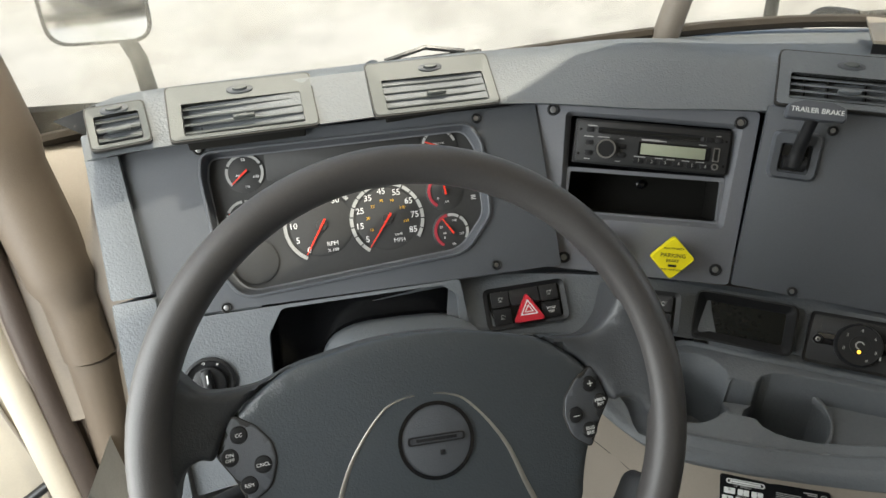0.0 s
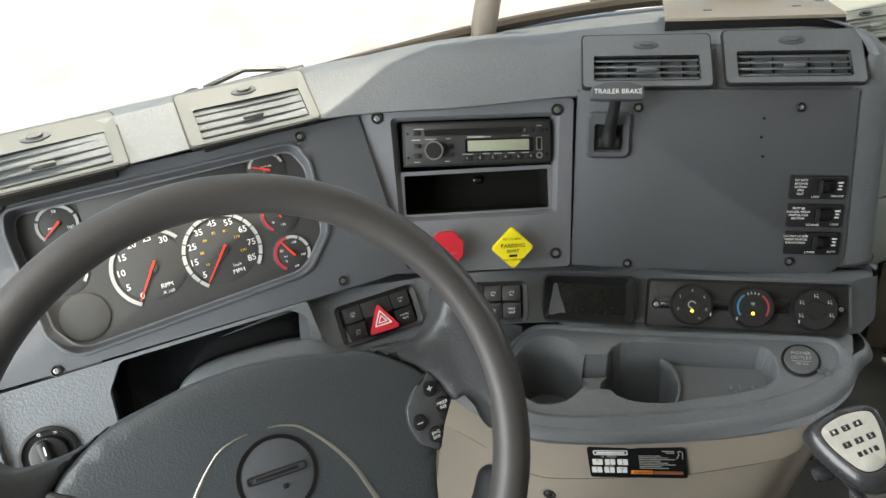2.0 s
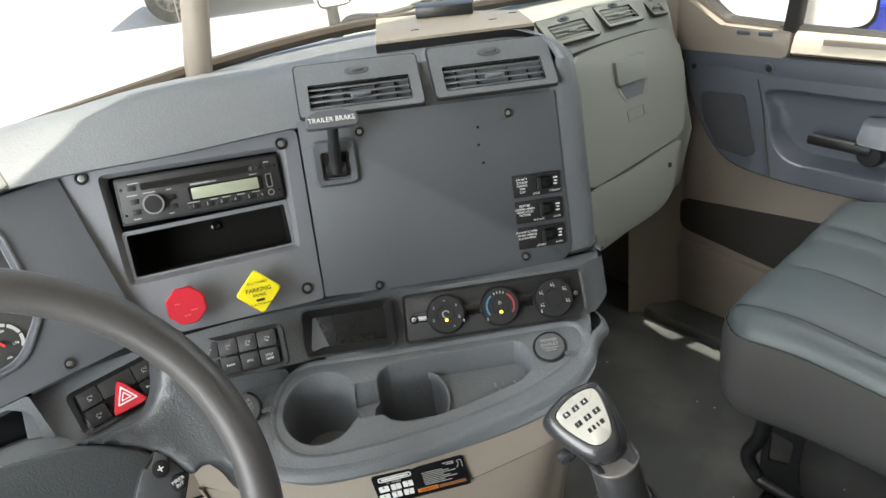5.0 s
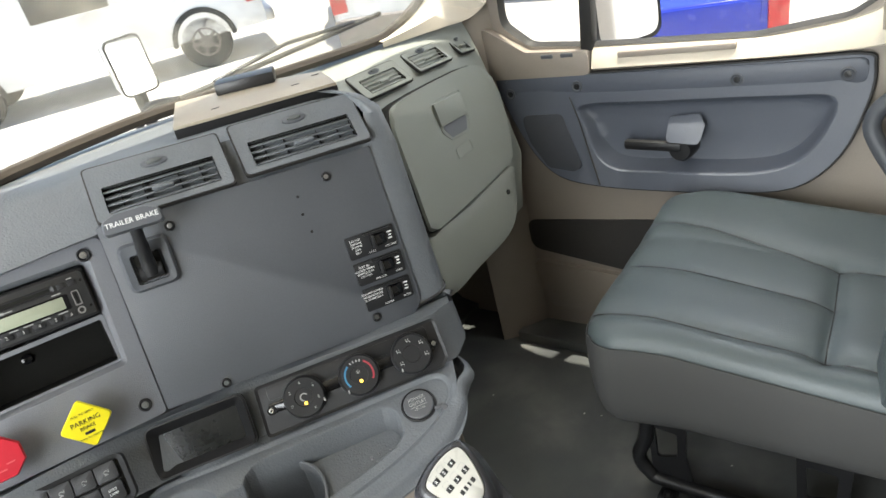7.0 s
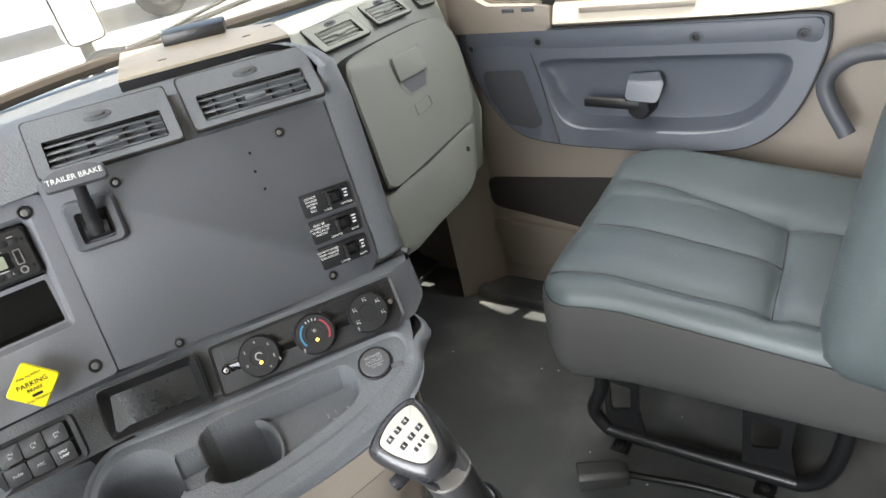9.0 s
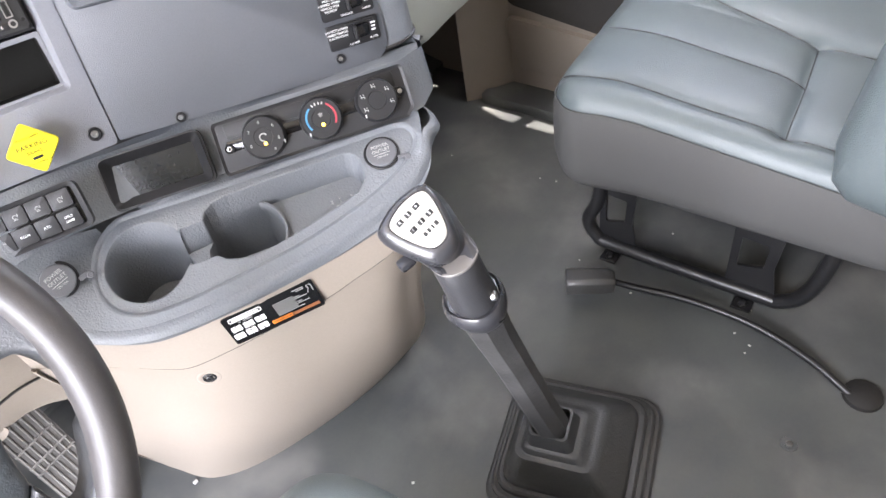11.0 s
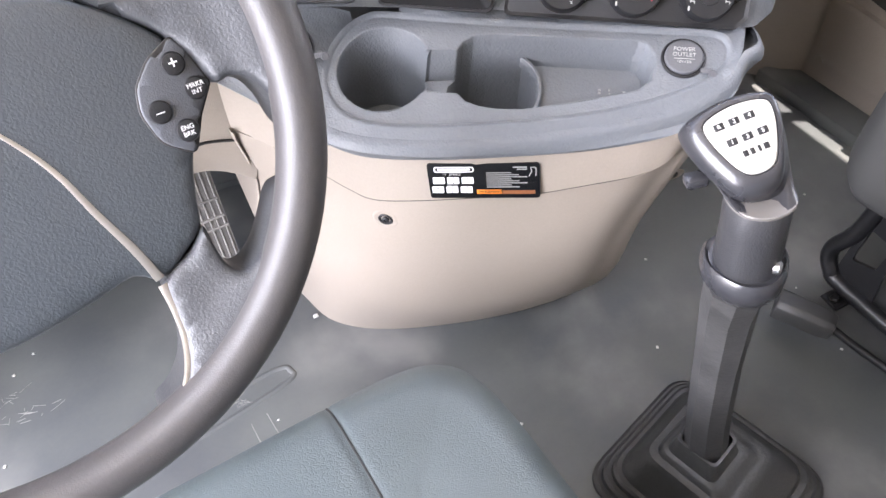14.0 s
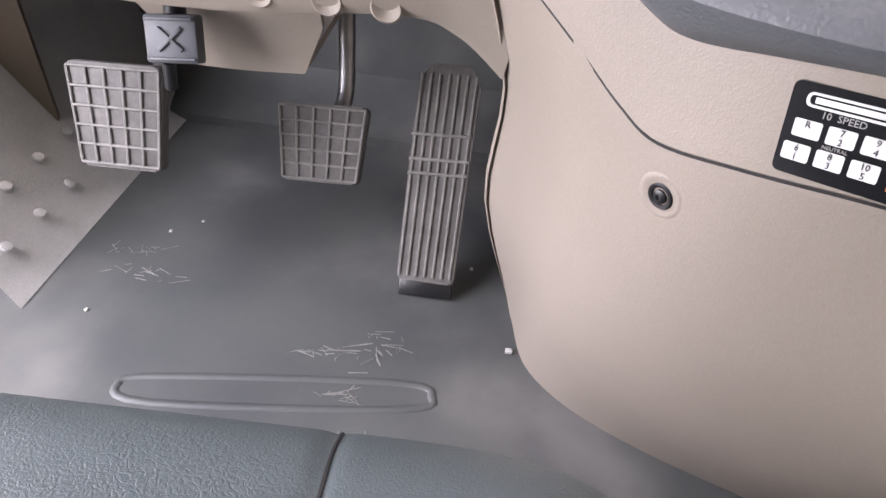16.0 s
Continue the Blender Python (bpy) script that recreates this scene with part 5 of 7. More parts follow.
for i, (a, b) in enumerate((("R", ""), ("7", "2"), ("9", "4"), ("6", "1"), ("8", "3"), ("10", "5"))):
    x, y = 0.010 + (i % 3) * 0.0152 + (0 if i < 3 else -0.002), -0.0195 if i < 3 else -0.0315
    c = part("gear_box", plate(rect(0.0125, 0.0085, 0.0012, x, y), 0.0008, 0.0012), WHITE, lb, "white gear box")
    part("gear_number", join(*[words(t, 0.0044, x, y + dy, 0.0014) for t, dy in ((a, 0.0022), (b, -0.0022)) if t]), BLACK, c)
part("speed_words", words("10  SPEED", 0.0046, 0.024, -0.0115, 0.001), GREY_PRINT, lb, "small pale printed words")
part("small_print", join(bars([(0.060, -0.010 - 0.0026 * k, 0.026 + 0.008 * ((k * 7) % 3)) for k in range(8)], 0.001, 0.0009), bars([(0.088, -0.003, 0.014), (0.092, -0.0055, 0.010)], 0.001, 0.0012)), GREY_PRINT, lb, "small grey printed lines")
part("warning_bar", box(0.026, 0.0055, 0.0004, 0.0006, (0.062, -0.0345, 0.001)), ORANGE, lb, "orange warning bar")
part("warning_word", words("WARNING", 0.0050, 0.064, -0.0345, 0.0014), BLACK, lb)
part("neutral_word", words("NEUTRAL", 0.0026, 0.024, -0.0256, 0.001), GREY_PRINT, lb)
part("brown_bar", box(0.034, 0.0045, 0.0004, 0, (0.093, -0.0350, 0.001)), mat("brown_print", (0.22, 0.08, 0.03), 0.5), lb)
part("lever_sketch", tube(spline([(0.104, -0.014, 0.001), (0.107, -0.008, 0.001), (0.106, -0.004, 0.001), (0.111, -0.004, 0.001), (0.111, -0.014, 0.001)], 4), 0.0005, 5), GREY_PRINT, lb)
p1, n1 = onto(KICK_TREE, (0.557, 0.310, 0.334), INTO)
cs = thing("console_screw", "dark screw in a dimple of the tan console", "screw", axes(p1, (0.75, -0.66, 0.0), n1), "console screws")
part("dimple", lathe([(0.0160, -0.0006), (0.0145, 0.0003), (0.0125, 0.0006), (0.0105, 0.0000), (0.0075, -0.0006)], 32), TAN, cs, "rounded tan rim")
part("screw_cup", lathe([(0.0088, -0.002), (0.0088, 0.0006), (0.0078, 0.0014), (0.0060, 0.0009), (0.0052, -0.0010)], 24), BLACK, cs, "black cup washer")
part("screw_head", lathe([(0.0046, -0.001), (0.0046, 0.0016), (0.0036, 0.0024), (0.0018, 0.0025), (0.0015, 0.0012)], 16), BLACK_STEEL, cs, "dark steel socket screw head")
p2, n2 = onto(KICK_TREE, (0.868, 0.157, 0.385), (0.28, 0.94, -0.2))
copy_thing(cs, axes(p2, (0.96, -0.28, 0.0), n2))

# ---- steering wheel and column
WHEEL_AT = axes((0.2265, 0.1553, 0.6795), (0.9973, 0.0626, -0.0382), (0.0733, -0.8512, 0.5197))
TRIM = mat("pale_silver_trim", (0.50, 0.47, 0.43), 0.36, metal=0.9, vary=0.1, grain=0.1, scale=900)
sw = thing("steering_wheel", "dark grey vinyl steering wheel with four spokes", "steering wheel", WHEEL_AT)
rim_rows = []
for i in range(97):
    a = 2 * math.pi * i / 96
    rim_rows.append([((0.2117 + 0.0164 * math.cos(b)) * math.cos(a), (0.2117 + 0.0164 * math.cos(b)) * math.sin(a), 0.0174 * math.sin(b)) for b in [2 * math.pi * j / 24 for j in range(24)]])
part("rim", loft(rim_rows, close_u=True), WHEEL, sw, "smooth dark rubber rim")


def wheel_face(x, y):
    """The height of the pad's face, which swells towards the hub."""
    return -0.0065 - 0.0095 * (math.hypot(x, y + 0.02) / 0.15) ** 2


def spoke_face(x, y):
    """The height of the spokes, which climb from the pad to the rim."""
    rr = math.hypot(x, y)
    steps = ((0.10, -0.0125), (0.135, -0.0155), (0.155, -0.0135), (0.178, -0.006), (0.195, 0.003), (0.2117, 0.010), (0.24, 0.010))
    for (r0, z0), (r1, z1) in zip(steps, steps[1:]):
        if rr <= r1:
            f = max(0.0, (rr - r0) / (r1 - r0))
            return z0 + (z1 - z0) * f
    return 0.010


def smooth_outline(pts, per=4):
    return [tuple(p)[:2] for p in spline([(x, y, 0) for x, y in pts], per, True)]


half = [(0.0, 0.0725), (0.04, 0.070), (0.075, 0.063), (0.108, 0.0545), (0.140, 0.033), (0.1575, 0.012), (0.1655, -0.006), (0.1545, -0.022), (0.146, -0.036), (0.139, -0.054), (0.1345, -0.072), (0.131, -0.088), (0.119, -0.100), (0.098, -0.112), (0.083, -0.104), (0.062, -0.109), (0.03, -0.116)]
PAD_OUT = smooth_outline(half + [(0.0, -0.119)] + [(-x, y) for x, y in half[:0:-1]], 3)
part("pad", pillow(PAD_OUT[::-1], wheel_face, 0.006, -0.055, 0.008), PAD, sw, "grained blue-grey horn pad")


def ribbon(pts, widths, lift):
    """A raised flat strip along points of the wheel's face."""
    rows, pts = [], spline(pts, 5)
    for i, p in enumerate(pts):
        d = (pts[min(i + 1, len(pts) - 1)] - pts[max(i - 1, 0)]).normalized()
        f = i / (len(pts) - 1) * (len(widths) - 1)
        k = min(int(f), len(widths) - 2)
        w = widths[k] + (widths[k + 1] - widths[k]) * (f - k)
        nrm = Vector((-d.y, d.x, 0))
        rows.append([p + nrm * w * e + Vector((0, 0, lift * h)) for e, h in ((-1, -2.0), (-0.9, 0.4), (-0.4, 1.0), (0.4, 1.0), (0.9, 0.4), (1, -2.0))])
    return loft(rows)


for s in (1, -1):
    up = smooth_outline([(s * x, y) for x, y in [(0.104, 0.057)] + ([(0.130, 0.0535), (0.154, 0.054), (0.172, 0.070), (0.184, 0.096), (0.196, 0.085)] if s > 0 else [(0.130, 0.047), (0.154, 0.0445), (0.174, 0.047), (0.189, 0.062), (0.199, 0.070)]) + [ (0.209, 0.045), (0.2125, 0.0), (0.206, -0.045), (0.1985, -0.038), (0.1945, -0.022), (0.187, -0.0095), (0.177, -0.0055), (0.1675, -0.0065), (0.1585, 0.012), (0.141, 0.0335)]])
    part("upper_spoke", pillow(up, spoke_face, 0.007, -0.042, 0.008), SPOKE, sw, "grained vinyl spoke")
    dn = smooth_outline([(s * x, y) for x, y in [(0.0985, -0.1135), (0.119, -0.1015), (0.1315, -0.0895), (0.1335, -0.102), (0.136, -0.114), (0.1415, -0.121), (0.1495, -0.1205), (0.161, -0.1115), (0.172, -0.096), (0.183, -0.080), (0.196, -0.080), (0.187, -0.10), (0.160, -0.139), (0.120, -0.1745), (0.075, -0.198), (0.066, -0.192), (0.079, -0.183), (0.0895, -0.170), (0.0955, -0.152), (0.0965, -0.132)]])
    part("lower_spoke", pillow(dn, spoke_face, 0.006, -0.042, 0.007), SPOKE, sw, "grained vinyl spoke")
    line = [(s * x, y) for x, y in [(0.008, 0.0215), (0.020, 0.0195), (0.034, 0.013), (0.052, -0.007), (0.067, -0.031), (0.078, -0.060), (0.089, -0.087), (0.0965, -0.1105)]]
    part("spoke_trim", ribbon([(x, y, wheel_face(x, y)) for x, y in line], (0.0006, 0.0009, 0.0013, 0.0020, 0.0026, 0.0032), 0.0007), TRIM, sw, "pale silver trim line")
    line = [(s * x, y) for x, y in [(0.0968, -0.1150), (0.0985, -0.132), (0.0975, -0.151), (0.0915, -0.169), (0.081, -0.1835)]]
    part("spoke_trim", ribbon([(x, y, spoke_face(x, y) - 0.0025) for x, y in line], (0.0032, 0.0036, 0.0036, 0.0030, 0.0012), 0.0010), TRIM, sw, "pale silver trim line")
    pod_out = rounded([(s * x, y) for x, y in [(0.152, 0.0245), (0.1575, 0.0165), (0.1655, -0.006), (0.154, -0.0225), (0.1435, -0.0440), (0.1265, -0.033), (0.1205, -0.0135), (0.1235, 0.001), (0.1345, 0.0145)]], [0.004, 0.012, 0.004, 0.02, 0.004, 0.016, 0.02, 0.012, 0.02], 6)
    if s < 0:
        pod_out = pod_out[::-1]
    part("pod_gap", pillow(offset(pod_out, 0.0009), lambda x, y: wheel_face(x, y) + 0.0012, 0.001, -0.045, 0.008), SEAL, sw, "dark shut line round the buttons")
    pod = part("button_pod", pillow(pod_out, lambda x, y: wheel_face(x, y) + 0.0020, 0.0018, -0.045, 0.007), PANEL, sw, "grey button pod")
    for bx, by, t in ((0.148, 0.0095, "+"), (0.1313, -0.015, "–"), (0.156, -0.007, "MRKR INT"), (0.143, -0.0295, "ENG BRK")):
        b = part("button", lathe([(0.0070, -0.002), (0.0070, 0.0012), (0.0062, 0.0024), (0.0045, 0.0028), (0.001, 0.0029)], 22), BLACK, pod, "round rubber button", pose(s * bx, by, wheel_face(bx, by) + 0.0012))
        t = t if s > 0 else {"+": "CC", "–": "CNCL", "MRKR INT": "ON OFF", "ENG BRK": "RSM"}[t]
        q = t.split()
        part("button_mark", join(*[words(w_, 0.0105 if len(w_) == 1 else 0.0040, 0, (len(q) - 1) * 0.0019 - k * 0.0039, 0.0031, 4) for k, w_ in enumerate(q)]), WHITE, b, "white mark")
BADGE = (0.0065, -0.0165, -0.0075)
part("badge_ring", moved(arc_band(0.0287, 0.0318, 0, 360, -0.002, 0.0015, 40), pose(*BADGE)), GLOSS, sw)
part("badge", moved(lathe([(0.0290, -0.004), (0.0290, 0.0005), (0.0272, 0.001), (0.001, 0.0015)], 40), pose(*BADGE)), PANEL, sw, "round dark badge")
part("badge_emblem", moved(join(ring(rounded([(-0.024, -0.003), (0.024, -0.003), (0.024, 0.004), (-0.024, 0.004)], 0.003), rounded([(-0.022, -0.002), (0.022, -0.002), (0.022, 0.003), (-0.022, 0.003)], 0.002), 0.0, 0.0012), box(0.034, 0.0025, 0.0012, 0.0004, (0, 0.0005, 0.0006)), box(0.004, 0.004, 0.001, 0.0004, (0.004, -0.011, 0.0005))), pose(BADGE[0], BADGE[1] + 0.001, BADGE[2] + 0.0012)), BLACK, sw, "embossed emblem shapes")

col = thing("steering_column", "grey plastic steering column shroud behind the wheel", "steering column")
c0, c1 = Vector((0.238, 0.215, 0.640)), Vector((0.238, 0.47, 0.520))
rows = []
for f, w, h in ((0.0, 0.060, 0.045), (0.12, 0.078, 0.055), (0.4, 0.090, 0.060), (0.75, 0.098, 0.058), (1.0, 0.104, 0.055)):
    c = c0.lerp(c1, f)
    rows.append([(c.x + w * math.copysign(abs(math.cos(a)) ** 0.6, math.cos(a)), c.y + 0.5 * h * math.sin(a) * 0.4, c.z + h * math.copysign(abs(math.sin(a)) ** 0.8, math.sin(a))) for a in [2 * math.pi * i / 32 for i in range(32)]])
part("shroud", loft(rows, close_u=True), DASH, col)
part("shaft", tube([(0.2345, 0.175, 0.68), (0.236, 0.24, 0.63)], 0.035, 20), BLACK, col)
part("stalk", tube(spline([(0.17, 0.25, 0.62), (0.09, 0.20, 0.60), (0.0, 0.16, 0.595)], 6), [0.006] * 6 + [0.010] * 7, 12), BLACK, col, "black indicator stalk")
part("turn_lever", tube([(-0.02, 0.155, 0.592), (0.0, 0.16, 0.595)], 0.014, 16), BLACK, col)

# ---- tan panels round the driver's knees
kb = thing("knee_panel", "tan moulded plastic panel under the driver's dash", "panel", kind="structure")
K = [[(-0.06, 0.46, 0.50), (0.0, 0.455, 0.50), (0.2, 0.455, 0.50), (0.36, 0.44, 0.53), (0.42, 0.43, 0.52), (0.455, 0.425, 0.50)],
     [(-0.06, 0.452, 0.42), (0.0, 0.447, 0.42), (0.2, 0.442, 0.42), (0.37, 0.430, 0.420), (0.412, 0.429, 0.418), (0.461, 0.428, 0.402)],
     [(-0.06, 0.450, 0.365), (0.06, 0.448, 0.360), (0.22, 0.446, 0.362), (0.37, 0.444, 0.374), (0.415, 0.446, 0.364), (0.451, 0.452, 0.330)],
     [(-0.06, 0.457, 0.352), (0.06, 0.455, 0.349), (0.22, 0.454, 0.350), (0.366, 0.452, 0.364), (0.412, 0.456, 0.352), (0.449, 0.462, 0.318)],
     [(-0.06, 0.56, 0.352), (0.06, 0.555, 0.351), (0.22, 0.55, 0.352), (0.37, 0.545, 0.366), (0.416, 0.55, 0.354), (0.455, 0.57, 0.318)]]
part("shell", loft([spline(r, 6) for r in K]), TAN, kb)
part("seam", tube(spline([(p[0], p[1] - 0.0012, p[2]) for p in K[1][2:]], 6), 0.0016, 6), SEAL, kb, "thin dark seam")
for x in (0.20, 0.262, 0.315, 0.36):
    part("screw_boss", moved(lathe([(0.013, -0.004), (0.013, 0.001), (0.011, 0.003), (0.008, 0.002), (0.003, -0.001)], 20), axes((x, 0.4465, 0.372), (1, 0, 0), (0, -1, -0.1))), TAN, kb)
cover = loft([spline(r, 5) for r in ([(0.10, 0.52, 0.345), (0.20, 0.52, 0.350), (0.285, 0.52, 0.350)], [(0.115, 0.545, 0.30), (0.20, 0.545, 0.305), (0.280, 0.545, 0.31)], [(0.147, 0.555, 0.257), (0.20, 0.555, 0.258), (0.255, 0.555, 0.262)], [(0.147, 0.70, 0.27), (0.2, 0.70, 0.265), (0.255, 0.70, 0.27)])], thick=0.008)
part("column_boot", cover, TAN, kb)
left = loft([[(-0.040, y, 0.002), (-0.065, y + 0.01, 0.02), (-0.12, y + 0.02, 0.09), (-0.17, y + 0.02, 0.20), (-0.185, y + 0.02, 0.37)] for y in (0.41, 0.55, 0.70, 0.90)])
lf = thing("left_kick_panel", "grey plastic kick panel and foot rest by the door", "kick panel", kind="structure")
part("panel", left, KICK_GREY, lf)
for i in range(5):
    for k in (0, 1):
        p = Vector((-0.075 - 0.03 * k, 0.46 + 0.062 * i, 0.043 + 0.034 * k))
        part("grip_dot", moved(lathe([(0.007, -0.001), (0.006, 0.0015), (0.001, 0.002)], 14), axes(p, (0.0, 1, 0), (0.55, 0, 0.83))), KICK_GREY, lf)


# ---- pedals
def pedal(name, label, m, w, h, cols, rows, top):
    p = thing(name, label, "pedal", m, "foot pedals")
    out = rounded([(-w * 0.42, -h / 2), (w * 0.42, -h / 2), (w / 2, h / 2), (-w / 2, h / 2)], 0.008)
    part("pad", plate(out, -0.010, 0.002, 0.003), BLACK_RUBBER, p, "worn black rubber pad")
    for i in range(cols + 1):
        f = i / cols - 0.5
        part("rib", tube([(f * w * 0.80, -h * 0.46, 0.003), (f * w * 0.93, h * 0.46, 0.003)], 0.0017, 6), WORN_RUBBER, p)
    for j in range(rows + 1):
        y = -h * 0.46 + h * 0.92 * j / rows
        ww = w * (0.80 + 0.13 * j / rows)
        part("rib", tube([(-ww / 2, y, 0.003), (ww / 2, y, 0.003)], 0.0017, 6), WORN_RUBBER, p)
    part("arm", tube(spline([Vector(q) for q in top], 5), 0.0095, 12), STEEL, p, "bare steel pedal arm")
    return p


BLACK_RUBBER = mat("worn_black_rubber", (0.12, 0.113, 0.105), 0.7, grain=0.5, scale=300, vary=0.4, patch=25)
WORN_RUBBER = mat("dusty_rubber", (0.21, 0.20, 0.185), 0.75, grain=0.5, scale=300, vary=0.4, patch=30)
pedal("brake_pedal", "worn black rubber brake pedal with a grid tread", axes((0.247, 0.607, 0.137), (1, 0.0, 0.06), (0.0, -0.86, 0.50)), 0.108, 0.088, 5, 5, [(0.015, 0.03, -0.008), (0.020, 0.06, -0.02), (0.018, 0.12, -0.02), (0.016, 0.22, -0.01)])
pedal("clutch_pedal", "worn black rubber clutch pedal with a grid tread", axes((0.073, 0.508, 0.202), (0.998, 0.0, 0.05), (0.05, -0.93, 0.36)), 0.104, 0.104, 5, 5, [(0.035, 0.035, -0.010), (0.040, 0.06, -0.03), (0.040, 0.12, -0.05)])
acc = thing("accelerator_pedal", "long ribbed rubber accelerator pedal, worn at the middle", "pedal", axes((0.383, 0.602, 0.120), (0.995, 0.0, 0.05), (0.0, -0.80, 0.59)), "foot pedals")
part("pad", plate(rounded([(-0.036, -0.122), (0.030, -0.124), (0.039, 0.10), (0.026, 0.124), (-0.016, 0.124), (-0.032, 0.105)], 0.006), -0.010, 0.001, 0.003), BLACK_RUBBER, acc, "black rubber pad")
for i in range(7):
    x0, x1 = -0.033 + i * 0.0098, -0.028 + i * 0.0103
    part("rib", tube([(x0, -0.117, 0.002), (x1, 0.112, 0.002)], 0.0016, 6), WORN_RUBBER, acc)
for y in (0.0, 0.016, 0.044):
    part("cross_rib", tube([(-0.034, y, 0.003), (0.034, y + 0.001, 0.003)], 0.0021, 6), WORN_RUBBER, acc)
part("heel_plate", box(0.062, 0.022, 0.006, 0.002, (-0.002, -0.130, -0.006)), BLACK_STEEL, acc)
part("bracket", box(0.03, 0.06, 0.02, 0.003, (0.0, 0.09, -0.025)), BLACK_STEEL, acc)
hl = thing("park_release_pedal", "small dark grey rubber-faced release pedal", "pedal", axes((0.155, 0.502, 0.297), (1, 0, 0.1), (0.0, -0.93, 0.36)), "foot pedals")
part("pad", box(0.050, 0.042, 0.016, 0.003), PANEL, hl)
for a in (40, -40):
    part("tread_bar", moved(box(0.030, 0.004, 0.003, 0.001), pose(0, 0, 0.009, 0, 0, a)), PANEL, hl)
for y in (-0.017, 0.017):
    part("tread_bar", box(0.046, 0.003, 0.003, 0.001, (0, y, 0.009)), PANEL, hl)
part("arm", tube([(-0.012, -0.02, -0.006), (-0.020, -0.045, -0.02)], 0.006, 10), BLACK_STEEL, hl)
part("rod", tube([(0.0, 0.02, -0.004), (0.0, 0.06, -0.01)], 0.010, 12), BLACK, hl)

# ---- floor details
MUDDY = mat("scuffed_floor", (0.25, 0.245, 0.23), 0.8, grain=0.4, scale=300, vary=0.5, patch=40)
fr = thing("floor_rib", "long raised oval rib moulded in the rubber floor", "floor rib", kind="structure")
part("rib_edge", tube(spline([(0.11, 0.340, 0.001), (0.15, 0.358, 0.001), (0.38, 0.398, 0.001), (0.42, 0.388, 0.001), (0.39, 0.366, 0.001), (0.15, 0.325, 0.001)], 5, True) + [Vector((0.11, 0.340, 0.001))], 0.0065, 12), FLOOR, fr, m=Matrix.Translation((0, 0, -0.0055)))
random.seed(5)
bits = [moved(box(random.uniform(0.002, 0.005), random.uniform(0.002, 0.004), 0.002, 0.0005), pose(random.uniform(0.0, 1.5), random.uniform(-0.3, 0.62), 0.001, 0, 0, random.uniform(0, 180))) for _ in range(34)]
bits.append(moved(box(0.008, 0.006, 0.004, 0.001), pose(0.491, 0.463, 0.002)))
solo("grit", join(*bits), mat("pale_grit", (0.5, 0.49, 0.46), 0.8), "tiny pale bits of grit on the floor", "grit", kind="stuff")
SCUFF = [(0.305, 0.42, 0.07, 0.018), (0.36, 0.448, 0.05, 0.03), (0.05, 0.50, 0.10, 0.035), (0.03, 0.53, 0.06, 0.02), (0.33, 0.37, 0.04, 0.012)]
scr = [tube([(x, y, 0.0004), (x + dx, y + dy, 0.0004)], 0.0007, 4) for x, y, dx, dy in ((0.30, 0.425, 0.035, 0.006), (0.315, 0.432, 0.03, 0.012), (0.35, 0.44, 0.006, -0.02), (0.33, 0.40, 0.02, 0.004), (0.352, 0.43, 0.008, -0.014), (0.34, 0.33, 0.004, -0.05), (0.365, 0.335, 0.006, -0.05))]
random.seed(9)
for x, y, w_, h_ in SCUFF:
    for _ in range(16):
        a, b = x + random.uniform(-0.5, 0.5) * w_, y + random.uniform(-0.5, 0.5) * h_
        scr.append(tube([(a, b, 0.0002), (a + random.uniform(-0.02, 0.03) * 0.7, b + random.uniform(-0.008, 0.012), 0.0002)], random.uniform(0.0003, 0.0006), 4))
solo("floor_scratches", join(*scr), MUDDY, "pale scratches in the rubber floor", "scratches", kind="stuff")
fp = thing("floor_plug", "small round screw in the rubber floor", "screw", pose(1.032, -0.311, 0.0))
part("washer", lathe([(0.013, 0), (0.012, 0.002), (0.006, 0.001)], 20), FLOOR, fp)
part("head", lathe([(0.005, 0), (0.005, 0.003), (0.001, 0.0035)], 14), STEEL, fp)

# ---- gear lever
gl = thing("gear_lever", "black gear lever with a pleated rubber boot", "gear lever")
BASE_C, TOP_C = Vector((0.856, -0.043, 0)), Vector((0.817, -0.026, 0.145))
BOOT_RUBBER = mat("boot_rubber", (0.036, 0.037, 0.037), 0.5, grain=0.4, scale=300, vary=0.25, patch=15)


def sq(c, half, z, r, turn=16):
    t = Matrix.Rotation(radians(turn), 2)
    return [(c.x + p.x, c.y + p.y, z) for p in (t @ Vector(q) for q in rect(2 * half, 2 * half, r, 0, 0, 8))]


prof = [(0.0, 0.121, 0.0), (0.0, 0.121, 0.006), (0.0, 0.117, 0.010), (0.03, 0.1115, 0.010), (0.04, 0.1110, 0.020), (0.05, 0.1075, 0.0235), (0.08, 0.1015, 0.0235), (0.10, 0.1010, 0.034), (0.11, 0.0975, 0.0375), (0.15, 0.0905, 0.0375), (0.18, 0.0895, 0.046), (0.20, 0.0860, 0.0505), (0.30, 0.0800, 0.058), (0.55, 0.0640, 0.088), (0.62, 0.0580, 0.0955), (0.66, 0.0520, 0.0965), (0.72, 0.0470, 0.0985), (0.80, 0.0420, 0.106), (0.84, 0.0390, 0.108), (0.90, 0.0335, 0.110), (0.95, 0.0305, 0.120), (1.0, 0.0275, 0.138), (1.0, 0.0240, 0.1385)]
part("boot", loft([sq(BASE_C.lerp(TOP_C, f), h, z, h * 0.36) for f, h, z in prof], close_u=True), BOOT_RUBBER, gl, "pleated black rubber boot")
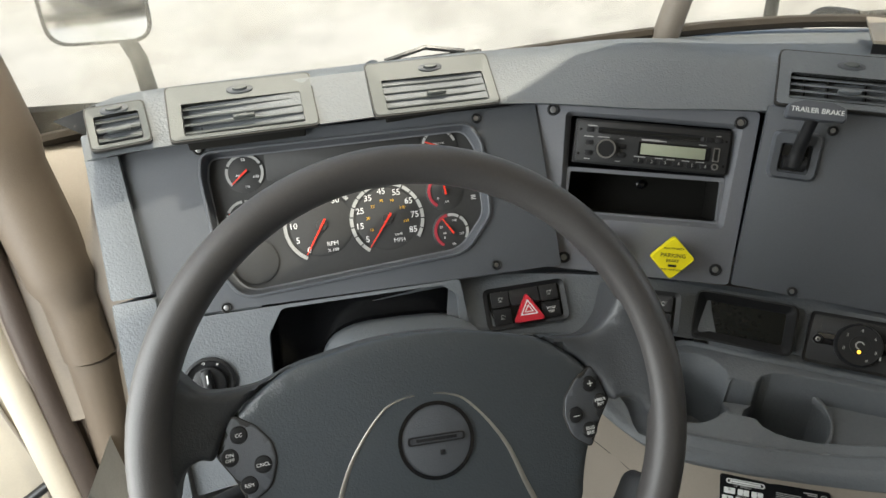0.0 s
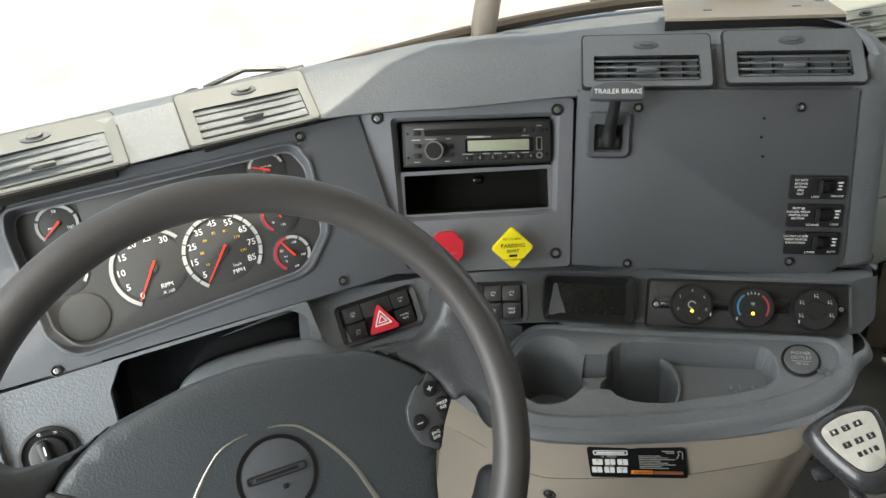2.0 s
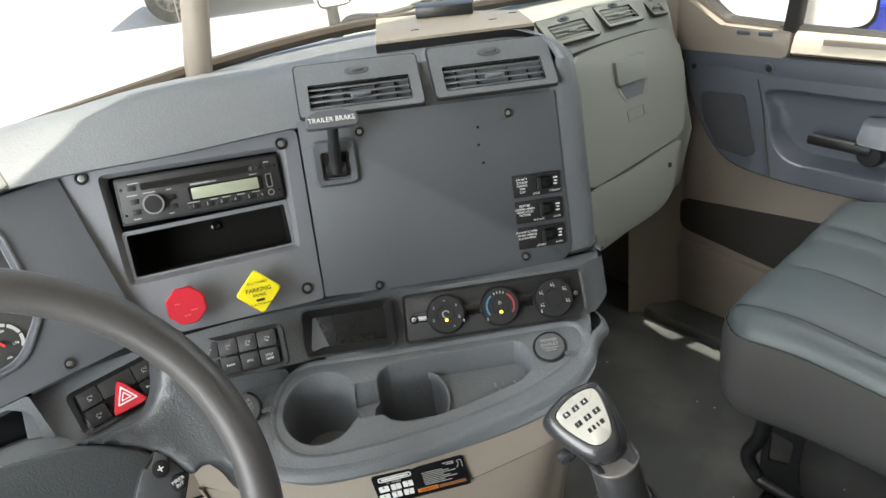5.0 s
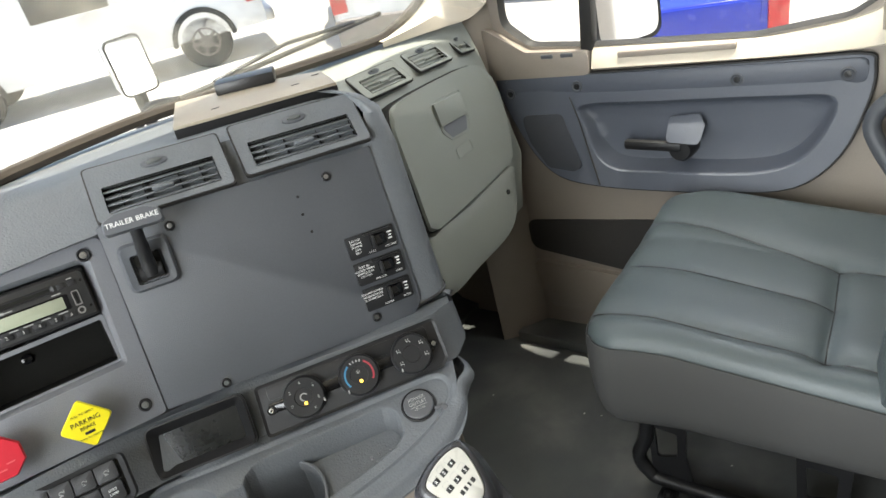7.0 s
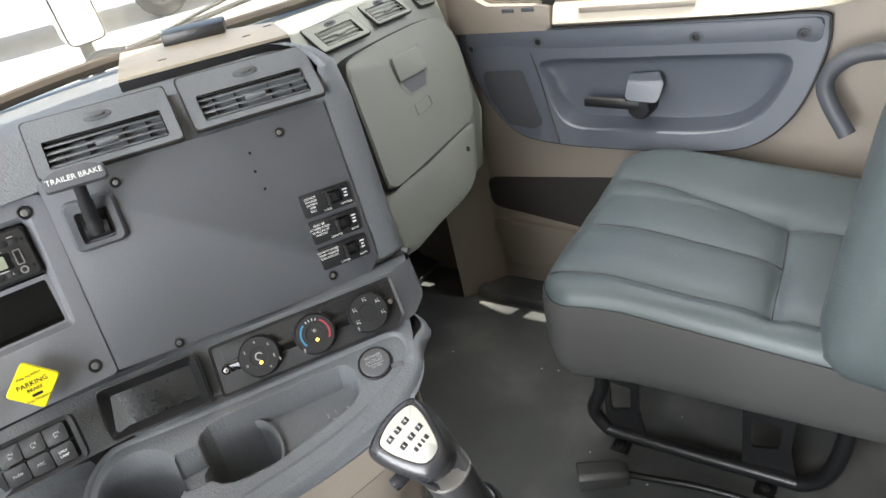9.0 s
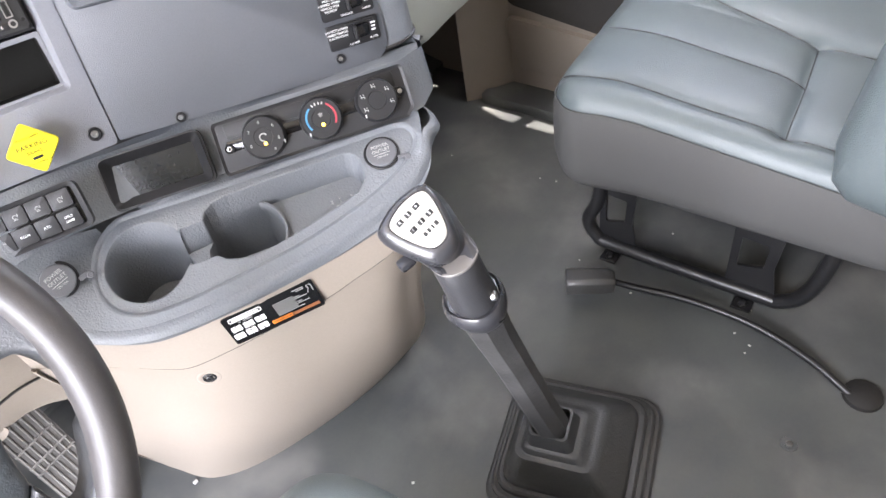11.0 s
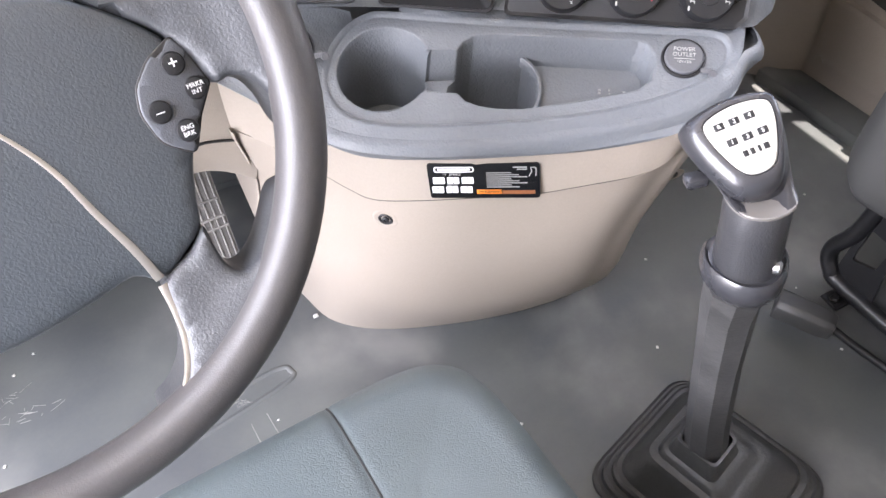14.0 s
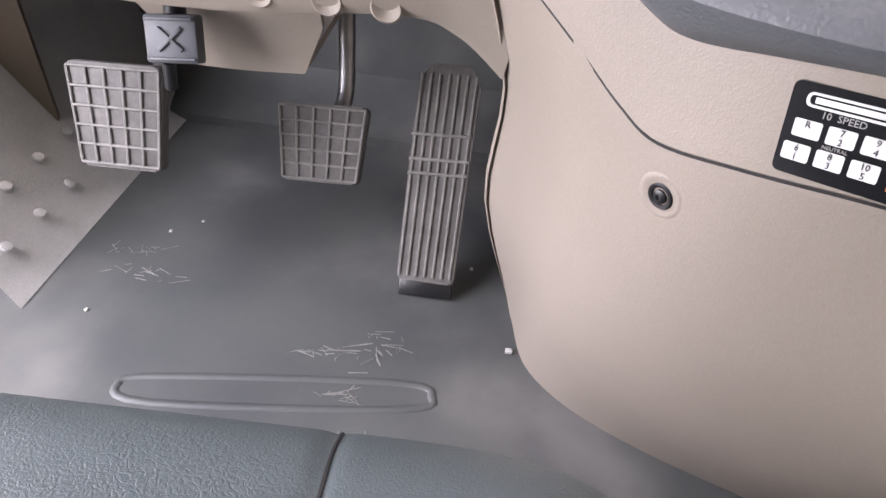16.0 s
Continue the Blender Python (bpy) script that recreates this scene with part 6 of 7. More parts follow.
SHAFT = [(0.822, -0.030, 0.10), (0.815, -0.027, 0.135), (0.790, -0.021, 0.225), (0.757, -0.016, 0.345), (0.722, -0.017, 0.455), (0.708, -0.020, 0.50)]
part("shaft", tube(SHAFT, [0.0255, 0.0252, 0.0235, 0.0225, 0.0232, 0.0245], 8), mat("worn_black_sleeve", (0.045, 0.044, 0.043), 0.55, grain=0.4, scale=250, vary=0.4, patch=20), gl, "worn black eight-sided sleeve")
GRIP = mat("satin_graphite_plastic", (0.028, 0.028, 0.031), 0.28, vary=0.15, patch=20, coat=0.15)
AX = Vector((-0.27, 0.14, 1.0)).normalized()
COLLAR_AT = axes((0.7005, -0.0225, 0.525), (0.90, -0.38, 0.2), AX)
collar = smooth_outline([(-0.031, 0.004), (-0.022, 0.024), (0.0, 0.028), (0.022, 0.024), (0.031, 0.004), (0.025, -0.016), (0.010, -0.031), (-0.010, -0.031), (-0.025, -0.016)])
part("collar", moved(dome(collar, [(0.72, -0.022), (0.86, -0.016), (0.98, -0.008), (1.0, 0.0), (0.97, 0.007), (0.90, 0.010), (0.82, 0.008)], (0, 0)), COLLAR_AT), GRIP, gl, "satin range selector collar")
neck = smooth_outline([(-0.0215, 0.0), (-0.016, 0.016), (0.0, 0.0225), (0.016, 0.016), (0.0215, 0.0), (0.016, -0.017), (0.0, -0.0235), (-0.016, -0.017)])
part("neck", moved(dome(neck, [(1.06, -0.010), (1.07, 0.006), (1.02, 0.020), (1.0, 0.045), (1.0, 0.0725), (0.97, 0.0735)], (0, 0)), COLLAR_AT), mat("dark_grip_plastic", (0.030, 0.030, 0.032), 0.4, grain=0.3, scale=700, vary=0.2), gl, "dark tapered neck")
part("neck_ring", moved(dome(neck, [(1.0, 0.0715), (1.035, 0.0722), (1.035, 0.0738), (1.0, 0.0745)], (0, 0)), COLLAR_AT), SILVER, gl, "thin pale ring")
part("button", moved(lathe([(0.0048, -0.002), (0.0048, 0.002), (0.0034, 0.0032), (0.001, 0.0026)], 16), axes((0.7005, -0.0445, 0.5445), (0.8, 0.5, 0.1), (0.20, -0.95, 0.2))), STEEL, gl, "small steel rivet")
part("trigger", moved(box(0.016, 0.012, 0.009, 0.003), axes((0.664, 0.018, 0.592), (0.85, -0.30, 0.2), AX)), GRIP, gl, "black splitter trigger")
KNOB_AT = axes((0.6838, 0.0105, 0.6285), (0.85, -0.30, 0.41), (-0.47, -0.34, 0.815))
ko = smooth_outline([(-0.0285, 0.012), (-0.0235, 0.0225), (0.0, 0.0270), (0.0235, 0.0225), (0.0285, 0.012), (0.0225, -0.012), (0.0105, -0.0335), (-0.0105, -0.0335), (-0.0225, -0.012)], 5)
inv_k = KNOB_AT.inverted()
foot_ring = [inv_k @ (COLLAR_AT @ Vector((x * 1.03, y * 1.03, 0.074))) for x, y in smooth_outline([(-0.0215, 0.0), (-0.016, 0.016), (0.0, 0.0225), (0.016, 0.016), (0.0215, 0.0), (0.016, -0.017), (0.0, -0.0235), (-0.016, -0.017)], 6)]


def knob_row(f, s, z):
    """A section of the grip between the neck's ring and the face."""
    row = []
    for i, (x, y) in enumerate(ko):
        want = math.atan2(y, x)
        low = min(foot_ring, key=lambda p: abs(math.remainder(math.atan2(p.y - foot_c.y, p.x - foot_c.x) - want, 2 * math.pi)))
        row.append(low.lerp(Vector((x * s, y * s, z)), f))
    return row


foot_c = sum(foot_ring, Vector((0, 0, 0))) / len(foot_ring)
grip_rows = [knob_row(f, s, z) for f, s, z in ((0.0, 1.0, -0.02), (0.3, 1.06, -0.019), (0.6, 1.10, -0.018), (0.85, 1.12, -0.016))] + [[(x * s - 0.0035 * k, y * s - 0.001 * k, z) for x, y in ko] for s, z, k in ((1.12, -0.0115, 1.0), (1.10, -0.0065, 1.0), (1.05, -0.0015, 0.8), (0.97, 0.0022, 0.5), (0.87, 0.0038, 0.2), (0.79, 0.0040, 0.0), (0.77, 0.0028, 0.0), (0.4, 0.0028, 0.0))]
part("knob", moved(loft(grip_rows, close_u=True), KNOB_AT), GRIP, gl, "satin graphite grip")
kp = part("knob_plate", moved(dome([(x * 0.755, y * 0.755) for x, y in ko], [(1.0, 0.0020), (1.0, 0.0042), (0.97, 0.0048), (0.4, 0.0050)], (0, 0)), KNOB_AT), mat("brushed_plate", (0.46, 0.45, 0.41), 0.42, metal=0.35, vary=0.1, patch=60), gl, "brushed metal shift plate")
for i, t in enumerate(("R", "2", "4", "1", "3", "5")):
    x, y = -0.0125 + (i % 3) * 0.0098 + (0 if i < 3 else 0.0035), 0.0115 - (0 if i < 3 else 0.0125)
    cell = part("gear_cell", moved(box(0.0064, 0.0048, 0.0004, 0.0008, (x, y - 0.0015, 0.0052)), KNOB_AT), BLACK, kp, "black printed gear cell")
    part("gear_outline", moved(ring(rect(0.0064, 0.0046, 0.0016, x, y + 0.0034), rect(0.0057, 0.0040, 0.0013, x, y + 0.0034), 0.0049, 0.0053), KNOB_AT), GREY_PRINT, kp)
    part("gear_number", moved(words(t, 0.0040, x, y - 0.0015, 0.0055), KNOB_AT), WHITE, kp, "pale gear number")
for k, w_ in enumerate((0.0032, 0.0026, 0.0018, 0.0034)):
    part("maker_mark", moved(box(w_, 0.0042, 0.0004, 0.0004, (-0.0045 + k * 0.0044, -0.0125, 0.0052)), KNOB_AT), BLACK, kp, "dark maker's mark shape")

# ---- seat adjusting lever on the floor
sl = thing("floor_lever", "black paddle handle on a bent steel rod", "lever")
PADDLE = mat("worn_paddle_plastic", (0.050, 0.050, 0.049), 0.42, grain=0.2, scale=700, vary=0.2)
pad_bm = loft([[(x, y, z) for y, z in ((-w, -0.016), (-w, 0.010 * k), (-w * 0.62, 0.017 * k), (w * 0.62, 0.017 * k), (w, 0.010 * k), (w, -0.016))] for x, w, k in ((-0.044, 0.020, 0.9), (-0.040, 0.022, 1.0), (0.028, 0.021, 1.0), (0.044, 0.016, 0.7))], close_u=True)
for end in (-0.044, 0.044):
    bmesh.ops.contextual_create(pad_bm, geom=[e for e in pad_bm.edges if all(abs(v.co.x - end) < 1e-5 for v in e.verts)])
bevel(pad_bm, 0.002, 2)
part("paddle", moved(pad_bm, axes((1.145, 0.078, 0.058), (0.50, -0.86, -0.02), (0, 0, 1))), PADDLE, sl, "black plastic paddle")
part("rod", tube(spline([(1.163, 0.046, 0.055), (1.176, 0.01, 0.045), (1.199, -0.07, 0.035), (1.208, -0.16, 0.028), (1.203, -0.23, 0.022), (1.185, -0.30, 0.016), (1.168, -0.345, 0.008), (1.155, -0.38, 0.0)], 6), 0.0065, 10), BLACK_STEEL, sl, "bent black rod")
part("floor_socket", lathe([(0.03, 0.0), (0.028, 0.006), (0.015, 0.012)], 20), SEAL, sl, m=pose(1.17, -0.38, 0.0))


# ---- seats
def grid_cushion(x0, x1, y0, y1, z, crown, edge, seams_x=(), seam_y=None, nx=150, ny=110, skirt=0.1, flat=0.035):
    """A stuffed cushion: its top swells and dips along the seams, its sides roll down to a skirt."""
    bm = bmesh.new()
    rows = []
    for j in range(ny + 1):
        row = []
        for i in range(nx + 1):
            a, b = i / nx, j / ny
            u, v = 2 * a - 1, 2 * b - 1
            x, y = x0 + (x1 - x0) * a, y0 + (y1 - y0) * b
            rr = max(abs(u), abs(v))
            h = z + crown * (1 - abs(u) ** 2.4) * (1 - abs(v) ** 3)
            for s in seams_x:
                if seam_y is None or y > seam_y:
                    h -= 0.0025 * math.exp(-((x - s) / 0.005) ** 2)
            if seam_y is not None:
                h -= 0.008 * math.exp(-((y - seam_y) / 0.005) ** 2) + 0.003 * math.exp(-((y - seam_y) / 0.015) ** 2)
            ed = max(0.0, (rr - (1 - flat / 0.25)) / (flat / 0.25))
            h -= edge * ed ** 2.2
            # round the corners in plan
            k = rr / max(1e-6, (abs(u) ** 7 + abs(v) ** 7) ** (1 / 7))
            row.append(bm.verts.new(((x0 + x1) / 2 + (x1 - x0) / 2 * u * k, (y0 + y1) / 2 + (y1 - y0) / 2 * v * k, h)))
        rows.append(row)
    for j in range(ny):
        for i in range(nx):
            bm.faces.new((rows[j][i], rows[j][i + 1], rows[j + 1][i + 1], rows[j + 1][i]))
    return bm, rows


def skirt_of(rows, inset, drop, levels):
    """The side wall that hangs from a cushion's edge."""
    edge = [v.co.copy() for v in rows[0]] + [r[-1].co.copy() for r in rows[1:]] + [v.co.copy() for v in rows[-1][::-1][1:]] + [r[0].co.copy() for r in rows[::-1][1:-1]]
    cx, cy = sum(p.x for p in edge) / len(edge), sum(p.y for p in edge) / len(edge)
    out = []
    for f in levels:
        bulge = 1 + 0.012 * math.sin(min(1, f * 2) * math.pi) - inset * max(0, f - 0.35)
        out.append([(cx + (p.x - cx) * bulge, cy + (p.y - cy) * bulge, p.z - drop * f) for p in edge])
    return out


def seat(name, label, x0, x1, y0, y1, z, seams, cross, bottom, side_mat=SEAT_SHADED, roll=(0.040, 0.07), crown=0.026):
    s = thing(name, label, "seat", None, "cab seats")
    bm, rows = grid_cushion(x0, x1, y0, y1, z, crown, roll[0], seams, cross, flat=roll[1])
    side = skirt_of(rows, 0.10, z - 0.02 - bottom, (0, 0.12, 0.3, 0.5, 0.75, 0.95, 1.0))
    seam = [Vector(p) for p in side[1]]
    lines = [[r[i].co.copy() for r in rows] for i in range(len(rows[0]))]
    part("cushion", bm, SEAT, s, "grey vinyl cushion with sewn channels")
    part("cushion_side", loft(side, close_u=True), side_mat, s, "vinyl cushion side")
    for sx in seams:
        i = round((sx - x0) / (x1 - x0) * (len(rows[0]) - 1))
        line_up = [q for q in lines[i] if cross is None or q.y > cross]
        part("seam", tube([q + Vector((0, 0, 0.0003)) for q in line_up], 0.0011, 6), SEAL, s, "dark sewn seam")
    bm2 = bmesh.new()
    bm2.faces.new([bm2.verts.new(p) for p in side[-1]])
    part("underside", bm2, DARK, s)
    part("piping", tube(seam + seam[:1], 0.0022, 6), SEAT_SHADED, s, "sewn edge piping")
    return s, rows


ps = thing("passenger_seat", "grey vinyl passenger seat on a black steel frame", "seat", None, "cab seats")
SEAMS = [[(1.192, 0.150), (1.204, 0.06), (1.203, -0.06), (1.205, -0.172), (1.200, -0.34)], [(1.336, 0.155), (1.338, 0.05), (1.330, -0.07), (1.322, -0.163)], [(1.497, 0.158), (1.482, 0.06), (1.452, -0.06), (1.436, -0.150), (1.442, -0.34)], [(1.205, -0.172), (1.320, -0.163), (1.436, -0.150)]]
SEAMS = [[Vector((p.x, p.y)) for p in spline([(x, y, 0) for x, y in line], 6)] for line in SEAMS]


def seat_face(x, y):
    """The stuffed face of the passenger seat: tipped back, higher at its sides, drawn in along the seams."""
    z = 0.452 + 0.105 * (min(y, 0.06) - 0.06) - 0.30 * max(0.0, y - 0.10) ** 1.5
    z += 0.016 * max(0.0, (x - 1.44) / 0.16) ** 0.6 if x > 1.44 else 0.010 * min(1.0, (x - 1.10) / 0.10) - 0.010
    q = Vector((x, y))
    for k, line in enumerate(SEAMS):
        d = min(min((q - p0).length, (q - p1).length, abs((p1 - p0).normalized().cross(q - p0)) if 0 <= (q - p0).dot(p1 - p0) <= (p1 - p0).length_squared else 9.0) for p0, p1 in zip(line, line[1:]))
        deep = (0.0050, 0.0022, 0.0050, 0.0060)[k]
        z -= deep * 0.75 * math.exp(-(d / 0.0085) ** 2) + deep * 0.9 * math.exp(-(d / 0.024) ** 2)
    return z


SEAT_PLAN = rounded([(1.158, -0.37), (1.605, -0.37), (1.622, 0.10), (1.600, 0.182), (1.38, 0.172), (1.18, 0.160), (1.138, 0.12), (1.154, 0.02)], [0.05, 0.05, 0.08, 0.06, 0.2, 0.05, 0.05, 0.2], 9)
SEAT_PLAN = [p for i, p in enumerate(SEAT_PLAN) if (Vector(p) - Vector(SEAT_PLAN[i - 1])).length > 1e-4]


def dense(outline, step):
    """The same outline with points no further apart than step."""
    out = []
    for i, p in enumerate(outline):
        q = outline[(i + 1) % len(outline)]
        k = max(1, int((Vector(q) - Vector(p)).length / step))
        out += [(p[0] + (q[0] - p[0]) * j / k, p[1] + (q[1] - p[1]) * j / k) for j in range(k)]
    return out


SEAT_PLAN = dense(SEAT_PLAN, 0.012)
part("cushion", pillow(SEAT_PLAN, seat_face, 0.030, 0.33, 0.0048), SEAT, ps, "grey vinyl cushion with sewn channels")
side_rows = []
for d, f in ((0.0015, 0.0), (0.005, 0.10), (0.006, 0.35), (0.005, 0.65), (-0.001, 0.84), (-0.013, 0.95), (-0.032, 1.0)):
    side_rows.append([(x, y, (seat_face(x0, y0) - 0.027) * (1 - f) + 0.262 * f) for (x, y), (x0, y0) in zip(offset(SEAT_PLAN, d), SEAT_PLAN)])
# Passenger cushion side, with its shade put into the vinyl's colour.
part("cushion_side", loft(side_rows, close_u=True), SEAT_SHADED, ps, "vinyl cushion side")
pipe = [Vector((x, y, seat_face(x0, y0) - 0.0265)) for (x, y), (x0, y0) in zip(offset(SEAT_PLAN, 0.0018), SEAT_PLAN)]
part("piping", tube(pipe + pipe[:1], 0.0013, 6), SEAT_SHADED, ps, "sewn edge piping")
for line in SEAMS:
    on_top = [Vector((p.x, p.y, seat_face(p.x, p.y) + 0.0002 - (0.030 * (1 - math.sqrt(max(0.0, 1 - (1 - min(1.0, max(0.0, 0.166 - p.y) / 0.030)) ** 2)))))) for p in line]
    part("seam", tube(on_top, 0.0010, 6), SEAL, ps, "dark sewn seam")
bm = bmesh.new()
bm.faces.new([bm.verts.new(p) for p in side_rows[-1]])
part("underside", bm, DARK, ps)
def back_rest(parent, cx, y, half, zb, zt):
    out = rounded([(-half, 0.0), (half, 0.0), (half * 0.94, zt - zb), (-half * 0.94, zt - zb)], [0.06, 0.06, 0.1, 0.1], 8)
    m = axes((cx, y, zb), (-1, 0, 0), (0, 1, 0.2))
    part("backrest", moved(dome(out, [(0.95, -0.13), (1.0, -0.09), (1.0, -0.03), (0.965, -0.005), (0.86, 0.012), (0.5, 0.02)]), m), SEAT, parent, "grey vinyl backrest")


back_rest(ps, 1.367, -0.235, 0.262, 0.40, 1.12)
# steel frame under the passenger seat
def seat_frame(parent, x0, x1, y0, y1):
    """Two bent floor tubes, each with two pierced side plates that carry the seat pan."""
    for x in (x0, x1):
        part("floor_tube", tube(spline([(x, y1 - 0.028, 0.24), (x, y1 - 0.020, 0.13), (x, y1, 0.07), (x, y1 - 0.018, 0.034), (x, y1 - 0.06, 0.022), (x, y0 + 0.09, 0.022), (x, y0 + 0.045, 0.026), (x, y0 + 0.012, 0.06), (x, y0 - 0.006, 0.13), (x, y0 - 0.015, 0.24)], 5), 0.0135, 12), BLACK_STEEL, parent, "bent black steel floor tube")
        for ya, yb in ((y1 - 0.022, y1 - 0.098), (y0 + 0.142, y0 + 0.055)):
            w = ya - yb
            outer = rounded([(0.0, 0.012), (w, 0.012), (w * 0.86, 0.075), (w * 1.0, 0.24), (0.0, 0.24)], [0.004, 0.004, 0.02, 0.004, 0.004])
            hole = rounded([(w * 0.16, 0.062), (w * 0.66, 0.075), (w * 0.70, 0.128), (w * 0.16, 0.132)], 0.006)
            part("side_plate", moved(holed(outer, [hole], -0.003, 0.003), axes((x + 0.006, ya, 0.012), (0, -1, 0), (-1, 0, 0))), BLACK_STEEL, parent, "pierced black steel side plate")
        for y in (y1 - 0.055, y0 + 0.10):
            part("bolt", moved(lathe([(0.009, 0.0), (0.009, 0.006), (0.006, 0.009), (0.001, 0.009)], 6), pose(x - 0.018, y, 0.003)), BLACK_STEEL, parent)
            part("floor_lug", box(0.045, 0.034, 0.006, 0.002, (x - 0.008, y, 0.003)), BLACK_STEEL, parent)
        part("top_bar", box(0.03, y1 - y0, 0.018, 0.003, (x, (y0 + y1) / 2, 0.252)), BLACK_STEEL, parent)
    part("seat_pan", box(x1 - x0 + 0.06, y1 - y0, 0.008, 0.002, ((x0 + x1) / 2, (y0 + y1) / 2, 0.264)), BLACK_STEEL, parent)


seat_frame(ps, 1.278, 1.50, -0.262, 0.148)
part("grab_loop", tube(spline([(1.62, -0.20, 0.50), (1.635, -0.16, 0.58), (1.635, -0.20, 0.63), (1.63, -0.30, 0.64)], 6), 0.014, 12), PANEL, ps, "grey moulded side loop")
ds, _ = seat("driver_seat", "grey vinyl driver seat on a steel base", 0.075, 0.562, -0.37, 0.150, 0.311, (0.408, 0.228), None, 0.14, SEAT, (0.015, 0.035), 0.012)
back_rest(ds, 0.318, -0.46, 0.24, 0.28, 0.90)
part("pedestal", box(0.34, 0.36, 0.15, 0.01, (0.318, -0.12, 0.075)), BLACK_STEEL, ds, "black steel pedestal")
# the seat stands slightly turned on its base
ds.matrix_world = Matrix.Translation((0.556, 0.150, 0)) @ Matrix.Rotation(0.07, 4, "Z") @ Matrix.Translation((-0.556, -0.150, 0))

# ---- glove box
GB = axes((1.272, 0.490, 0.512), (0.995, 0.075, 0.0), (0.0, -0.98, 0.19))
gb = thing("glove_box", "grey-green plastic glove box door, closed", "glove box", GB, kind="")
g_out = [tuple(p)[:2] for p in spline([(x, y, 0) for x, y in [(-0.030, 0.016), (0.03, 0.013), (0.14, 0.014), (0.28, 0.018), (0.304, 0.026), (0.328, 0.08), (0.344, 0.16), (0.338, 0.198), (0.315, 0.226), (0.271, 0.244), (0.18, 0.251), (0.083, 0.254), (0.01, 0.252), (-0.012, 0.240), (-0.022, 0.20), (-0.030, 0.10), (-0.036, 0.04)]], 3, True)]
part("door_gap", plate([(0.153 + (x - 0.153) * 1.008, 0.13 + (y - 0.13) * 1.011) for x, y in g_out], -0.07, 0.008), SEAL, gb, "dark shut line")
part("door", plate(g_out, -0.06, 0.0155, 0.006, 4), SAGE, gb)
b_out = [tuple(p)[:2] for p in spline([(x, y, 0) for x, y in [(-0.036, 0.007), (0.1, 0.006), (0.296, 0.011), (0.292, -0.03), (0.255, -0.085), (0.19, -0.112), (0.06, -0.113), (-0.055, -0.112), (-0.056, -0.06)]], 3, True)]
part("lower_bin", dome(b_out, [(1.0, -0.07), (1.0, -0.004), (0.985, 0.004), (0.95, 0.009), (0.8, 0.012), (0.4, 0.013)], (0.12, -0.04)), SAGE, gb, "rounded lower bin")
lt = part("latch", ring(rounded([(0.098, 0.222), (0.203, 0.215), (0.203, 0.158), (0.186, 0.133), (0.124, 0.136), (0.104, 0.158)][::-1], 0.006), rounded([(0.101, 0.219), (0.200, 0.212), (0.200, 0.159), (0.184, 0.136), (0.126, 0.139), (0.107, 0.160)][::-1], 0.006), 0.0150, 0.0165, 0.012), SAGE, gb, "latch recess")
part("latch_paddle", plate(rounded([(0.102, 0.172), (0.199, 0.166), (0.198, 0.210), (0.103, 0.217)], 0.003), 0.010, 0.0215, 0.003), SAGE, lt, "pale latch paddle")
part("latch_hollow", plate(rounded([(0.108, 0.170), (0.197, 0.164), (0.182, 0.138), (0.128, 0.141)][::-1], 0.006), 0.0152, 0.0160), FRAME_GREY, lt)
part("badge_recess", ring(rect(0.056, 0.022, 0.002, 0.149, 0.108), rect(0.053, 0.019, 0.002, 0.149, 0.108), 0.0150, 0.0168), SAGE, gb)
part("shelf_screw", moved(lathe([(0.006, -0.002), (0.005, 0.002), (0.002, 0.001)], 14), pose(0.24, -0.030, 0.013)), SEAL, gb)

# ---- tray on the dash top
tr = thing("dash_tray", "brown metal mounting tray on the dash top", "tray", axes((0.838, 0.490, 0.886), (0.172, -0.122, -0.004), (0.01, -0.035, 1)))
BRONZE = mat("bronze_painted_metal", (0.36, 0.31, 0.24), 0.42, metal=0.3, vary=0.12)
part("plate", plate(rounded([(0.0, 0.0), (0.213, 0.0), (0.208, 0.105), (0.12, 0.150), (0.0, 0.165)], 0.003), -0.004, 0.0, 0.001), BRONZE, tr)
part("front_lip", plate([(0.0, 0.001), (0.213, 0.001), (0.213, 0.005), (0.0, 0.005)], -0.022, -0.0045), BLACK_STEEL, tr, "dark front lip")
part("skirt_board", box(0.205, 0.085, 0.010, 0.002, (0.106, 0.055, -0.0095)), BLACK_STEEL, tr)
part("raised_block", moved(box(0.085, 0.045, 0.016, 0.002), pose(0.105, 0.140, 0.008, 0, 0, -8)), BLACK_STEEL, tr, "raised dark mounting block")
for x, y in ((0.055, 0.045), (0.165, 0.055), (0.198, 0.085)):
    part("slot", box(0.011, 0.0035, 0.0006, 0.0002, (x, y, 0.0003)), SEAL, tr)

# ---- passenger door
DOOR_AT = Matrix.Translation((0.385, -0.316, 1.052)) @ Matrix.Scale(1.0234, 4) @ Matrix.Translation((-0.385, 0.316, -1.052)) @ axes((1.665, 0.0, 0.0), (0, -1, 0), (-1, 0, 0))


def arm_face(y):
    """How far the armrest panel stands out of the door, more towards its foot."""
    return 0.016 + 0.165 * max(0.0, 0.67 - y)


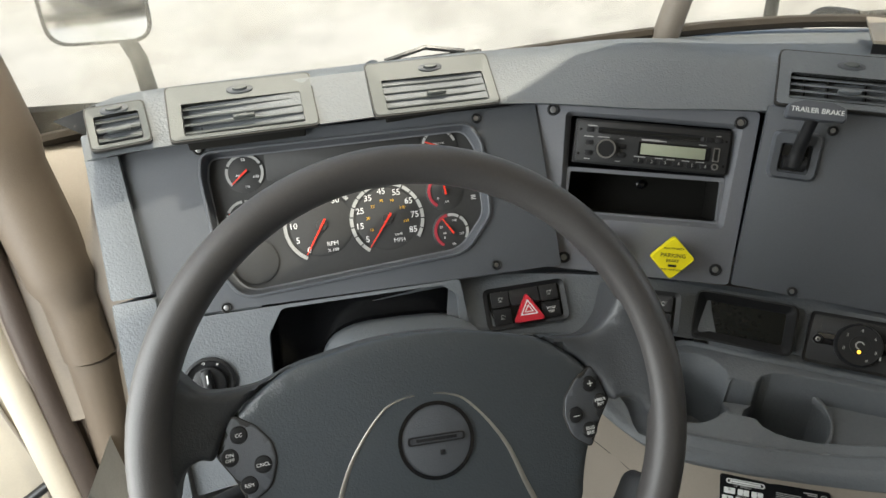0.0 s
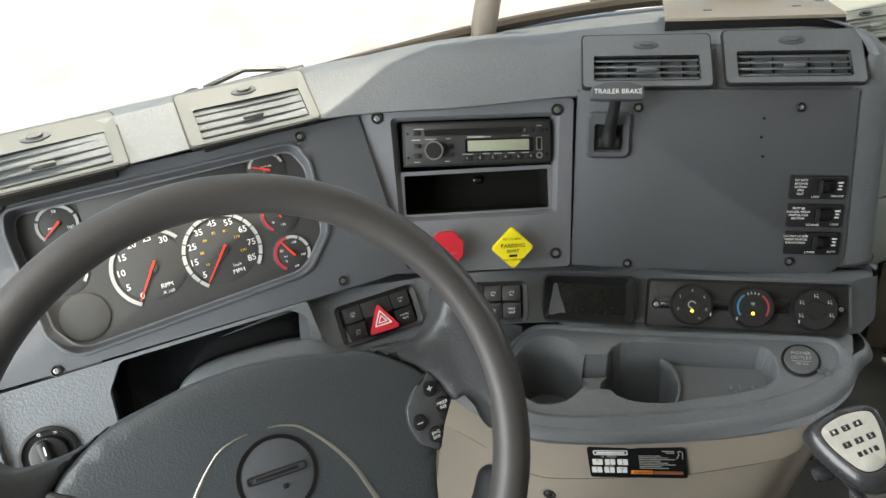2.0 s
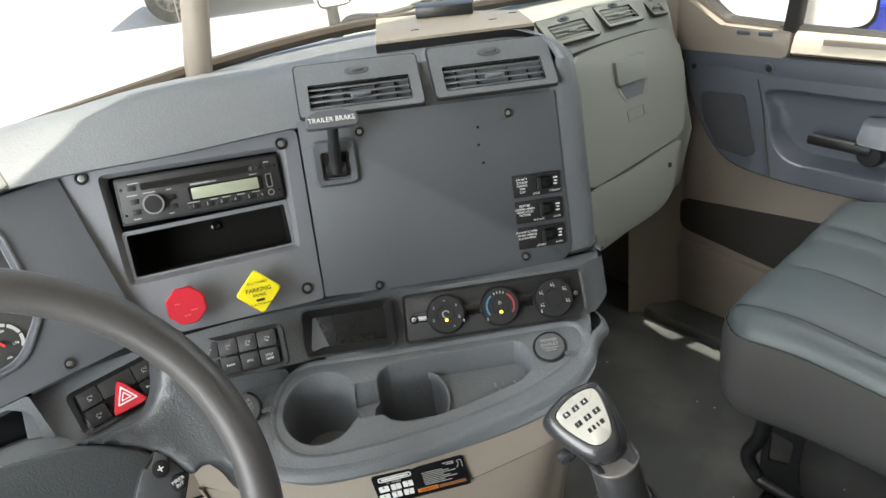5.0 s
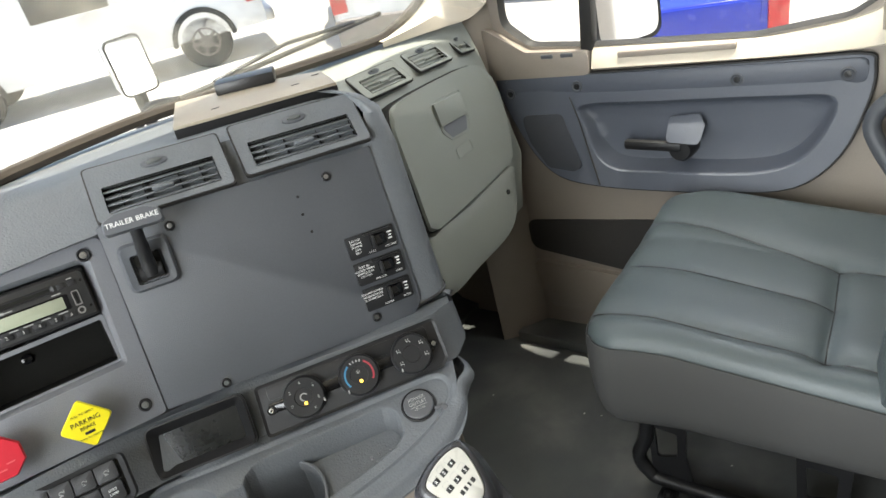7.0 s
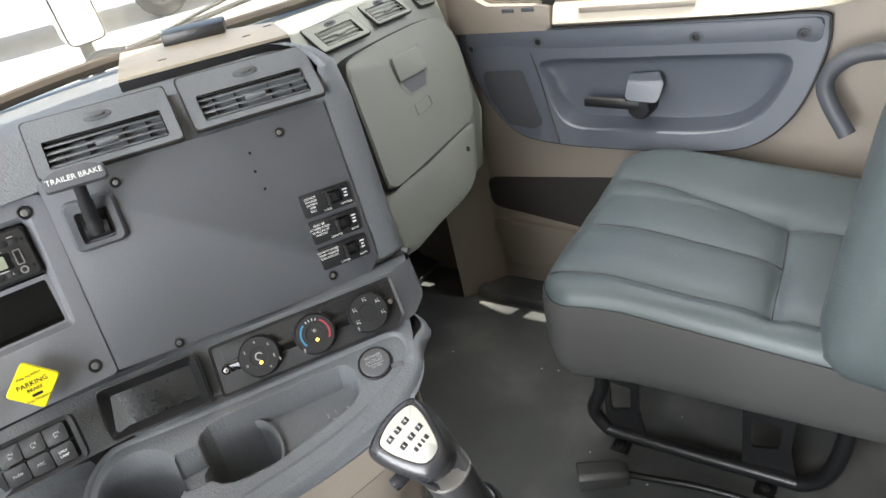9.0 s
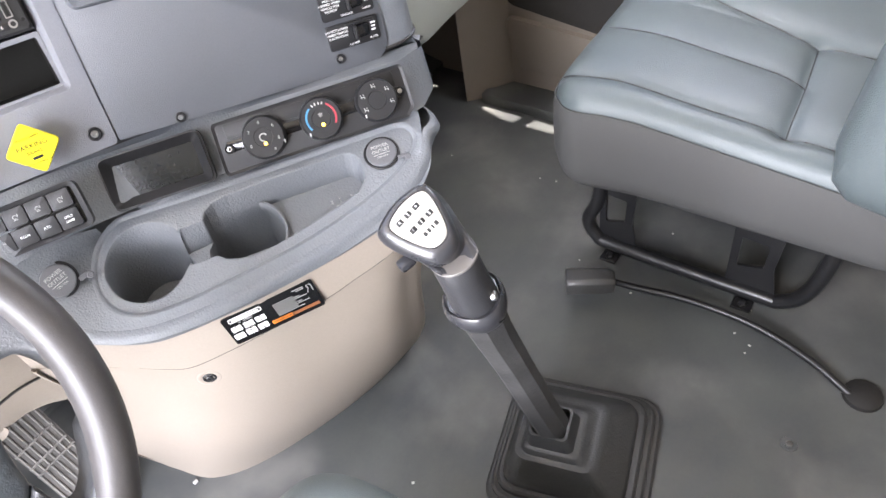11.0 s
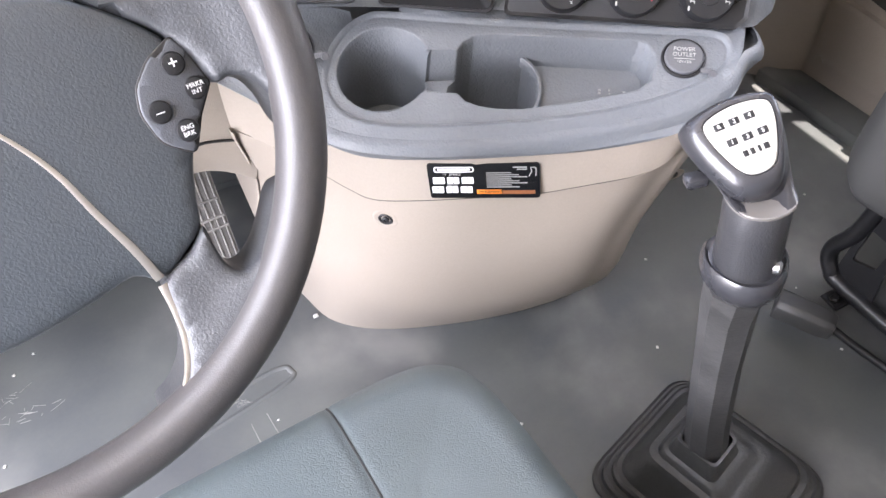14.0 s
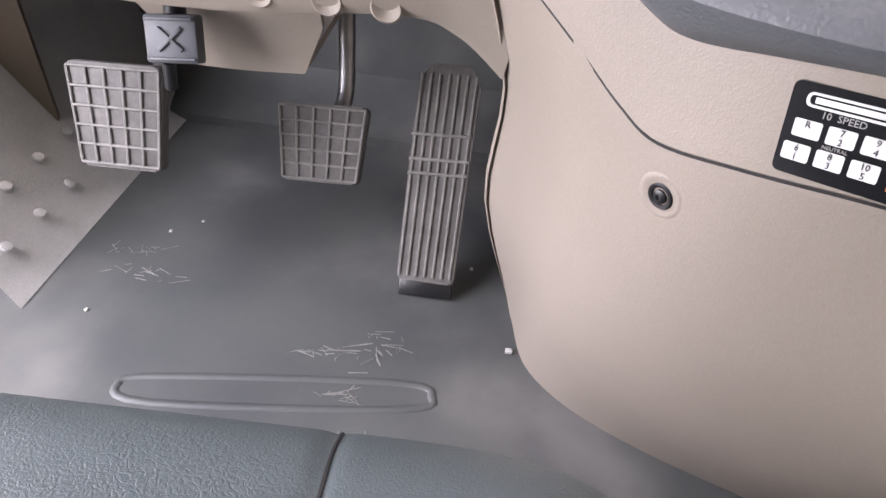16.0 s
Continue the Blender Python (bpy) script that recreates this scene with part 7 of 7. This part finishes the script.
dr = thing("door_right", "closed tan passenger door with a grey armrest panel", "door", DOOR_AT, kind="structure")
W_IN = rounded([(-0.53, 0.80), (-0.47, 0.752), (-0.335, 0.742), (-0.02, 0.733), (0.125, 0.752), (0.20, 0.80), (0.25, 1.45), (-0.30, 1.45), (-0.52, 1.0)], [0.04, 0.05, 0.02, 0.02, 0.06, 0.05, 0.05, 0.08, 0.05])
part("shell", holed(rounded([(-0.66, 0.05), (0.42, 0.05), (0.44, 0.70), (0.42, 1.55), (-0.36, 1.55), (-0.62, 0.98)], [0.10, 0.06, 0.01, 0.05, 0.05, 0.05]), [W_IN], -0.020, 0.0), TAN, dr, "tan moulded door shell")
part("window_seal", ring(W_IN, [(-0.14 + (x + 0.14) * 0.984, 1.05 + (y - 1.05) * 0.982) for x, y in W_IN], -0.018, 0.003, -0.006), SEAL, dr, "black window seal")
wg = part("window_glass", plate(W_IN, -0.016, -0.012), GLASS, dr, "clear side glass", smooth=False)
wg.visible_shadow = False
part("window_post", moved(box(0.026, 0.72, 0.03, 0.004, (0, 0.36, -0.004)), Matrix.Translation((-0.337, 0.735, 0)) @ Matrix.Rotation(radians(-6), 4, "Z")), SEAL, dr, "dark quarter window post")
SILL = [(-0.325, 0.741, 0.700), (-0.18, 0.737, 0.700), (-0.02, 0.733, 0.700), (0.06, 0.740, 0.701), (0.125, 0.751, 0.703), (0.17, 0.768, 0.707), (0.20, 0.796, 0.717), (0.24, 0.87, 0.74)]
sill_rows = [spline([(x, a * (1 - f) + c * f, z) for x, a, c in SILL], 4) for f, z in ((0.0, -0.004), (0.06, 0.004), (0.35, 0.012), (0.75, 0.019), (0.95, 0.0215), (1.0, 0.019), (1.0, 0.0))]
part("sill", loft(sill_rows), CREAM, dr, "pale padded window sill")
part("sill_groove", box(0.22, 0.012, 0.012, 0.003, (-0.16, 0.724, 0.012)), TAN, dr)
part("sill_front", moved(plate(rounded([(-0.60, 0.69), (-0.33, 0.69), (-0.33, 0.738), (-0.47, 0.745), (-0.56, 0.80), (-0.61, 0.80)], 0.01), -0.01, 0.022, 0.006), Matrix()), TAN, dr)
for x in (-0.42, -0.375):
    part("window_switch", box(0.028, 0.009, 0.008, 0.002, (x, 0.733, 0.020)), PANEL, dr, "dark sill switch")
A_OUT = [tuple(p)[:2] for p in spline([(x, y, 0) for x, y in [(-0.555, 0.672), (-0.53, 0.692), (-0.30, 0.690), (0.0, 0.692), (0.14, 0.694), (0.158, 0.675), (0.152, 0.62), (0.115, 0.53), (0.045, 0.472), (-0.07, 0.458), (-0.20, 0.456), (-0.326, 0.460), (-0.42, 0.478), (-0.48, 0.53), (-0.535, 0.62)]], 4, True)]
line_up = [Vector((x, y, arm_face(y) - 0.005)) for x, y in offset(A_OUT, 0.0012)]
part("armrest_gap", tube(line_up + line_up[:1], 0.0032, 6), SEAL, dr, "dark shut line round the armrest panel")
A_HOLE = [tuple(p)[:2] for p in spline([(x, y, 0) for x, y in [(-0.362, 0.628), (-0.2, 0.632), (0.02, 0.634), (0.105, 0.628), (0.098, 0.575), (0.05, 0.515), (-0.03, 0.492), (-0.17, 0.490), (-0.29, 0.494), (-0.335, 0.53), (-0.352, 0.58)]], 4, True)]
arm = holed(A_OUT[::-1], [A_HOLE], 0.0, 0.034)
for v in arm.verts:
    v.co.z = arm_face(v.co.y) if v.co.z > 0.01 else 0.0
part("armrest_panel", arm, DOOR_GREY, dr, "blue-grey armrest panel")


def cup_row(k, ky, z):
    """A row of the pull recess: drawn in by k and ky, part of the way z from the panel's face to the recess floor."""
    row = []
    for x, y in A_HOLE:
        yy = 0.575 + (y - 0.575) * ky
        row.append((-0.13 + (x + 0.13) * k, yy, arm_face(y) * (1 - z) + (0.006 + 0.02 * max(0.0, 0.55 - yy)) * z))
    return row


part("armrest_recess", loft([cup_row(1.0, 1.0, 0.0), cup_row(0.988, 0.972, 0.05), cup_row(0.972, 0.93, 0.22), cup_row(0.945, 0.86, 0.66), cup_row(0.91, 0.78, 0.92), cup_row(0.82, 0.66, 1.0), cup_row(0.4, 0.3, 1.0), cup_row(0.002, 0.002, 1.0)], close_u=True), DOOR_GREY, dr)
part("rail_band", plate(rounded([(-0.540, 0.648), (0.150, 0.648), (0.152, 0.690), (-0.532, 0.690)], 0.012), 0.004, 0.020, 0.004, 3), DOOR_GREY, dr)
for x, z in ((-0.525, 0.657), (-0.363, 0.667), (-0.050, 0.665), (0.123, 0.665)):
    screw(dr, x, z, 0.0205, 0.012, PANEL, BLACK_STEEL)
grille = plate(rounded([(-0.505, 0.610), (-0.405, 0.612), (-0.380, 0.545), (-0.362, 0.500), (-0.385, 0.490), (-0.445, 0.498), (-0.485, 0.550)], 0.016), 0.0, 0.004, 0.0015)
for v in grille.verts:
    v.co.z += arm_face(v.co.y) - 0.002
part("speaker_grille", grille, mat("speaker_cloth", (0.040, 0.043, 0.050), 0.8, grain=0.4, scale=600, vary=0.1), dr, "dark speaker grille")
part("panel_seam", tube([(x, y, arm_face(y) + 0.0004) for x, y in ((-0.383, 0.645), (-0.366, 0.60), (-0.346, 0.53), (-0.326, 0.462))], 0.0018, 6), SEAL, dr)
bezel = plate(rounded([(-0.176, 0.560), (-0.112, 0.556), (-0.106, 0.585), (-0.118, 0.604), (-0.176, 0.600)], 0.008), 0.0, 0.004, 0.0015)
for v in bezel.verts:
    v.co.z += 0.018 + 0.75 * (0.604 - v.co.y)
part("handle_bezel", bezel, DOOR_GREY, dr, "raised bezel above the handle pivot")
hd = part("inner_handle", moved(box(0.115, 0.020, 0.016, 0.006), pose(-0.205, 0.550, 0.046, 0, 0, -3)), BLACK, dr, "black pull handle")
part("handle_boss", moved(lathe([(0.026, -0.04), (0.024, 0.0), (0.020, 0.006), (0.001, 0.007)], 24), pose(-0.152, 0.541, 0.044)), BLACK, hd)
# No hollow here: a flush plate whose dark colour paints the pocket's shade.
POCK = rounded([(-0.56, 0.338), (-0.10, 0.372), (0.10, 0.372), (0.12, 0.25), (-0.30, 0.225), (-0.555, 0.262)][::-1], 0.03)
part("map_pocket", plate(POCK, 0.0, 0.004, 0.001), mat("pocket_shade", (0.034, 0.031, 0.028), 0.85, grain=0.4, scale=500, vary=0.2), dr, "flat dark sheet painted as the shaded map pocket opening")
part("pocket_front", plate(rounded([(-0.56, 0.235), (-0.30, 0.215), (0.25, 0.23), (0.25, 0.10), (-0.52, 0.10)][::-1], 0.02), 0.0, 0.016, 0.008), TAN, dr, "moulded pocket front")
part("lock_pin", tube([(0.175, 0.735, 0.03), (0.175, 0.775, 0.03)], 0.006, 10), TAN, dr)
part("sill_step", box(1.0, 0.05, 0.10, 0.004, (-0.1, 0.025, 0.03)), FLOOR, dr, "dark rubber door step")
hinge = loft([[(1.60, 0.66, z), (1.655, 0.60, z), (1.70, 0.57, z)] for z in (0.0, 0.4, 0.86)])
solo("hinge_pillar_right", hinge, TAN, "tan pillar trim ahead of the passenger door", "pillar", kind="structure")
solo("wall_right_front", box(0.04, 0.50, 0.86, 0.0, (1.735, 0.82, 0.42)), TAN, "tan side wall of the passenger foot well", "wall", kind="structure")
solo("wall_left_front", box(0.04, 0.44, 0.78, 0.0, (-0.44, 0.85, 0.38)), TAN, "tan side wall of the driver foot well", "wall", kind="structure")
solo("wall_right", box(0.06, 1.5, 1.65, 0.0, (1.745, -1.17, 0.80)), TAN, "tan trim behind the passenger door", "wall", kind="structure")
solo("wall_left", box(0.06, 1.6, 1.65, 0.0, (-0.50, -1.20, 0.80)), TAN, "tan trim behind the driver's door opening", "wall", kind="structure")


def pillar(name, p, q, r, label):
    solo(name, tube(spline([p, ((p[0] + q[0]) / 2, (p[1] + q[1]) / 2 + 0.02, (p[2] + q[2]) / 2), q], 6), r, 14), CREAM, label, "pillar", kind="structure")


pillar("pillar_left", (-0.40, 0.36, 0.84), (-0.36, 0.22, 1.56), 0.05, "pale trim of the driver's windshield pillar")
solo("roof_rail_right", box(0.08, 1.2, 0.1, 0.02, (1.672, -0.1, 1.55)), CREAM, "pale roof rail trim", "trim", kind="structure")
solo("roof_rail_left", box(0.08, 1.0, 0.1, 0.02, (-0.44, -0.15, 1.56)), CREAM, "pale roof rail trim", "trim", kind="structure")

corner = [(1.40, 0.630, 0.838), (1.47, 0.615, 0.836), (1.55, 0.595, 0.834), (1.63, 0.57, 0.836), (1.682, 0.55, 0.88), (1.690, 0.53, 1.03), (1.690, 0.49, 1.22), (1.690, 0.42, 1.5)]
solo("pillar_foot_right", loft([spline(BEND, 5), spline([tuple(Vector(p).lerp(Vector(q), 0.5) + Vector((0, -0.012, 0.004))) for p, q in zip(BEND, corner)], 5), spline(corner, 5)]), CREAM, "pale trim at the foot of the passenger windshield pillar", "trim", kind="structure")

# ---- driver's door opening
inner = loft([spline(r, 5) for r in ([(-0.36, 0.64, 0.84), (-0.25, 0.68, 0.795), (-0.125, 0.70, 0.775)], [(-0.33, 0.60, 0.76), (-0.22, 0.63, 0.735), (-0.122, 0.645, 0.72)], [(-0.30, 0.57, 0.66), (-0.18, 0.595, 0.655), (-0.118, 0.60, 0.65)], [(-0.25, 0.57, 0.40), (-0.17, 0.59, 0.40), (-0.11, 0.60, 0.40)])])
solo("pillar_trim_left", inner, TAN, "tan trim between the door post and the dash end", "trim", kind="structure")
solo("grab_post", tube(spline([(-0.245, 0.60, 0.93), (-0.222, 0.60, 0.80), (-0.195, 0.60, 0.62), (-0.188, 0.60, 0.50)], 6), [0.050] * 7 + [0.044] * 6 + [0.036] * 6, 18), BROWN_TRIM, "tan moulded post inside the driver's door opening", "post", kind="structure")
solo("grab_post_lower", tube([(-0.187, 0.60, 0.497), (-0.192, 0.60, 0.36), (-0.20, 0.60, 0.0)], [0.034, 0.030, 0.030], 18), BROWN_TRIM, "lower tan post beside the kick panel", "post", kind="structure")
solo("door_seal_left", tube(spline([(-0.30, 0.56, 1.0), (-0.265, 0.58, 0.72), (-0.255, 0.58, 0.55), (-0.245, 0.58, 0.38), (-0.235, 0.58, 0.2), (-0.23, 0.56, 0.0)], 6), 0.017, 10), mat("brown_rubber", (0.060, 0.044, 0.036), 0.55, grain=0.3, scale=400, vary=0.15), "brown rubber door seal with a folded lip", "seal", kind="structure")
solo("door_seal_lip", tube(spline([(-0.272, 0.575, 1.0), (-0.238, 0.595, 0.72), (-0.228, 0.597, 0.55), (-0.218, 0.597, 0.38), (-0.210, 0.597, 0.2), (-0.205, 0.58, 0.0)], 6), 0.010, 10), BROWN_TRIM, "thin brown lip beside the door seal", "seal", kind="structure")
solo("hinge_pillar_left", loft([[(-0.30, 0.63, z), (-0.24, 0.626, z), (-0.17, 0.64, z), (-0.12, 0.66, z)] for z in (0.0, 0.3, 0.64)], thick=0.01), BROWN_TRIM, "brown hinge pillar behind the door seal", "pillar", kind="structure")
solo("door_jamb_left", tube(spline([(-0.345, 0.56, 1.0), (-0.305, 0.58, 0.72), (-0.293, 0.58, 0.55), (-0.280, 0.58, 0.38), (-0.268, 0.58, 0.2), (-0.262, 0.56, 0.0)], 6), 0.022, 10), CREAM, "pale painted door jamb", "jamb", kind="structure")
dl = thing("door_left", "open driver's door with a tan inner panel", "door", axes((-0.268, 0.622, 0.0), (-0.95, -0.31, 0.0), (-0.31, 0.95, 0.0)), kind="structure")
part("panel", plate(rounded([(0.0, -0.25), (0.85, -0.25), (0.85, 0.70), (0.0, 0.70)], 0.01), 0.0, 0.06, 0.004), CREAM, dl, "pale door inner panel")
part("pull", box(0.02, 0.12, 0.02, 0.004, (0.06, 0.55, -0.01)), PANEL, dl)
part("check_strap", tube([(0.0, 0.30, -0.03), (0.03, 0.292, -0.035), (0.16, 0.235, -0.05)], [0.012, 0.008, 0.008], 10), BLACK_STEEL, dl, "dark check strap")
part("panel_seam", tube([(0.055, -0.2, -0.002), (0.045, 0.30, -0.002), (0.075, 0.48, -0.002), (0.085, 0.68, -0.002)], 0.003, 6), TAN, dl)


# ---- outside
CONCRETE = mat("pale_concrete", (0.60, 0.57, 0.51), 0.8, grain=0.5, scale=30, vary=0.12, patch=0.6)
PAINT_W = mat("white_car_paint", (0.78, 0.78, 0.76), 0.25, vary=0.03, coat=0.6)
PAINT_B = mat("blue_car_paint", (0.015, 0.035, 0.42), 0.25, vary=0.06, coat=0.6)
TYRE = mat("tyre_rubber", (0.02, 0.02, 0.02), 0.8, grain=0.4, scale=120)
LAMP_RED = mat("tail_lamp_red", (0.55, 0.03, 0.03), 0.2, vary=0.1, coat=0.5)
DARK_GLASS = mat("dark_glass", (0.02, 0.022, 0.025), 0.08, vary=0.05)
def ground_z(x, y):
    return -1.25 + 0.075 * (0.56 * x + 0.83 * y) - 0.25 * min(3.4, max(0.0, x - 3.0 - 0.8 * y))


def on_ground(x, y, rz):
    return Matrix.Translation((x, y, ground_z(x, y))) @ Vector((0, 0, 1)).rotation_difference(Vector((-0.042, -0.062, 1))).to_matrix().to_4x4() @ pose(0, 0, 0, 0, 0, rz)


solo("ground", loft([[(x, y, ground_z(x, y) if abs(x) < 100 else ground_z(math.copysign(60, x), math.copysign(60, y))) for x in [-1500, -60, -20] + list(range(-4, 20)) + [25, 60, 1500]] for y in [-1500, -60, -20] + list(range(-6, 16)) + [20, 60, 1500]]), CONCRETE, "pale sunlit concrete lot", "ground", kind="structure")


def wheel_set(parent, x, y, r, w=0.22):
    k = part("wheel", moved(lathe([(r * 0.55, -w / 2), (r * 0.9, -w / 2), (r, -w * 0.35), (r, w * 0.35), (r * 0.9, w / 2), (r * 0.55, w / 2)], 36), Matrix.Translation((x, y, r)) @ Matrix.Rotation(radians(90), 4, "Y")), TYRE, parent, "black tyre")
    for s in (-1, 1):
        part("hub", moved(lathe([(r * 0.56, -0.03), (r * 0.56, 0.02), (r * 0.5, 0.03), (r * 0.42, 0.0), (r * 0.2, 0.03), (0.01, 0.03)], 24), Matrix.Translation((x + s * w * 0.4, y, r)) @ Matrix.Rotation(radians(90 * s), 4, "Y")), SILVER, k, "pale alloy wheel")
        for a in range(5):
            t = 2 * math.pi * a / 5
            part("spoke", moved(box(0.05, r * 0.3, 0.02, 0.006), Matrix.Translation((x + s * (w * 0.4 + 0.03), y, r)) @ Matrix.Rotation(radians(90 * s), 4, "Y") @ Matrix.Rotation(t, 4, "Z") @ Matrix.Translation((0, r * 0.36, 0))), SILVER, k)


def body_side(pts, half, r=0.05):
    """A car body drawn from its side outline (y, z), rounded along its edges."""
    bm = bmesh.new()
    o = rounded(pts, r, 4)
    rows = [[bm.verts.new((x, cy + (y - cy) * s, cz + (z - cz) * s)) for y, z in o] for x, s, cy, cz in ((-half, 0.97, 0, 0.8), (-half * 0.95, 1.0, 0, 0.8), (half * 0.95, 1.0, 0, 0.8), (half, 0.97, 0, 0.8))]
    n = len(o)
    for a in range(3):
        for i in range(n):
            bm.faces.new((rows[a][i], rows[a][(i + 1) % n], rows[a + 1][(i + 1) % n], rows[a + 1][i]))
    bm.faces.new(rows[0][::-1])
    bm.faces.new(rows[-1])
    return bm


def pickup(m, paint, label):
    v = thing("pickup_truck", label, "pickup truck", m, "parked vehicles")
    part("body", body_side([(-2.7, 0.45), (2.6, 0.45), (2.7, 0.95), (2.55, 1.15), (1.3, 1.18), (0.75, 1.78), (-0.75, 1.80), (-1.0, 1.2), (-2.7, 1.2)], 0.95), paint, v)
    for s in (-1, 1):
        part("side_glass", box(0.02, 1.1, 0.42, 0.004, (s * 0.945, 0.0, 1.46)), DARK_GLASS, v)
        part("arch", moved(arc_band(0.42, 0.50, 0, 180, -0.02, 0.02, 20), Matrix.Translation((s * 0.95, 1.75, 0.42)) @ Matrix.Rotation(radians(90), 4, "Z") @ Matrix.Rotation(radians(90), 4, "X")), TYRE, v, "black wheel arch")
        part("arch", moved(arc_band(0.42, 0.50, 0, 180, -0.02, 0.02, 20), Matrix.Translation((s * 0.95, -1.7, 0.42)) @ Matrix.Rotation(radians(90), 4, "Z") @ Matrix.Rotation(radians(90), 4, "X")), TYRE, v, "black wheel arch")
        part("tail_lamp", box(0.20, 0.26, 0.40, 0.02, (s * 0.86, -2.60, 1.0)), LAMP_RED, v, "red tail lamp")
        part("head_lamp", box(0.3, 0.06, 0.22, 0.02, (s * 0.72, 2.64, 0.9)), WHITE, v)
        for y in (1.75, -1.7):
            wheel_set(v, s * 0.84, y, 0.40)
    part("tailgate", box(1.4, 0.03, 0.55, 0.02, (0, -2.70, 0.9)), paint, v)
    part("bumper", box(1.8, 0.16, 0.2, 0.04, (0, -2.76, 0.55)), STEEL, v, "chrome bumper")
    part("rear_glass", box(1.3, 0.02, 0.38, 0.004, (0, -0.86, 1.48)), DARK_GLASS, v)
    return v


pickup(on_ground(6.2, 11.25, 56), PAINT_W, "white pickup truck parked in the sunlit lot")
pickup(on_ground(9.5, 7.7, -45), PAINT_W, "white pickup truck with red tail lamps in the lot")
pickup(on_ground(1.5, 19.5, 85), PAINT_W, "white pickup truck parked far across the lot")
pickup(on_ground(10.42, 3.29, -70), PAINT_B, "deep blue pickup truck parked beside the cab")
solo("retaining_wall", box(0.4, 30, 3.4, 0.03, (13.8, -6, -0.6)), mat("weathered_concrete", (0.30, 0.28, 0.25), 0.85, grain=0.6, scale=12, vary=0.3, patch=1.5), "weathered concrete retaining wall behind the lot", "wall", kind="structure")


def side_mirror(name, m, w, h, label, arm):
    v = thing(name, label, "mirror", m, "door mirrors")
    out = rect(w, h, min(w, h) * 0.22, 0, 0, 6)
    part("housing", dome(out, [(0.7, 0.09), (0.92, 0.06), (1.0, 0.01), (1.0, 0.0)]), PAINT_W, v, "pale mirror housing")
    part("rim", ring(out, [(x * 0.93, y * 0.95) for x, y in out], -0.008, 0.006), SEAL, v)
    part("glass", plate([(x * 0.935, y * 0.955) for x, y in out], -0.006, -0.002), MIRROR, v, "mirror glass")
    part("arm", tube(arm, 0.016, 10), SEAL, v, "black mirror arm")


side_mirror("door_mirror_left", axes((-0.215, 1.1, 0.93), (1, 0.1, 0), (0.05, 1.0, 0.06)), 0.18, 0.20, "driver's side hood mirror on a dark post", [(0.03, 0.08, 0.02), (0.05, 0.14, 0.03), (0.075, 0.36, 0.0)])
side_mirror("hood_mirror", axes((1.285, 1.35, 0.885), (0.97, -0.25, 0.05), (0.2, 0.95, 0.05)), 0.09, 0.14, "white hood mirror in front of the windshield", [(-0.005, 0.06, 0.02), (-0.005, 0.14, 0.025), (0.0, 0.36, 0.0)])
side_mirror("door_mirror_right", axes((2.165, 0.468, 0.80), (0.80, -0.60, 0.0), (0.6, 0.8, 0.0)), 0.19, 0.36, "passenger side mirror with a pale housing", [(-0.10, -0.1, 0.02), (-0.2, -0.16, 0.03), (-0.42, -0.2, 0.0)])
hood = loft([spline([(x, y, z - 0.06 * ((x - 0.66) / 0.9) ** 2 - 0.03 * max(0, abs(x - 0.66) - 0.55)) for x in (-0.2, 0.1, 0.4, 0.66, 0.92, 1.22, 1.5)], 3) for y, z in ((0.95, 0.66), (1.3, 0.60), (1.8, 0.50), (2.4, 0.30), (2.6, 0.0))])
solo("hood", hood, PAINT_W, "white truck hood ahead of the windshield", "hood")
cowl = loft([[p + Vector((0, 0.02, -0.012)) for p in wb], [p + Vector((0, 0.20, -0.10)) for p in wb], [p + Vector((0, 0.34, -0.20)) for p in wb]])
solo("cowl", cowl, PAINT_W, "white painted cowl below the windshield", "cowl", kind="structure")


def wiper(a, b, c):
    v = thing("windshield_wiper", "black windshield wiper resting on the glass", "wiper", None, "wipers")
    part("arm", tube(spline([a, ((a[0] + b[0]) / 2, (a[1] + b[1]) / 2 + 0.02, (a[2] + b[2]) / 2 + 0.02), b], 5), 0.006, 8), BLACK_STEEL, v)
    part("blade", tube(spline([b, c], 5), 0.005, 6), SEAL, v, "rubber blade")
    mid = Vector(b).lerp(Vector(c), 0.5)
    part("bridge", tube([Vector(b).lerp(Vector(c), 0.15) + Vector((0, 0.0, 0.004)), mid + Vector((0, 0.0, 0.016)), Vector(b).lerp(Vector(c), 0.85) + Vector((0, 0.0, 0.004))], 0.004, 6), BLACK_STEEL, v)


wiper((0.95, 0.80, 0.83), (1.00, 0.722, 0.876), (1.44, 0.655, 0.896))
wiper((0.27, 0.81, 0.775), (0.235, 0.728, 0.842), (0.40, 0.728, 0.853))
